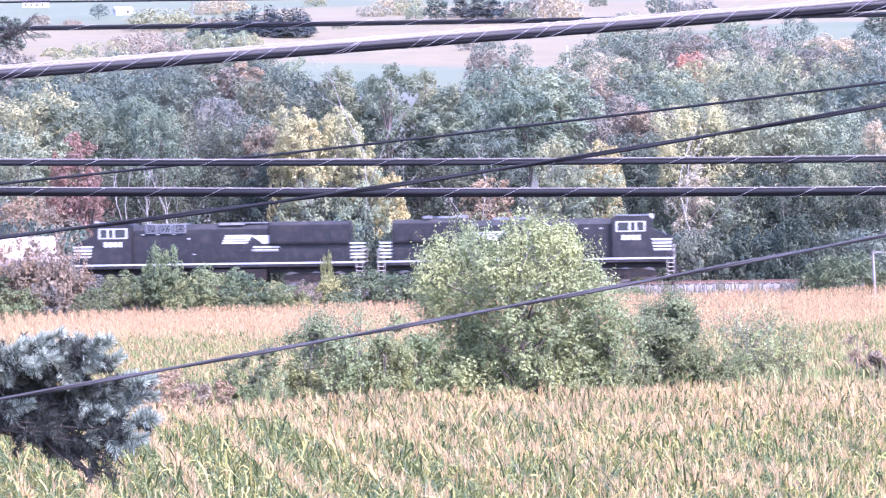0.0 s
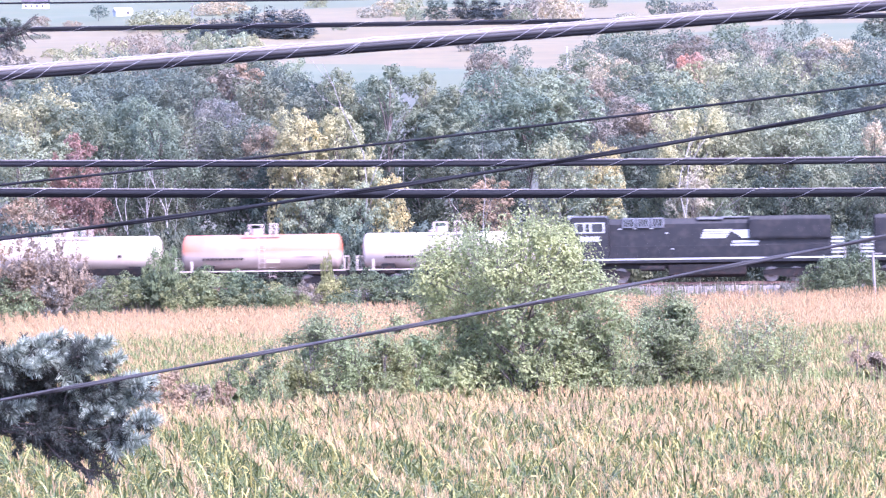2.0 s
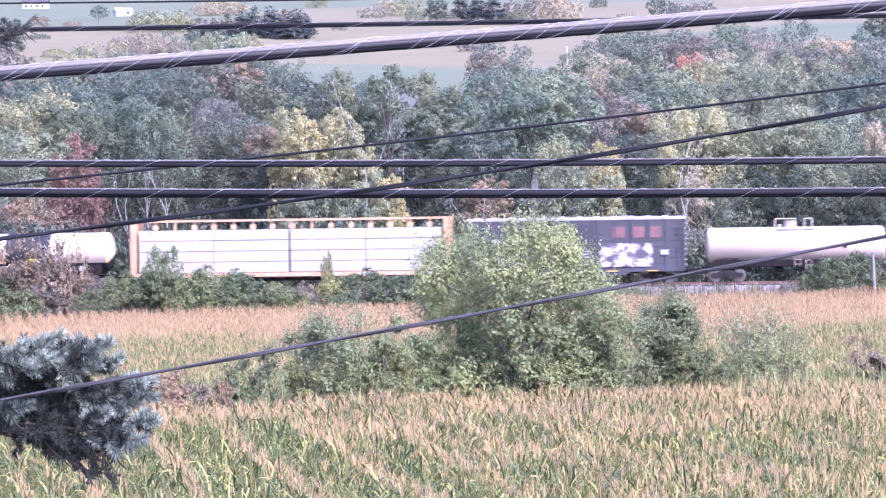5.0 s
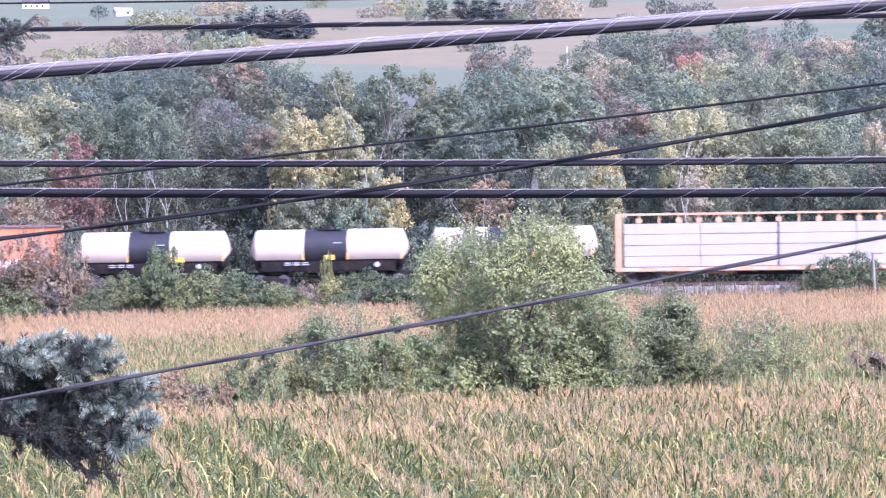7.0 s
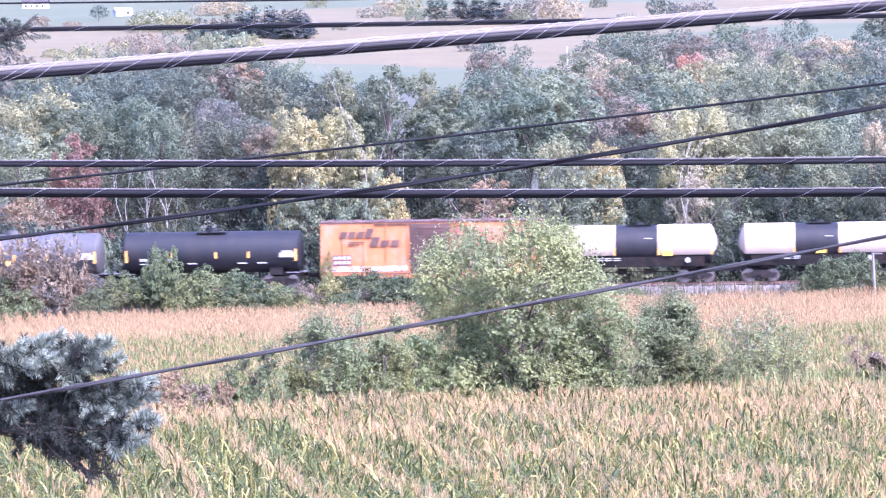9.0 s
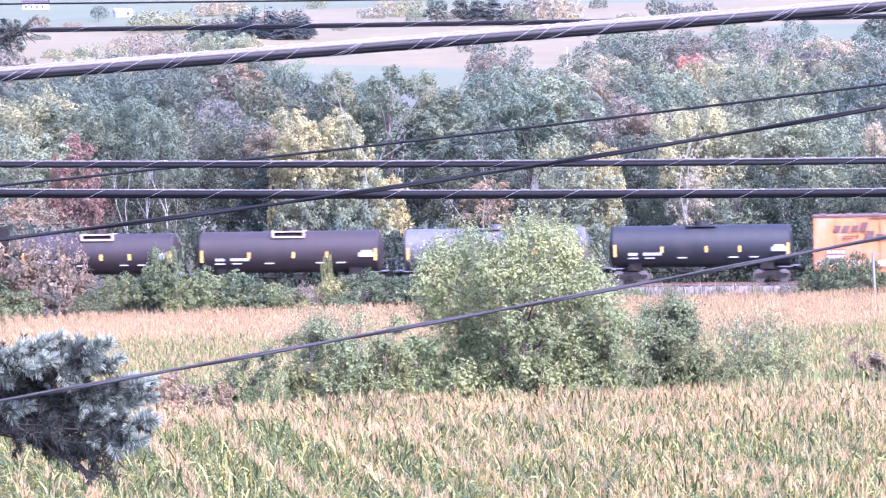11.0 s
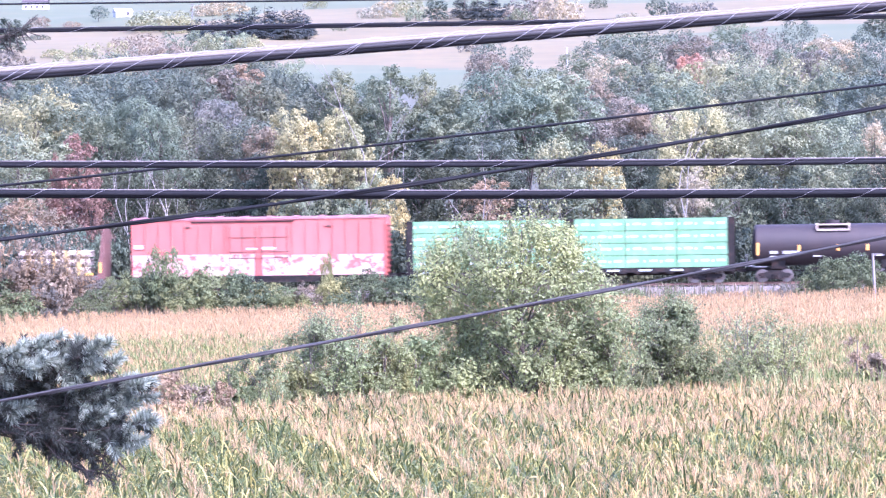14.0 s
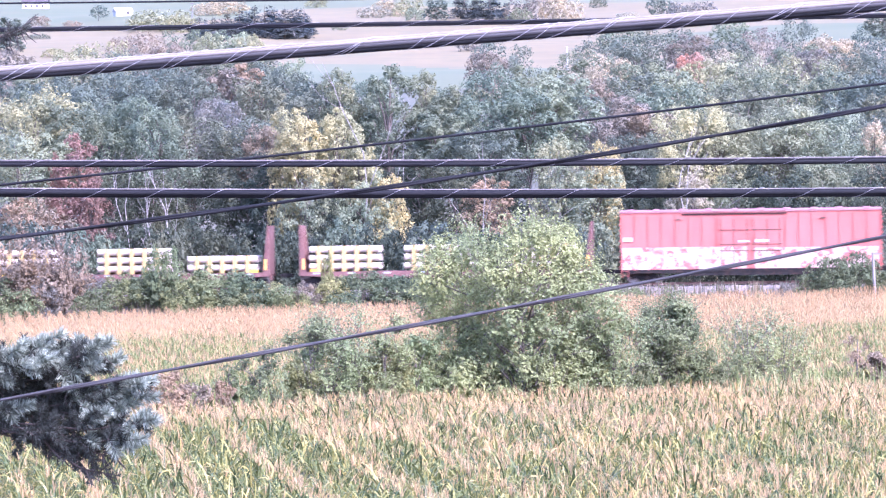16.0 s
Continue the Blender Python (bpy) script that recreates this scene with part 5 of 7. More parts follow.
def build(name, pieces, mat, parent, label="", smooth=False, bevel=0.0):
    """Joins pieces into one mesh under a thing or part; pieces that one could count stay single."""
    if name in SINGLE and len(pieces) > 1:
        for pc in pieces:
            ob = build(SINGLE[name], [pc], mat, parent, label, smooth, bevel)
        return ob
    v, f = [], []
    for pv, pf in pieces:
        b = len(v)
        v += pv
        f += [tuple(i + b for i in q) for q in pf]
    me = bpy.data.meshes.new(name)
    me.from_pydata(v, [], f)
    bm = bmesh.new()
    bm.from_mesh(me)
    bmesh.ops.recalc_face_normals(bm, faces=bm.faces)
    if bevel:
        bmesh.ops.bevel(bm, geom=[e for e in bm.edges if e.is_manifold and e.calc_face_angle(0) > 0.6], offset=bevel, segments=2, affect="EDGES")
    bm.to_mesh(me)
    bm.free()
    if smooth:
        me.polygons.foreach_set("use_smooth", [True] * len(me.polygons))
        me.set_sharp_from_angle(angle=radians(40))
    me.materials.append(mat)
    return part(name, me, parent, label)


def same(ob, parent, m, label=""):
    """Another part on the same mesh."""
    o = new(ob.name.split(".")[0], ob.data)
    o.parent = parent
    o.matrix_basis = m
    return tagged(o, label) if label else o


def bars(rng, x0, x1, z0, z1, count, y, gap=0.22):
    """A run of unreadable characters as upright bars on a car's side."""
    w = (x1 - x0) / count
    return [bx(x0 + i * w, x0 + (i + 1 - gap) * w, y - 0.004, y + 0.004, z0, z1) for i in range(count)]


# paints
def graffiti(name, base, inks, scale=1.3, cover=0.5):
    """Sprayed shapes over a car's paint."""
    m = surface(name, base, rough=0.6)
    nt = m.node_tree
    p = nt.nodes["Principled BSDF"]
    col = p.inputs["Base Color"].links[0].from_socket
    w = _noise(nt, scale, 2, (1, 1, 1.5))
    edges = [(cover - 0.07, (0, 0, 0)), (cover + 0.02, (1, 1, 1))]
    c = _mix(nt, _ramp(nt, w, edges), col, inks[0])
    w2 = _noise(nt, scale * 1.7, 2, (1.2, 1, 1))
    c = _mix(nt, _ramp(nt, w2, [(0.56, (0, 0, 0)), (0.575, (1, 1, 1)), (0.64, (1, 1, 1)), (0.655, (0, 0, 0))]), c, inks[1])
    nt.links.new(c, p.inputs["Base Color"])
    return m


RUST = (0.16, 0.075, 0.045)
BLACK_PAINT = surface("black_engine_paint", (0.008, 0.0075, 0.01), (0.013, 0.012, 0.015), rough=0.55, spec=0.35, scale=0.8, grime=(0.06, 0.05, 0.045))
WHITE_PAINT = surface("white_lettering", (0.404, 0.398, 0.404), (0.337, 0.331, 0.337), rough=0.5)
GREY_ROOF = surface("grey_roof_paint", (0.16, 0.16, 0.18), rough=0.5)
UNDER = surface("dusty_running_gear", (0.013, 0.012, 0.013), (0.022, 0.019, 0.019), rough=0.85, spec=0.2, grime=RUST, grime_amt=0.16)
STEEL = surface("worn_steel", (0.25, 0.23, 0.23), (0.14, 0.1, 0.085), rough=0.4, metal=0.8)
STEP_TAN = surface("dusty_white_steps", (0.324, 0.288, 0.259), rough=0.6)
DARK_GLASS = surface("dark_cab_glass", (0.02, 0.022, 0.026), rough=0.1, spec=0.8)
TANK_WHITE = surface("white_tank_paint", (0.45, 0.37, 0.325), (0.4, 0.32, 0.28), rough=0.5, scale=0.5, stretch=(1, 1, 0.3), grime=(0.3, 0.22, 0.185), grime_amt=0.4)
TANK_CLEAN = surface("clean_white_tank_paint", (0.44, 0.36, 0.29), (0.405, 0.325, 0.265), rough=0.45, scale=0.5, grime=(0.34, 0.25, 0.2), grime_amt=0.35)
TANK_BLACK = surface("black_tank_paint", (0.015, 0.0155, 0.02), (0.022, 0.022, 0.028), rough=0.55, spec=0.3, scale=0.5, stretch=(1, 1, 0.4), grime=(0.04, 0.031, 0.03))
TANK_PLUM = surface("brown_black_tank_paint", (0.027, 0.021, 0.023), (0.036, 0.027, 0.029), rough=0.55, spec=0.3, scale=0.5, stretch=(1, 1, 0.4), grime=(0.045, 0.03, 0.028))
TANK_GREY = surface("grey_tank_paint", (0.074, 0.07, 0.074), (0.096, 0.09, 0.093), rough=0.5, scale=0.5, grime=(0.05, 0.04, 0.04))
AMBER = surface("amber_reflective_tape", (0.75, 0.38, 0.09), rough=0.4)
YELLOW = surface("yellow_placard", (0.8, 0.52, 0.05), rough=0.5)
SLATE = surface("slate_blue_car_paint", (0.042, 0.041, 0.052), (0.056, 0.051, 0.062), rough=0.65, scale=0.7, stretch=(1, 1, 0.4), grime=(0.048, 0.03, 0.03))
SLATE_ROOF = surface("galvanised_roof", (0.36, 0.31, 0.33), (0.26, 0.21, 0.22), rough=0.5, scale=0.8)
PINK_RED = surface("faded_red_car_paint", (0.37, 0.088, 0.072), (0.395, 0.115, 0.097), rough=0.6, scale=0.5, stretch=(1, 1, 0.4), grime=(0.33, 0.075, 0.07))
ORANGE = surface("faded_orange_car_paint", (0.42, 0.16, 0.047), (0.38, 0.13, 0.05), rough=0.65, scale=0.7, stretch=(1, 1, 0.5), grime=(0.4, 0.25, 0.19), grime_amt=0.5)
RUSTY_ORANGE = surface("rust_streaked_orange_paint", (0.46, 0.2, 0.1), (0.4, 0.16, 0.09), rough=0.7, scale=0.75, stretch=(1, 1, 0.3), grime=(0.13, 0.06, 0.05), grime_amt=0.9)
RED_PATCH = surface("faded_rust_red_patch", (0.13, 0.06, 0.065), (0.2, 0.085, 0.08), rough=0.7, scale=2.0, grime=(0.07, 0.06, 0.08), grime_amt=0.8)
RUST_DOOR = surface("rusty_brown_door", (0.075, 0.04, 0.035), (0.11, 0.06, 0.05), rough=0.8, scale=0.8, grime=(0.16, 0.1, 0.085))
TAN_FRAME = surface("tan_orange_frame_paint", (0.446, 0.259, 0.137), (0.396, 0.230, 0.144), rough=0.6, grime=(0.216, 0.108, 0.072))
BROWN_FLAT = surface("oxide_brown_flatcar_paint", (0.11, 0.05, 0.048), (0.16, 0.075, 0.065), rough=0.75, grime=(0.2, 0.12, 0.1))
WRAP_WHITE = surface("white_lumber_wrap", (0.35, 0.305, 0.268), (0.32, 0.278, 0.248), rough=0.4, scale=0.7, stretch=(1, 1, 0.5))
WRAP_BLUE = surface("pale_blue_print_on_wrap", (0.34, 0.36, 0.44), rough=0.4)
WRAP_GREEN = surface("green_lumber_wrap", (0.11, 0.235, 0.115), (0.145, 0.27, 0.143), rough=0.4, scale=0.7, stretch=(1, 1, 0.6), grime=(0.24, 0.36, 0.26), grime_amt=0.4)
WRAP_MARK = surface("white_print_on_wrap", (0.432, 0.490, 0.475), rough=0.4)
PIPE_WHITE = surface("white_pipe", (0.45, 0.38, 0.33), (0.4, 0.335, 0.295), rough=0.45)
STAKE = surface("pale_yellow_timber_stake", (0.42, 0.29, 0.1), (0.37, 0.255, 0.1), rough=0.7)
SPRAY_SLATE = graffiti("white_spray_on_slate", (0.062, 0.058, 0.078), [(0.4, 0.33, 0.35), (0.1, 0.08, 0.1)], 0.9, 0.51)
SPRAY_RED = graffiti("white_spray_on_red", (0.38, 0.105, 0.088), [(0.41, 0.29, 0.255), (0.29, 0.085, 0.075)], 0.8, 0.4)
SPRAY_ORANGE = graffiti("pale_spray_on_orange", (0.48, 0.23, 0.12), [(0.5, 0.37, 0.33), (0.15, 0.09, 0.08)], 1.5, 0.47)



def worn_top(name, base, coral, z0):
    """White shell whose upper part was once red; the red has worn off in soft clouds."""
    m = surface(name, base, rough=0.5, scale=0.5, grime=(0.36, 0.27, 0.25))
    nt = m.node_tree
    p = nt.nodes["Principled BSDF"]
    col = p.inputs["Base Color"].links[0].from_socket
    tc = nt.nodes.new("ShaderNodeTexCoord")
    xyz = nt.nodes.new("ShaderNodeSeparateXYZ")
    nt.links.new(tc.outputs["Object"], xyz.inputs[0])
    high = _node(nt, "ShaderNodeMapRange")
    high.inputs[1].default_value, high.inputs[2].default_value = z0 - 0.1, z0 + 0.3
    nt.links.new(xyz.outputs[2], high.inputs[0])
    clouds = _ramp(nt, _noise(nt, 0.33, 3, (1, 1, 0.5)), [(0.36, (0.6,) * 3), (0.55, (1, 1, 1))])
    red = _mix(nt, 1.0, high.outputs[0], clouds, "MULTIPLY")
    nt.links.new(_mix(nt, red, col, coral), p.inputs["Base Color"])
    return m


TANK_CORAL = worn_top("white_tank_paint_with_worn_coral_top", (0.42, 0.33, 0.28), (0.42, 0.125, 0.06), 2.45)

# things that ride: object, place along the train (metres ahead of the zero mark)
RIDERS = []


def ride(ob, place, label, category, group):
    RIDERS.append((ob, place))
    return tagged(ob, label, category, group)


# ---------------- running gear ----------------
def wheel_pieces(r):
    return [rod((0, 0.72, r), (0, 0.85, r), r, 20), rod((0, 0.68, r), (0, 0.73, r), r + 0.03, 20), rod((0, 0.84, r), (0, 0.87, r), r * 0.72, 20)]


def make_truck(parent, x, axles=2, r=0.45):
    """A truck with shaped side frames, springs and wheelsets."""
    base = 0.88 if axles == 2 else 1.75
    pcs = []
    for s in (-1, 1):
        y0, y1 = (0.92, 1.08) if s > 0 else (-1.08, -0.92)
        if axles == 2:
            pcs.append(side([(-1.2, 0.42), (-1.2, 0.62), (-0.75, 0.66), (-0.45, 0.84), (0.45, 0.84), (0.75, 0.66), (1.2, 0.62), (1.2, 0.42), (0.8, 0.44), (0.42, 0.2), (-0.42, 0.2), (-0.8, 0.44)], y0, y1))
        else:
            pcs.append(side([(-2.4, 0.5), (-2.35, 0.8), (-1.2, 0.95), (1.2, 0.95), (2.35, 0.8), (2.4, 0.5), (1.1, 0.42), (0.6, 0.3), (-0.6, 0.3), (-1.1, 0.42)], y0, y1))
        for k in (-0.18, 0.0, 0.18):
            pcs.append(rod((k, s * 1.1, 0.28), (k, s * 1.1, 0.55), 0.07, 8))
        for k in ([-base, base] if axles == 2 else [-base, 0, base]):
            pcs.append(bx(k - 0.15, k + 0.15, min(y0, y1) - 0.03, max(y0, y1) + 0.03, r - 0.14, r + 0.16))
    pcs.append(bx(-0.2, 0.2, -1.0, 1.0, 0.45, 0.78))
    t = build("truck", pcs, UNDER, parent, "dusty dark cast steel truck")
    t.location = (x, 0, 0)
    wheel = axle = None
    for k in ([-base, base] if axles == 2 else [-base, 0, base]):
        if wheel is None:
            axle = build("axle", [rod((0, -1.0, r), (0, 1.0, r), 0.08, 8)], UNDER, t, smooth=True)
            axle.location = (k, 0, 0)
            wheel = build("wheel", wheel_pieces(r), STEEL, t, "worn steel wheel", smooth=True)
            wheel.matrix_basis = pose(k, 0, 0)
        else:
            same(axle, t, pose(k, 0, 0))
            same(wheel, t, pose(k, 0, 0), "worn steel wheel")
        same(wheel, t, pose(k, 0, 0, 0, 0, 180), "worn steel wheel")
    return t


TRUCK_OF = {}


def trucks(car, half, axles=2, r=0.45):
    if axles not in TRUCK_OF:
        TRUCK_OF[axles] = make_truck(car, half, axles, r)
    else:
        t0 = TRUCK_OF[axles]
        add_truck(t0, car, half)
    add_truck(TRUCK_OF[axles], car, -half)


def add_truck(src, car, x):
    t = same(src, car, pose(x, 0, 0), src["label"])
    for w in src.children:
        same(w, t, w.matrix_basis.copy(), w.get("label", ""))


def couplers(car, half, reach):
    for s in (-1, 1):
        build("coupler", [bx(min(s * half, s * reach), max(s * half, s * reach), -0.09, 0.09, 0.78, 0.98), bx(min(s * (reach - 0.3), s * reach), max(s * (reach - 0.3), s * reach), -0.17, 0.17, 0.72, 1.02)], UNDER, car, "dark steel knuckle coupler", bevel=0.02)


# ---------------- locomotives ----------------
def locomotive(front, back, facing, louvres):
    """A six-axle diesel engine: cab, nose, long hood, radiators, walkways, tank. facing: +1 runs nose first."""
    car = new("locomotive")
    H = (front - back) / 2
    e = H - 0.55
    build("underframe", [bx(-e, e, -1.5, 1.5, 1.45, 1.68), bx(-e, e, -0.6, 0.6, 1.0, 1.5)], BLACK_PAINT, car, "black engine platform")
    build("sill_stripe", [bx(-e, e, s * 1.52 - 0.012, s * 1.52 + 0.012, 1.66, 1.78) for s in (-1, 1)], WHITE_PAINT, car, "white sill stripe")
    hood = [(-1.05, 1.68), (-1.05, 4.25), (-0.8, 4.66), (0.8, 4.66), (1.05, 4.25), (1.05, 1.68)]
    build("long_hood", [ext(hood, -e + 1.0, 6.3)], BLACK_PAINT, car, "black ribbed engine hood", bevel=0.03)
    wide = [(-1.28, 3.1), (-1.32, 4.5), (-1.15, 4.76), (1.15, 4.76), (1.32, 4.5), (1.28, 3.1)]
    build("radiator_housing", [ext(wide, -e + 1.05, -e + 6.9)], BLACK_PAINT, car, "black overhanging radiator housing", bevel=0.03)
    grille = []
    for s in (-1, 1):
        for i in range(11):
            x = -e + 1.5 + i * 0.47
            grille.append(bx(x, x + 0.4, s * 1.32 - 0.02, s * 1.32 + 0.02, 3.25, 4.3))
    build("radiator_grille", grille, BLACK_PAINT, car, "dark radiator grille panels")
    doors = []
    for s in (-1, 1):
        for i in range(12):
            x = -e + 7.2 + i * 0.78
            if x < 5.4:
                doors.append(bx(x, x + 0.7, s * 1.06 - 0.015, s * 1.06 + 0.015, 1.85, 3.5))
                doors.append(bx(x + 0.05, x + 0.12, s * 1.09 - 0.015, s * 1.09 + 0.015, 2.5, 2.75))
    build("hood_doors", doors, BLACK_PAINT, car, "black engine room doors", bevel=0.01)
    if louvres:
        for i in range(3):
            x = 2.75 + i * 1.05
            for s in (-1, 1):
                f = build("intake_frame", [bx(x - 0.45, x + 0.45, s * 1.15 - 0.06, s * 1.15 + 0.06, 4.0, 4.72)], GREY_ROOF, car, "grey framed air intake", bevel=0.02)
                build("grille", [bx(x - 0.2 * k - 0.07, x - 0.2 * k + 0.07, s * 1.215 - 0.012, s * 1.215 + 0.012, 4.08, 4.64) for k in (-1.4, -0.45, 0.5, 1.4)], DARK_GLASS, f)
        build("roof_walk", [bx(-9.3, -0.2, -0.95, 0.95, 4.66, 4.74), bx(-2.0, -0.1, -1.06, 1.06, 4.55, 4.70)], GREY_ROOF, car, "pale grey roof edge")
    else:
        build("roof_fans", [bx(-7.5, -7.0, -1.3, 1.3, 4.8, 5.02), bx(-5.1, -4.4, -1.3, 1.3, 4.8, 5.05), rod((-6.0, 0, 4.8), (-6.0, 0, 4.98), 0.8, 20)], GREY_ROOF, car, "grey roof fan housings", bevel=0.03)
        build("exhaust_silencer", [bx(-2.4, 0.2, -0.6, 0.6, 4.6, 4.85)], GREY_ROOF, car, "grey exhaust housing", bevel=0.05)
    cab = [(6.3, 1.68), (6.3, 4.62), (6.5, 4.8), (9.0, 4.8), (9.25, 4.55), (9.15, 3.9), (10.55, 3.3), (10.7, 1.68)]
    build("cab", [side(cab, -1.52, 1.52)], BLACK_PAINT, car, "black crew cab with sloping nose", bevel=0.05)
    build("cab_roof", [bx(6.45, 9.1, -1.35, 1.35, 4.78, 4.9)], GREY_ROOF, car, "dusty grey cab roof", bevel=0.04)
    build("headlight", [bx(8.9, 9.3, -0.35, 0.35, 4.55, 4.95)], WHITE_PAINT, car, "white headlight box", bevel=0.04)
    for s in (-1, 1):
        y = s * 1.53
        fr = build("cab_window", [bx(6.6, 8.75, y - 0.02, y + 0.02, 3.66, 4.42)], WHITE_PAINT, car, "white framed cab windows")
        build("pane", [bx(6.72, 7.55, y - 0.03, y + 0.03, 3.74, 4.34)], DARK_GLASS, fr)
        build("pane", [bx(7.68, 8.0, y - 0.03, y + 0.03, 3.74, 4.34), bx(8.12, 8.64, y - 0.03, y + 0.03, 3.74, 4.34)], DARK_GLASS, fr)
        build("number_bars", bars(None, 7.0, 8.45, 3.05, 3.42, 4, y), WHITE_PAINT, car, "white number bars")
        st = [side([(10.62, z), (10.62, z + 0.14), (9.35 + (z - 2.2) * -0.25, z + 0.14), (9.42 + (z - 2.2) * -0.25, z)], y - 0.014, y + 0.014) for z in (2.28, 2.52, 2.76, 3.0)]
        build("nose_stripes", st, WHITE_PAINT, car, "white safety stripes")
        rs = [bx(-e + 0.1, -e + 0.95, s * 1.12 - 0.02, s * 1.12 + 0.02, z, z + 0.12) for z in (2.0, 2.26, 2.52, 2.78, 3.04)]
        build("rear_stripes", rs, WHITE_PAINT, car, "white safety stripes")
        # emblem: slanting bars and a leaping shape as plain forms, read from its own side
        c, q = (-1.75 if facing > 0 else -2.45), (1 if s < 0 else -1)
        em = []
        for i in range(4):
            z = 3.18 + i * 0.17
            em.append(side([(c + q * (-2.1 + i * 0.08), z), (c + q * (-2.1 + i * 0.08), z + 0.13), (c + q * (-0.15 + i * 0.12), z + 0.13), (c + q * (-0.3 + i * 0.1), z)], s * 1.09 - 0.012, s * 1.09 + 0.012))
        em.append(side([(c, 3.75), (c + q * 2.2, 3.8), (c + q * 2.25, 3.5), (c + q * 1.9, 3.2), (c + q * 0.9, 3.15), (c + q * 0.55, 3.45)], s * 1.09 - 0.012, s * 1.09 + 0.012))
        for x0, x1, z0, z1 in ((0.2, 2.15, 2.84, 2.98), (0.1, 2.05, 2.6, 2.75)):
            em.append(bx(min(c + q * x0, c + q * x1), max(c + q * x0, c + q * x1), s * 1.09 - 0.012, s * 1.09 + 0.012, z0, z1))
        build("emblem", em, WHITE_PAINT, car, "white slanting emblem bars")
        marks = [bx(x, x + 0.22, s * 1.09 - 0.01, s * 1.09 + 0.01, z, z + 0.07) for x, z in ((2.0, 3.55), (3.1, 3.9), (4.3, 3.9), (5.4, 3.9), (-4.9, 3.3), (-6.0, 3.25), (1.6, 2.4))]
        build("stencils", marks, WHITE_PAINT, car, "small white stencil marks")
        rail = [rod((-e + 0.1, s * 1.46, 2.65), (6.2, s * 1.46, 2.65), 0.02)]
        for i in range(13):
            x = -e + 0.1 + i * (6.2 + e) / 12.5
            rail.append(rod((x, s * 1.46, 1.68), (x, s * 1.46, 2.65), 0.018))
        build("handrail", rail, BLACK_PAINT, car, "black walkway handrail")
    for sx in (-1, 1):
        ends = []
        for s in (-1, 1):
            x = sx * (e - 0.25)
            ends += [bx(x - 0.24, x + 0.24, s * 1.3 - 0.22, s * 1.3 + 0.22, z, z + 0.05) for z in (0.45, 0.75, 1.05, 1.35)]
            ends += [bx(x + k - 0.02, x + k + 0.02, s * 1.5 - 0.02, s * 1.5 + 0.02, 0.42, 2.7) for k in (-0.24, 0.24)]
        ends += [bx(sx * e - 0.03, sx * e + 0.03, -1.4, 1.4, 2.62, 2.7)]
        build("end_steps", ends, STEP_TAN, car, "pale step wells and end rails")
        build("snow_plough", [side([(sx * (e - 0.1), 1.4), (sx * (e + 0.12), 1.4), (sx * (e + 0.3), 0.25), (sx * (e + 0.1), 0.2)], -1.4, 1.4)], UNDER, car, "dark pilot plate")
    build("fuel_tank", [ext([(-1.35, 0.55), (-1.45, 1.3), (1.45, 1.3), (1.35, 0.55), (0.9, 0.35), (-0.9, 0.35)], -3.6, 2.0), rod((2.3, -1.25, 1.05), (4.0, -1.25, 1.05), 0.22, 14), rod((2.3, 1.25, 1.05), (4.0, 1.25, 1.05), 0.22, 14)], UNDER, car, "dusty black fuel tank", bevel=0.03)
    trucks(car, 7.2, 3, 0.52)
    couplers(car, e, H)
    ride(car, (front + back) / 2, "black diesel locomotive with white stripes, " + ("nose leading" if facing > 0 else "running tail first"), "locomotive", "freight train")
    if facing < 0:
        car["turned"] = 1
    return car


# ---------------- tank cars ----------------
def head(x, r, s, deep=0.42):
    k = 1.5 if deep == 0.36 else 1.0        # the jacketed cars have nearly conical ends
    return [(x + s * r * deep * math.sin(radians(a)) ** k, r * math.cos(radians(a)) ** k) for a in (0, 20, 40, 55, 68, 78, 86)]


def shell(x0, x1, r, deep=0.42):
    return list(reversed([(x, max(q, 0.02)) for x, q in head(x0, r, -1, deep)])) + [(x, max(q, 0.02)) for x, q in head(x1, r, 1, deep)]


def ladder(x, y, z0, z1, w=0.45):
    return [rod((x - w / 2, y, z0), (x - w / 2, y, z1), 0.022), rod((x + w / 2, y, z0), (x + w / 2, y, z1), 0.022)] + [rod((x - w / 2, y, z), (x + w / 2, y, z), 0.016) for z in np.arange(z0 + 0.15, z1, 0.32)]


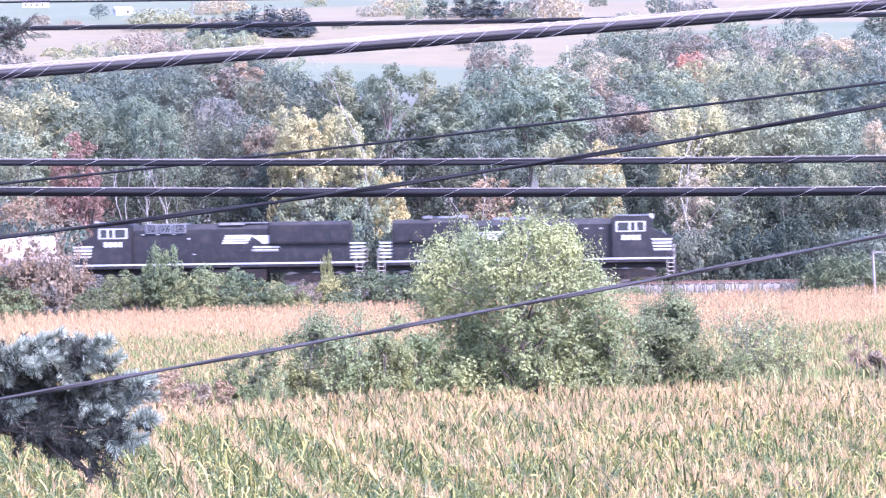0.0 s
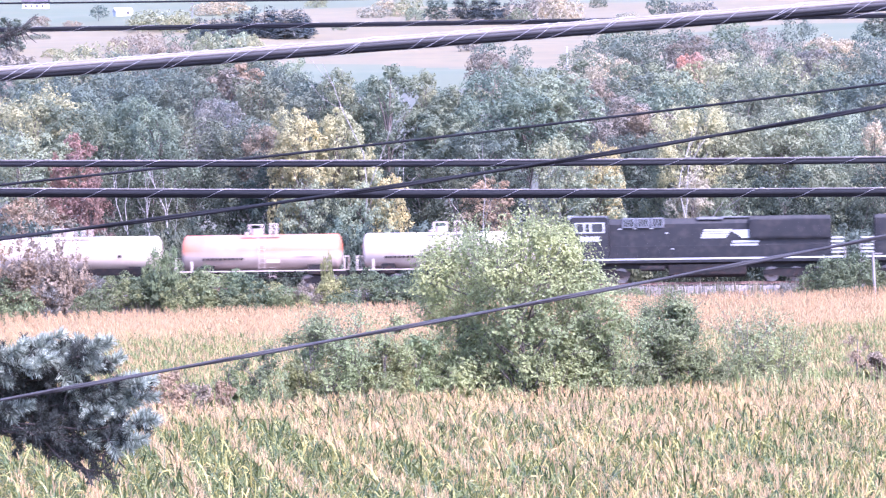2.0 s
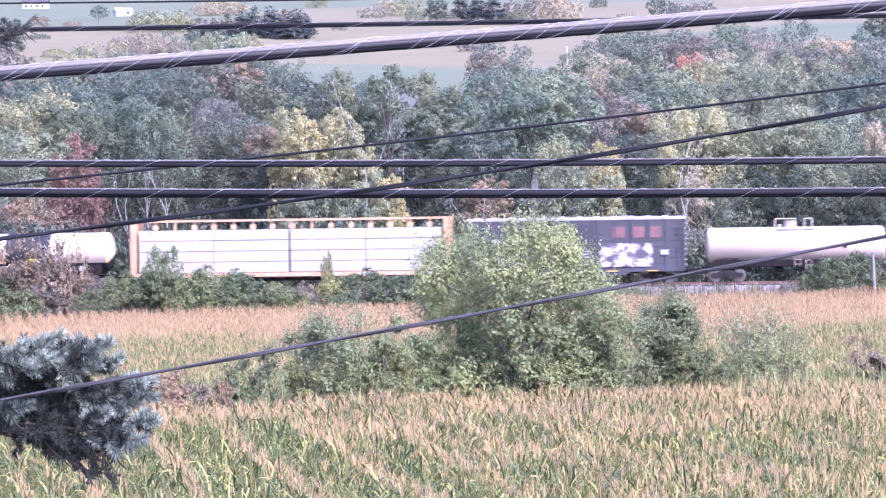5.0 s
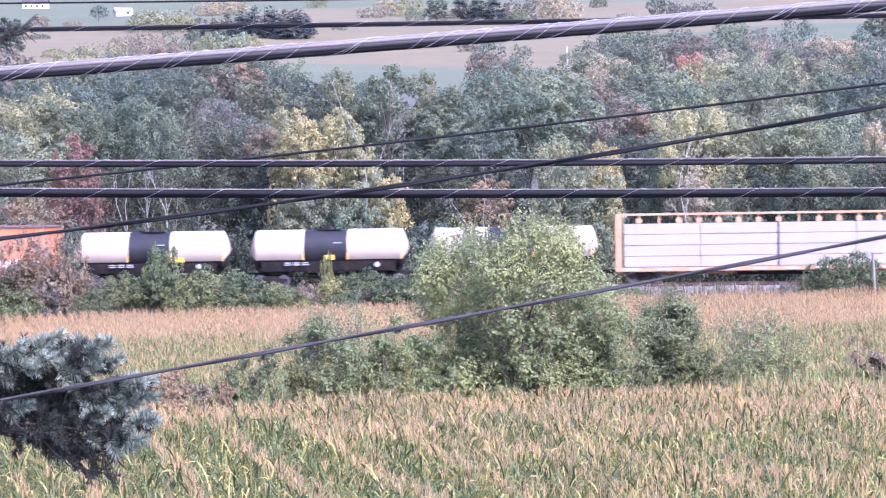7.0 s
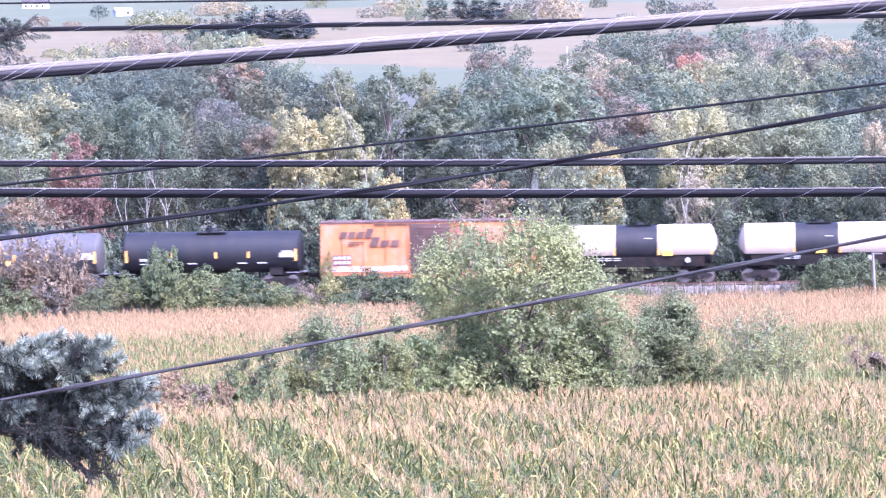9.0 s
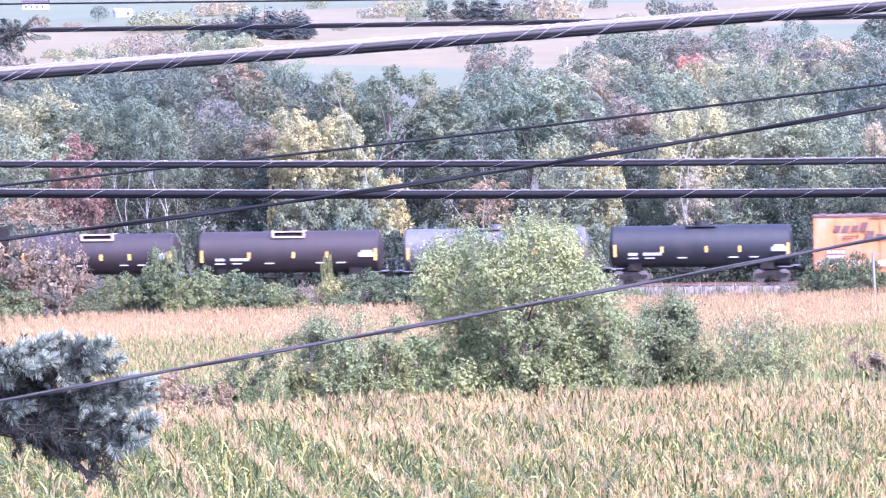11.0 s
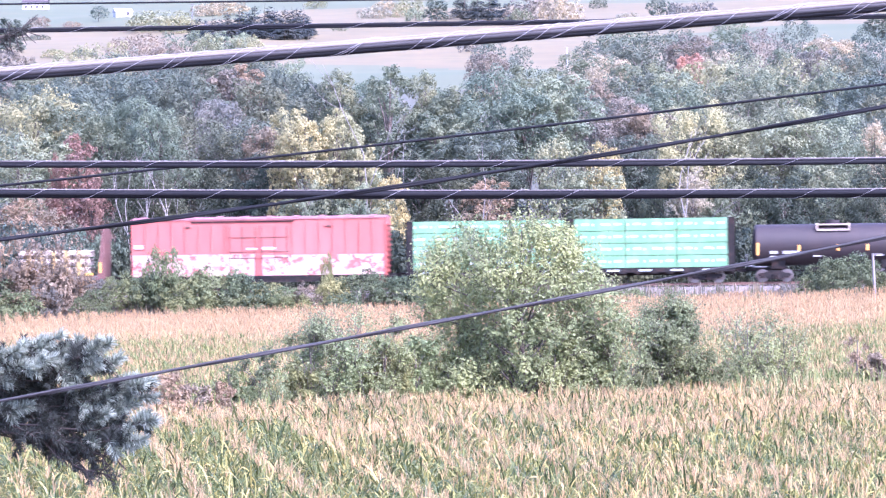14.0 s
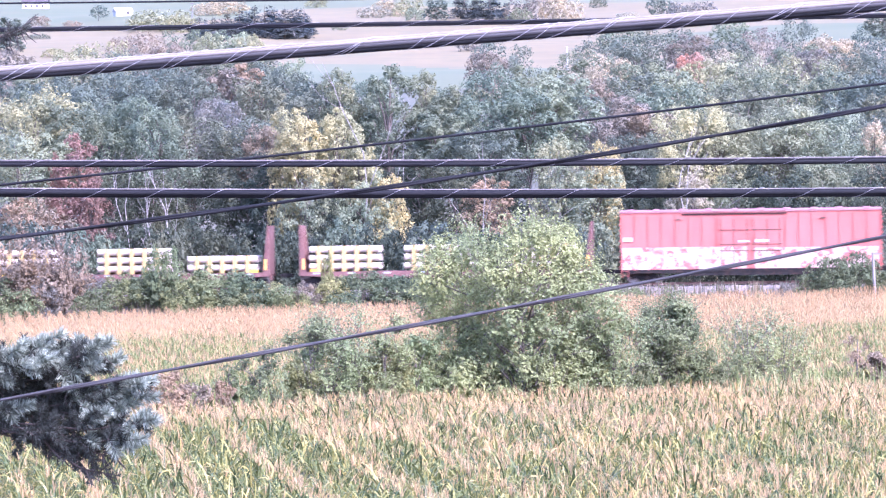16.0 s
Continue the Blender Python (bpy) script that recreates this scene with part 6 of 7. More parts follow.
def tank_car(front, back, r, zc, paint, label, style):
    car = new("tank_car")
    H = (front - back) / 2
    L = H - 0.75
    deep = {"banded": 0.36, "clean": 0.26, "white": 0.26, "red": 0.3}.get(style, 0.2)
    t = L - r * deep
    build("tank", [lathe(shell(-t, t, r, deep), 0, zc, 40)], paint, car, smooth=True)
    dark = style in ("banded", "black", "frame", "grey", "clean")
    under = UNDER if dark else TANK_WHITE
    build("sill", [bx(-H + 0.45, -t + 2.2, -0.35, 0.35, 0.8, 1.12), bx(t - 2.2, H - 0.45, -0.35, 0.35, 0.8, 1.12), bx(-t + 1.1, -t + 2.1, -1.0, 1.0, 0.95, zc - r * 0.72), bx(t - 2.1, t - 1.1, -1.0, 1.0, 0.95, zc - r * 0.72)], UNDER, car, "dark stub sills and saddles")
    if style == "banded":
        a, b = -0.30 * L, 0.24 * L
        for p, q in ((-1, a), (b, 1)):
            prof = [(x, y + 0.03) for x, y in shell(-t, t, r, deep) if (x < -t + 0.01 if p == -1 else x > t - 0.01)]
            prof = prof + [(a, r + 0.03)] if p == -1 else [(b, r + 0.03)] + prof
            build("jacket", [lathe(prof, 0, zc, 36, 58, 244)], TANK_CLEAN, car, "clean white insulation jacket", smooth=True)
        # black fill added where the tank's underside lies in shadow
        build("belly_pan", [ext([(-1.25, 1.15), (-1.42, 1.9), (1.42, 1.9), (1.25, 1.15)], -t + 0.4, t - 0.4)], UNDER, car, "black lower frame filling the shadowed underside", bevel=0.04)
        build("placard", [bx(0.3 * L, 0.3 * L + 0.75, -1.56, -1.52, 1.95, 2.3)] if label.endswith("placard") else [bx(-0.04 * L, 0.08 * L, -1.37, -1.28, 2.0, 2.35)], YELLOW, car, "yellow placard board")
        build("step_plate", [bx(0.07 * L, 0.17 * L, -1.42, -1.2, 3.2, 3.26)], WHITE_PAINT, car, "small white step plate")
        build("lamp_disc", [rod((0.62 * L, -1.5, 1.62), (0.62 * L, -1.42, 1.62), 0.19, 18)], WHITE_PAINT, car, "white round plate")
        build("tape", [bx(k * L - 0.06, k * L + 0.06, -1.53, -1.49, 2.0, 2.5) for k in (-0.31, 0.25, 0.93)], AMBER, car, "amber tape")
        build("stencils", [bx(-0.55 * L + i * 0.65, -0.55 * L + i * 0.65 + 0.5, -1.49, -1.46, z, z + 0.07) for i in range(3) for z in (1.62, 1.76)], WHITE_PAINT, car, "white stencil bars")
        build("top_fitting", [rod((0, 0, zc + r - 0.05), (0, 0, zc + r + 0.22), 0.35, 18), bx(-0.9, 0.9, -0.6, 0.6, zc + r - 0.02, zc + r + 0.04)], TANK_BLACK, car, "dark manway fitting", bevel=0.02)
    if style == "clean":
        build("belly_pan", [ext([(-1.05, 1.05), (-1.2, 1.55), (1.2, 1.55), (1.05, 1.05)], -t + 0.3, t - 0.3)], UNDER, car, "black lower frame filling the shadowed underside", bevel=0.04)
        build("plate", [bx(0.52 * L, 0.52 * L + 0.32, -r - 0.01, -r + 0.05, 2.35, 2.55)], UNDER, car, "small dark plate")
    if style in ("white", "red", "clean"):
        z = zc + r
        for x, w, tall in ((-0.45, 0.95, 0.75), (0.85, 0.4, 0.8)) if style != "clean" else ((-0.7, 1.5, 0.62), (0.95, 0.55, 0.62)):
            for y in (-0.55, 0.55):
                build("platform_rail", [bx(x - w / 2 - 0.035, x - w / 2 + 0.035, y - 0.035, y + 0.035, z - 0.25, z + tall), bx(x + w / 2 - 0.035, x + w / 2 + 0.035, y - 0.035, y + 0.035, z - 0.25, z + tall), bx(x - w / 2 - 0.035, x + w / 2 + 0.035, y - 0.035, y + 0.035, z + tall - 0.05, z + tall + 0.02)], TANK_WHITE, car, "white platform guard rail")
        build("valve_dome", [rod((-0.4, 0, z - 0.1), (-0.4, 0, z + 0.45), 0.4, 20), rod((-1.15, 0, z - 0.1), (-1.15, 0, z + 0.2), 0.14, 12)], TANK_WHITE, car, "white valve dome", bevel=0.03)
        build("walkway", [bx(-1.4, 1.4, -0.85, -0.5, z - 0.22, z - 0.17)], GREY_ROOF, car, "grey grated walkway")
        build("side_ladder", ladder(0.15, -r - 0.12, zc - r - 0.25, z - 0.15) + ladder(0.95, -r - 0.12, 0.7, 1.5, 0.4), TANK_WHITE, car, "white side ladder")
    if style in ("white", "red"):
        build("running_board", [bx(-H + 0.5, H - 0.5, s * 1.42 - 0.1, s * 1.42 + 0.1, 1.2, 1.27) for s in (-1, 1)], TANK_WHITE, car, "white side running board")
        pc = []
        for s in (-1, 1):
            for y in (-1.4, 1.4):
                pc += [bx(s * (L + 0.28) - 0.05, s * (L + 0.28) + 0.05, y - 0.05, y + 0.05, 1.2, 2.25), bx(s * (L - 0.9) - 0.07, s * (L - 0.9) + 0.07, y - 0.06, y + 0.06, 1.2, 2.0)]
            pc += [bx(s * (L + 0.28) - 0.04, s * (L + 0.28) + 0.04, -1.4, 1.4, 2.2, 2.28)]
        build("end_rail", pc, TANK_WHITE, car, "white end hand rails")
        build("number_bars", bars(None, -0.72 * L, -0.2 * L, 2.05, 2.22, 10, -r - 0.005), UNDER, car, "dark number bars")
        build("placard", [bx(0.08 * L, 0.24 * L, -r - 0.01, -r + 0.06, 1.82, 2.08)], YELLOW if style == "white" else TANK_CLEAN, car, "placard holder")
    if style == "red":
        build("patch_panel", [bx(0.45 * L, 0.68 * L, -r - 0.012, -r + 0.15, 2.3, 2.62)], TANK_CLEAN, car, "repainted white patch")
    if style in ("black", "frame", "grey"):
        y = -r - 0.008
        build("tape", [bx(-0.93 * L - 0.09, -0.93 * L + 0.09, y, y + 0.25, zc - 0.7, zc + 0.18), bx(0.94 * L - 0.09, 0.94 * L + 0.09, y, y + 0.25, zc - 0.7, zc + 0.18)] + [bx(k * L - 0.09, k * L + 0.09, y - 0.02, y + 0.1, zc - 0.45, zc) for k in (-0.42, 0.06, 0.42)], AMBER, car, "amber reflective strips")
        build("number_bars", bars(None, -0.78 * L, -0.68 * L, zc - 0.62, zc - 0.42, 3, y) + bars(None, -0.62 * L, -0.42 * L, zc - 0.62, zc - 0.42, 6, y, 0.12) + [bx(k * L, (k + 0.1) * L, y, y + 0.1, zc - 0.86, zc - 0.78) for k in (-0.78, -0.6, -0.25, 0.3, 0.52)], WHITE_PAINT, car, "white number and data bars")
        build("data_panel", [bx(0.76 * L, 0.92 * L, y - 0.01, y + 0.2, zc - 0.42, zc - 0.1), bx(0.79 * L, 0.9 * L, y - 0.01, y + 0.2, zc - 0.14, zc + 0.06)], WHITE_PAINT, car, "white data panels")
        if style == "grey":
            build("placard", [bx(-0.03 * L, 0.06 * L, y - 0.02, y + 0.3, zc - 0.8, zc - 0.45)], AMBER, car, "small orange placard")
        z = zc + r
        if style == "frame":
            build("platform_frame", [bx(-1.2, 1.2, s - 0.06, s + 0.06, z - 0.1, z + 0.0) for s in (-0.95, 0.95)] + [bx(k - 0.09, k + 0.09, -0.95, 0.95, z - 0.05, z + 0.05) for k in (-1.15, 1.15)] + [bx(-1.2, 1.2, -1.3, -1.2, z - 0.5, z - 0.38)] + [bx(k - 0.06, k + 0.06, -1.3, -0.9, z - 0.5, z - 0.02) for k in (-1.15, 1.15)], TANK_CLEAN, car, "white platform frame")
        build("manway", [rod((0, 0, z - 0.08), (0, 0, z + 0.28), 0.5, 20), bx(-1.1, 1.1, -0.95, 0.95, z - 0.14, z - 0.06)], paint, car, "domed manway and platform", bevel=0.02)
        build("end_steps", [bx(s * (L + 0.2) - 0.25, s * (L + 0.2) + 0.25, -1.4, 1.4, 1.15, 1.22) for s in (-1, 1)] + [rod((s * (L + 0.4), y, 1.1), (s * (L + 0.4), y, 2.1), 0.025) for s in (-1, 1) for y in (-1.4, 1.4)] + [bx(s * (L - 0.6) - 0.5, s * (L - 0.6) + 0.5, -1.48, -1.44, 1.08, 1.15) for s in (-1, 1)], GREY_ROOF, car, "grey end platforms")
    build("brake_gear", [rod((-1.6, -0.5, 0.85), (-0.9, -0.5, 0.85), 0.2, 12), bx(0.3, 1.0, -0.7, 0.3, 0.65, 1.0), rod((-t + 2, -0.4, 0.8), (t - 2, -0.4, 0.8), 0.035)], UNDER, car, "dark brake cylinder and rods")
    trucks(car, H - 2.35)
    couplers(car, H - 0.5, H)
    ride(car, (front + back) / 2, label.replace(" placard", " and placard"), "tank car", "freight train")
    return car


# ---------------- boxcars ----------------
def boxcar(front, back, top, bottom, paint, roof, spray, label, style):
    car = new("boxcar")
    H = (front - back) / 2
    L = H - (0.7 if style != "plain" else 0.95)
    w = 1.5
    build("body", [bx(-L, L, -w, w, bottom + 0.15, top - 0.2)], paint, car, bevel=0.03)
    build("roof", [ext([(-w - 0.05, top - 0.2), (-w - 0.05, top - 0.1), (0, top + 0.04), (w + 0.05, top - 0.1), (w + 0.05, top - 0.2)], -L - 0.03, L + 0.03)] + [ext([(-w - 0.07, top - 0.2), (-w - 0.06, top - 0.04), (0, top + 0.1), (w + 0.06, top - 0.04), (w + 0.07, top - 0.2)], x - 0.22, x + 0.22) for x in np.arange(-L + 0.7, L - 0.3, 1.25 if style == "ribbed" else 1.9)], roof, car, "pale ribbed metal roof")
    door = 1.48 if style != "plain" else 2.35
    ribs = []
    n = 5 if style == "ribbed" else 4 if style == "faded" else 7
    for s in (-1, 1):
        y = s * (w + (0.03 if style != "plain" else 0.008))
        half = 0.075 if style == "ribbed" else 0.03 if style == "faded" else 0.02
        for sx in (-1, 1):
            for i in range(n + 1):
                x = sx * (door + 0.15 + (L - door - 0.2) * i / n)
                ribs.append(bx(x - half, x + half, y - 0.06, y + 0.06, bottom + 0.2, top - 0.25))
    build("side_ribs", ribs, paint, car)
    if style == "ribbed":
        build("side_corrugations", [bx(sx * door if sx > 0 else -L, L if sx > 0 else -door, s * (w + 0.012) - 0.015, s * (w + 0.012) + 0.015, z, z + 0.1) for s in (-1, 1) for sx in (-1, 1) for z in np.arange(bottom + 0.6, top - 0.5, 0.42)], paint, car)
    build("side_sill", [bx(-L, L, s * (w + 0.01) - 0.04, s * (w + 0.01) + 0.04, bottom + 0.02, bottom + 0.26) for s in (-1, 1)] + [side([(-L * 0.55, bottom + 0.2), (-L * 0.45, bottom - 0.2), (L * 0.45, bottom - 0.2), (L * 0.55, bottom + 0.2)], s * w - 0.03, s * w + 0.03) for s in (-1, 1)], paint if style != "plain" else UNDER, car)
    for s in (-1, 1):
        y = s * (w + 0.05)
        dm = RUST_DOOR if style == "faded" else paint
        if style == "plain":
            for sx in (-1, 1):
                d = build("door", [bx(min(sx * 0.03, sx * door), max(sx * 0.03, sx * door), y - 0.03, y + 0.03, bottom + 0.3, top - 0.55)], dm, car, "double plug door", bevel=0.02)
                build("lock_bar", [bx(min(sx * 0.1, sx * 2.25), max(sx * 0.1, sx * 2.25), y + s * 0.045 - 0.02, y + s * 0.045 + 0.02, z, z + 0.05) for z in (bottom + 1.55, bottom + 2.0, bottom + 3.05)] + [rod((sx * k, y + s * 0.06, bottom + 0.4), (sx * k, y + s * 0.06, top - 0.7), 0.025) for k in (0.25, 1.2, 2.1)], RUST_DOOR, d, "dark lock rods")
        else:
            d = build("door", [bx(-door, door, y - 0.03, y + 0.03, bottom + 0.15, top - 0.35)], dm, car, "sliding door with horizontal ribs", bevel=0.02)
            build("door_rib", [bx(-door + 0.08, door - 0.08, y + s * 0.05 - 0.03, y + s * 0.05 + 0.03, z, z + 0.09) for z in np.arange(bottom + 0.4, top - 0.5, 0.2)], dm, d)
        build("door_rail", [bx(-door - 2.6, door + 0.3, y - 0.03, y + 0.05, top - 0.36, top - 0.28), bx(-door - 2.6, door + 0.3, y - 0.03, y + 0.05, bottom + 0.1, bottom + 0.17)], UNDER if style == "plain" else dm, car)
    for sx in (-1, 1):
        build("end_corrugations", [bx(min(sx * L, sx * (L + 0.1)), max(sx * L, sx * (L + 0.1)), -w + 0.08, w - 0.08, z, z + 0.16) for z in np.arange(bottom + 0.4, top - 0.4, 0.38)], SLATE_ROOF if style == "ribbed" else paint, car, bevel=0.04)
        build("corner_ladder", ladder(sx * (L - 0.32), -w - 0.09, bottom - 0.3, top - 0.7 if style == "ribbed" else bottom + 1.7, 0.42), paint, car)
        build("end_platform", [bx(min(sx * L, sx * (H - 0.35)), max(sx * L, sx * (H - 0.35)), -0.5, 0.5, bottom + 0.05, bottom + 0.3)], UNDER, car)
    y = -w - 0.1
    if style == "ribbed":
        build("reporting_bars", bars(None, -L + 0.85, -L + 1.5, 3.02, 3.3, 2, y) + bars(None, -L + 1.95, -L + 2.6, 3.02, 3.3, 2, y) + bars(None, -L + 0.85, -L + 1.6, 2.45, 2.7, 3, y) + bars(None, -L + 1.9, -L + 2.65, 2.45, 2.7, 3, y) + [bx(-2.05 + i * 0.85, -1.5 + i * 0.85, y - 0.01, y + 0.01, 3.1 - k * 0.28, 3.3 - k * 0.28) for i in range(2) for k in range(2)], WHITE_PAINT, car, "white lettering bars")
        build("spray_panel", [bx(1.75, 5.6, y - 0.003, y + 0.03, 1.2, 2.9)], SPRAY_SLATE, car, "white sprayed shapes")
        build("spray_panel", [bx(-6.0, -3.2, y - 0.003, y + 0.03, 0.85, 1.9)], SPRAY_SLATE, car, "white sprayed shapes")
        build("spray_panel", [bx(-1.4, 1.2, y - 0.003, y + 0.002, 1.2, 2.5)], SPRAY_SLATE, car, "white sprayed shapes")
        build("red_panel", [bx(x, x + 0.9, y + 0.045, y + 0.075, 3.3, 4.1) for x in (2.7, 4.1, 5.3)], RED_PATCH, car, "rust red patches")
        build("plate", [bx(6.2, 6.75, y - 0.01, y + 0.03, 2.05, 2.4)], WHITE_PAINT, car, "white routing plate")
        build("tape", [bx(x, x + 0.75, y - 0.005, y + 0.03, bottom + 0.05, bottom + 0.13) for x in (-6.4, 2.3, 5.2)], AMBER, car, "amber tape")
    elif style == "faded":
        x = -L + 0.9
        def slant(a0, a1, z0, z1):
            return side([(a0, z0), (a1, z0), (a1 + 0.3 * (z1 - z0), z1), (a0 + 0.3 * (z1 - z0), z1)], y - 0.004, y + 0.03)
        letter = [slant(x + 0.5 + i * 0.62, x + 0.98 + i * 0.62, 3.55, z1) for i, z1 in enumerate((4.0, 4.0, 4.0, 4.22))]
        letter += [slant(x + 2.7 + i * 0.76, x + 3.3 + i * 0.76, 2.9, z1) for i, z1 in enumerate((3.6, 3.36, 3.36))] + [slant(x + 1.2, x + 2.3, 3.2, 3.27), slant(x + 1.1, x + 1.9, 3.02, 3.09)]
        build("lettering_bars", letter, RUST_DOOR, car, "dark worn lettering as bars")
        build("number_panel", [bx(x, x + 1.35, y - 0.002, y + 0.03, 1.55, 2.3)], BROWN_FLAT, car, "dark number panel")
        build("number_bars", [bx(x + 0.08 + i * 0.33, x + 0.3 + i * 0.33, y - 0.008, y + 0.03, z, z + 0.22) for i in range(4) for z in (1.65, 2.0)], WHITE_PAINT, car, "white number bars")
        build("spray_panel", [bx(1.7, L - 2.6, y - 0.003, y + 0.03, bottom + 0.3, 2.35)], SPRAY_ORANGE, car, "rusty sprayed and faded panel")
        build("worn_panel", [bx(1.62, L - 0.1, y - 0.001, y + 0.028, 2.36, top - 0.5)], RUSTY_ORANGE, car, "orange panel with brown rust streaks")
        build("spray_panel", [bx(-L + 0.2, -1.7, y - 0.001, y + 0.03, bottom + 0.3, 1.5)], SPRAY_ORANGE, car, "rusty sprayed and faded panel")
    else:
        build("spray_panel", [bx(-L + 0.1, -0.3, y + 0.015, y + 0.05, bottom + 0.28, 2.55)], SPRAY_RED, car, "white sprayed shapes along the sill")
        build("spray_panel", [bx(0.3, L - 0.2, y + 0.015, y + 0.05, bottom + 0.28, 2.45)], SPRAY_RED, car, "white sprayed shapes along the sill")
        build("stencils", [bx(-0.9, -0.1, y - 0.02, y, 2.85, 3.0), bx(0.3, 1.3, y - 0.02, y, 2.85, 3.05), bx(-L + 0.2, -L + 0.9, y + 0.02, y + 0.04, 3.0, 3.3)], WHITE_PAINT, car, "white stencil bars")
        build("hood_vent", [side([(x - 0.35, top - 0.75), (x, top - 0.62), (x + 0.35, top - 0.75)], y + 0.03, y + 0.1) for x in (-L + 4.2, L - 4.2)], RUST_DOOR, car, "small dark vent hoods")
    build("floor_frame", [bx(-H + 0.5, H - 0.5, -0.3, 0.3, 0.7, bottom + 0.2), bx(-3, 3, -1.0, 1.0, 0.75, bottom + 0.16)], UNDER, car)
    trucks(car, H - 2.7)
    couplers(car, H - 0.5, H)
    ride(car, (front + back) / 2, label, "boxcar", "freight train")
    return car


# ---------------- lumber cars ----------------
def centerbeam(front, back, frame_paint, label, tall):
    """A flat car with end bulkheads and one tall truss along its middle."""
    car = new("lumber_car")
    H = (front - back) / 2
    L = H - 0.55
    build("deck", [bx(-L, L, -1.45, 1.45, 0.95, 1.12), bx(-L, L, -0.4, 0.4, 0.6, 1.0)] + [bx(-L, L, s * 1.42 - 0.05, s * 1.42 + 0.05, 0.82, 1.1) for s in (-1, 1)], frame_paint, car, "deck with deep side sills")
    build("deck_tape", [bx(x, x + 0.9, -1.49, -1.47, 0.9, 1.04) for x in np.arange(-L + 0.8, L - 1, 2.3)], WRAP_MARK, car, "pale reflective strips")
    build("winch_gear", [bx(x, x + 0.5, -1.46, -1.2, 0.72, 0.86) for x in np.arange(-L + 0.5, L - 1, 1.15)], UNDER, car, "dark strap winches")
    for s in (-1, 1):
        build("bulkhead", [bx(min(s * L, s * (L - 0.45)), max(s * L, s * (L - 0.45)), -1.48, 1.48, 1.12, tall)] + [bx(s * L - 0.03 + s * 0.03, s * L + 0.03 + s * 0.03, y - 0.07, y + 0.07, 1.1, tall) for y in (-1.3, -0.5, 0.5, 1.3)], frame_paint, car, "end bulkhead", bevel=0.02)
    build("top_chord", [bx(-L, L, -0.42, 0.42, tall - 0.16, tall)], frame_paint, car, "top chord of the centre truss")
    posts = []
    for x in np.arange(-L + 1.7, L - 1, 1.45):
        posts += [bx(x - 0.07, x + 0.07, -0.3, 0.3, 1.1, tall - 0.1)]
        if random.Random(round(x * 10)).random() < 0.6:
            posts.append(bx(x - 0.2, x + 0.2, -0.36, -0.3, tall - 0.72, tall - 0.38))
    build("truss_posts", posts, frame_paint, car, "truss posts with gusset plates")
    build("brake_gear", [bx(-3, 3, -0.6, 0.6, 0.5, 0.9)], UNDER, car)
    trucks(car, H - 2.6)
    couplers(car, H - 0.5, H)
    ride(car, (front + back) / 2, label, "lumber car", "freight train")
    return car, L


def lumber_stack(place, x0, x1, z0, tiers, pitch, wrap, mark, style, label):
    """Wrapped lumber packs, stacked; each pack is a part."""
    st = new("lumber_stack")
    rng = random.Random(round(place * 10))
    n = max(1, round((x1 - x0) / 3.65)) if style == "green" else 2
    w = (x1 - x0) / n
    for k in range(tiers):
        for i in range(n):
            a, b = x0 + i * w + 0.015, x0 + (i + 1) * w - 0.015
            z = z0 + k * pitch
            sag = rng.uniform(-0.02, 0.02)
            pk = build("lumber_pack", [bx(a, b, -1.42 + sag, -0.34, z + 0.02, z + pitch)], wrap, st, bevel=0.03)
            build("bearer", [bx(a + q, a + q + 0.09, -1.3, -0.34, z, z + 0.02) for q in (0.5, w / 2, w - 0.6)], RUST_DOOR, pk)
            y = -1.425 + sag
            if style == "green":
                pr = [bx(a + q, a + q + 0.55, y - 0.004, y + 0.01, z + pitch * 0.48, z + pitch * 0.48 + 0.17) for q in (0.35 + 0.2 * (k % 2), 1.75 + 0.2 * (k % 2), 2.9) if a + q + 0.5 < b]
                pr += [bx(a + q, a + q + 0.14, y - 0.003, y + 0.01, z + pitch * 0.5 - 0.06, z + pitch * 0.5 + 0.12) for q in (0.1, 1.3, 2.5)]
            else:
                pr = [bx(a, b, y - 0.003, y + 0.01, z + pitch * h, z + pitch * h + 0.035) for h in ((0.62, 0.74, 0.86) if k % 2 == 1 else (0.3,))]
            build("wrap_print", pr, mark, pk)
    ride(st, place, label, "lumber stack", "lumber loads")
    return st


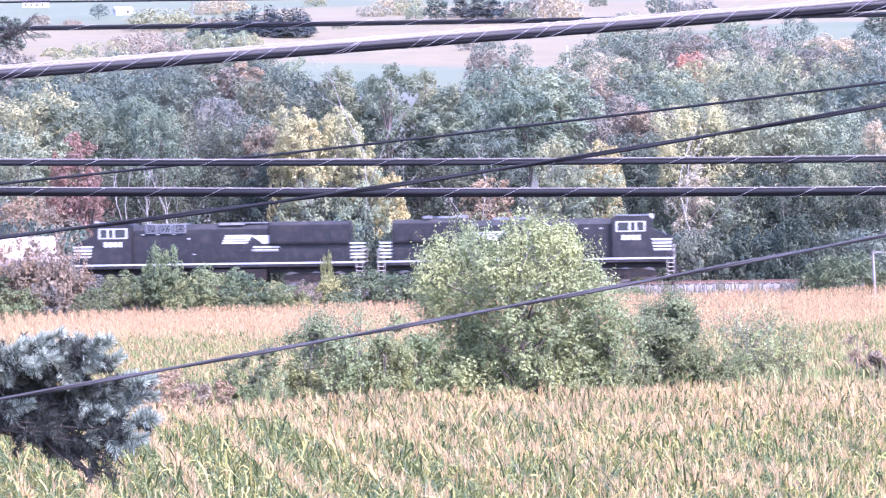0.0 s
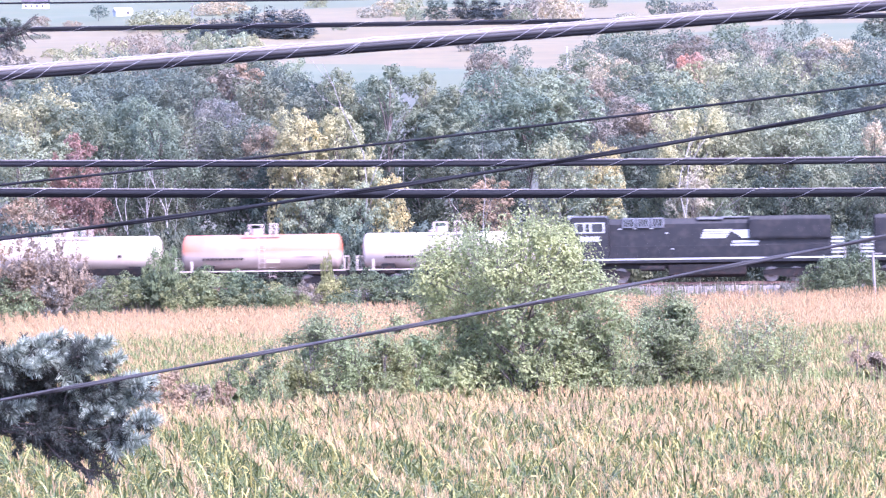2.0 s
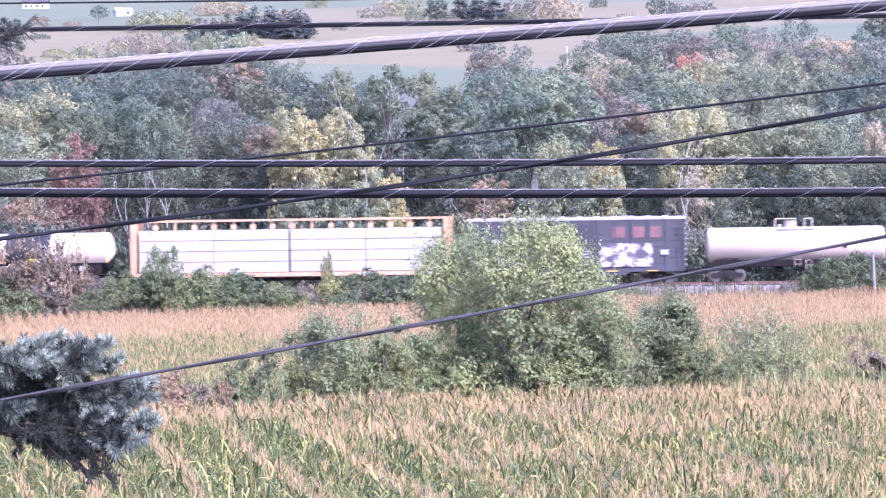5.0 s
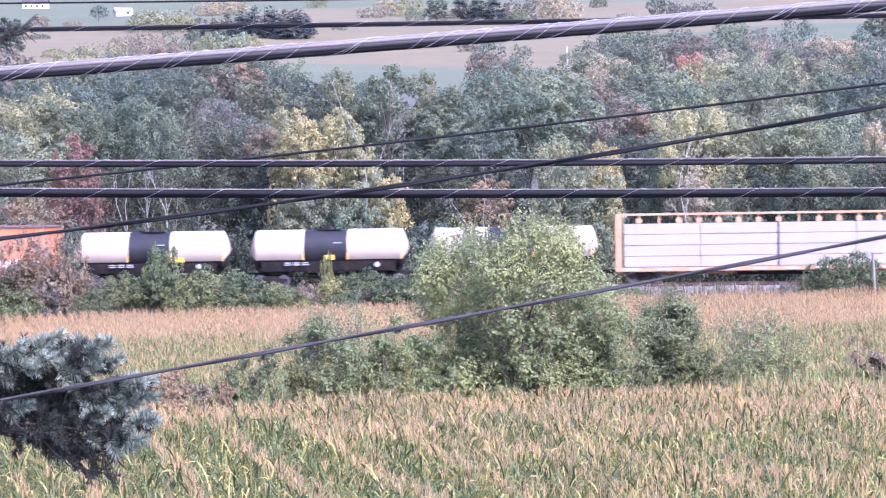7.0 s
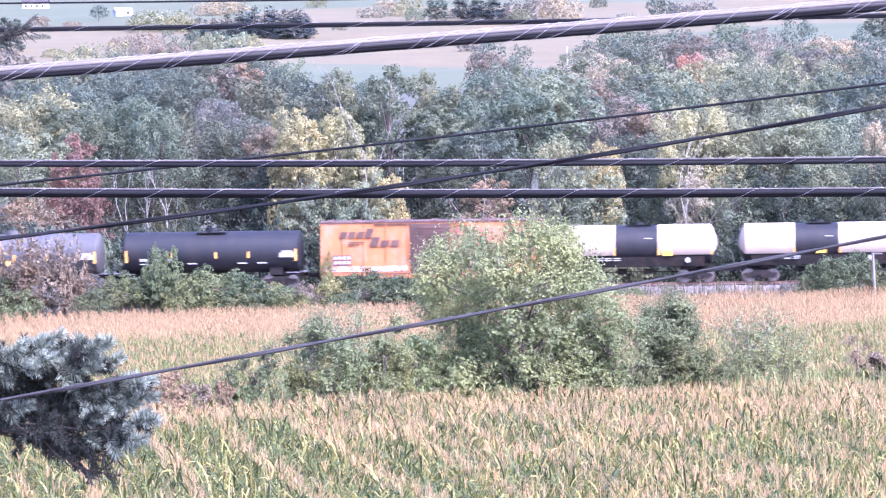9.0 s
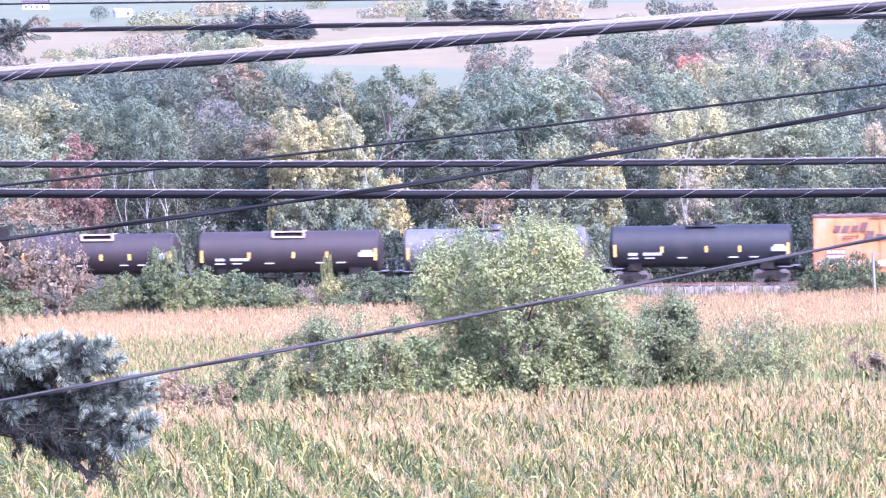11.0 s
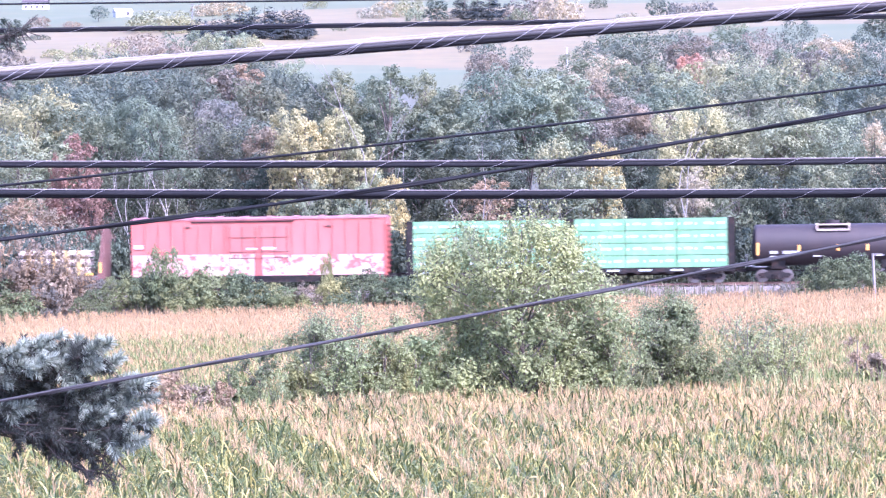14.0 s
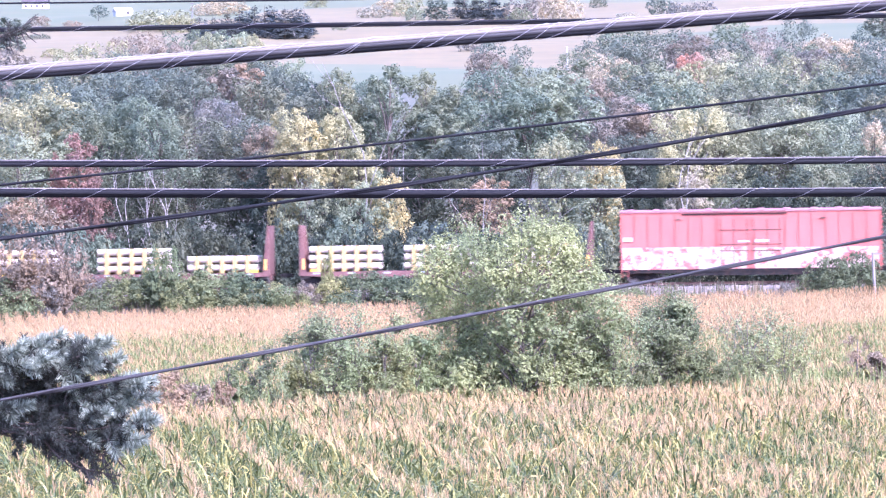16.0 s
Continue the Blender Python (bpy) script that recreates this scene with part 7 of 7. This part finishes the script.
# ---------------- flat cars ----------------
def flatcar(front, back):
    car = new("bulkhead_flatcar")
    H = (front - back) / 2
    L = H - 1.1
    build("deck", [bx(-L, L, -1.45, 1.45, 0.98, 1.12), bx(-L, L, -0.4, 0.4, 0.55, 1.0)] + [side([(-L, 1.1), (-L, 0.85), (-L * 0.6, 0.62), (L * 0.6, 0.62), (L, 0.85), (L, 1.1)], s * 1.42 - 0.04, s * 1.42 + 0.04) for s in (-1, 1)], BROWN_FLAT, car, "timber deck on oxide brown sills")
    build("tape", [bx(x, x + 0.5, -1.475, -1.46, 0.95, 1.06) for x in np.arange(-L + 1, L - 1, 2.6)], WRAP_MARK, car, "pale reflective strips")
    for s in (-1, 1):
        bh = build("bulkhead", [bx(min(s * L, s * (L - 0.14)), max(s * L, s * (L - 0.14)), -1.42, 1.42, 1.12, 4.55)], BROWN_FLAT, car, "tall oxide brown end bulkhead", bevel=0.02)
        build("stiffener", [side([(s * (L - 0.14), 4.5), (s * (L - 0.5), 1.12), (s * (L - 0.14), 1.12)], y - 0.05, y + 0.05) for y in (-1.36, -0.45, 0.45, 1.36)], BROWN_FLAT, bh)
        build("tape", [bx(s * (L - 0.3) - 0.09, s * (L - 0.3) + 0.09, -1.44, -1.41, 1.3, 2.1)], AMBER, bh, "amber tape")
    build("tie_down_box", [bx(L - 1.4, L - 0.85, -1.47, -1.3, 1.13, 1.32), bx(-L + 0.8, -L + 1.3, -1.47, -1.3, 1.13, 1.3)], YELLOW, car, "yellow strap box", bevel=0.02)
    trucks(car, H - 2.5)
    couplers(car, H - 0.5, H)
    ride(car, (front + back) / 2, "brown bulkhead flatcar carrying white pipe bundles", "flatcar", "freight train")
    return car


def pipe_bundle(place, half, tiers, stakes):
    """White pipes in tiers between upright timber stakes."""
    pb = new("pipe_bundle")
    d, first = 0.5, None
    for k in range(tiers):
        for i in range(5):
            m = pose(0, -1.08 + i * 0.54, 1.5 + k * (d + 0.12))
            if first is None:
                r = d / 2
                first = build("pipe", [lathe([(-half, r - 0.03), (-half, r), (half, r), (half, r - 0.03), (-half, r - 0.03)], 0, 0, 18)], PIPE_WHITE, pb, smooth=True)
                first.matrix_basis = m
            else:
                same(first, pb, m)
    h = 1.22 + tiers * (d + 0.12) - 0.08
    s0 = None
    for j in range(stakes):
        x = -half + (j + 0.75) * 2 * half / (stakes + 0.5)
        for y in (-1.4, 1.4):
            if s0 is None:
                s0 = build("stake", [bx(-0.16, 0.16, -0.06, 0.06, 1.12, h)], STAKE, pb, "pale timber stake", bevel=0.012)
                s0.location = (x, y, 0)
            else:
                same(s0, pb, pose(x, y, 0))
        build("spacer", [bx(x - 0.05, x + 0.05, -1.34, 1.34, 1.12 + k * (d + 0.12) + (0 if k == 0 else 0.01), 1.25 + k * (d + 0.12)) for k in range(tiers)], STAKE, pb)
    ride(pb, place, f"white pipes in {['one', 'two', 'three'][tiers - 1]} tiers between pale stakes", "pipe bundle", "pipe loads")
    return pb


# ================= the train =================
locomotive(17.5, -5.2, 1, False)
locomotive(-5.2, -27.85, -1, True)
tank_car(-27.85, -41.7, 1.3, 2.6, TANK_WHITE, "white tank car with patchy grime", "white")
tank_car(-41.7, -55.1, 1.3, 2.6, TANK_CORAL, "white tank car with faded red upper shell", "red")
tank_car(-55.1, -69.7, 1.3, 2.62, TANK_CLEAN, "clean white tank car on a black frame", "clean")
boxcar(-69.7, -86.95, 4.8, 0.8, SLATE, SLATE_ROOF, SPRAY_SLATE, "slate blue ribbed boxcar with white spray paint", "ribbed")
_, _L = centerbeam(-86.95, -111.6, TAN_FRAME, "tan lumber car with a tall centre truss", 5.05)
lumber_stack(-99.27, -_L + 0.6, -0.05, 1.13, 4, 0.79, WRAP_WHITE, WRAP_BLUE, "white", "white wrapped lumber packs on the tan lumber car")
lumber_stack(-99.27, 0.05, _L - 0.6, 1.13, 4, 0.79, WRAP_WHITE, WRAP_BLUE, "white", "white wrapped lumber packs on the tan lumber car")
tank_car(-111.6, -125.5, 1.42, 2.78, TANK_BLACK, "black tank car with white end jackets", "banded")
tank_car(-125.5, -138.7, 1.42, 2.78, TANK_BLACK, "black tank car with white end jackets", "banded")
tank_car(-138.7, -151.6, 1.42, 2.78, TANK_BLACK, "black tank car with white jackets placard", "banded")
boxcar(-151.6, -169.1, 4.82, 0.78, ORANGE, RUST_DOOR, SPRAY_ORANGE, "faded orange boxcar with a rusty ribbed door", "faded")
tank_car(-169.1, -184.0, 1.53, 2.66, TANK_BLACK, "glossy black tank car with amber reflective strips", "black")
tank_car(-184.0, -199.1, 1.53, 2.66, TANK_GREY, "dusty grey tank car with amber reflective strips", "grey")
tank_car(-199.1, -214.3, 1.53, 2.66, TANK_PLUM, "brown-black tank car with a white platform frame", "frame")
tank_car(-214.3, -227.5, 1.5, 2.66, TANK_PLUM, "short brown-black tank car with a white platform frame", "frame")
_, _L = centerbeam(-227.5, -252.4, UNDER, "dark lumber car with a low centre truss", 4.75)
lumber_stack(-239.95, -_L + 0.4, -0.45, 1.13, 4, 0.9, WRAP_GREEN, WRAP_MARK, "green", "green wrapped lumber packs with white print")
lumber_stack(-239.95, 0.3, _L - 0.4, 1.13, 4, 0.9, WRAP_GREEN, WRAP_MARK, "green", "green wrapped lumber packs with white print")
boxcar(-252.4, -273.14, 5.25, 0.68, PINK_RED, surface("faded_red_roof", (0.22, 0.085, 0.09), (0.26, 0.12, 0.12), rough=0.6), SPRAY_RED, "tall faded red boxcar with white spray paint", "plain")
flatcar(-273.14, -296.8)
flatcar(-296.8, -320.0)
for _p, _t, _n in ((-278.0, 3, 5), (-285.4, 3, 5), (-292.4, 3, 5), (-301.4, 2, 5), (-308.1, 3, 5), (-316.3, 3, 5)):
    pipe_bundle(_p, 2.56, _t, _n)


# ================= the run of the train =================
def run(t):
    """Metres that the train has rolled at t seconds."""
    return 17.449 * t + 0.04013 * t ** 2 - 0.001025 * t ** 3


def motions():
    c, s = math.cos(radians(TURN)), math.sin(radians(TURN))
    for ob, place in RIDERS:
        about = 180.0 if ob.get("turned") else 0.0
        walk(ob, [(float(k), pose((place + run(k)) * c, TRACK_Y - (place + run(k)) * s, RAIL_Z, 0, 0, about - TURN)) for k in range(17)])


motions()
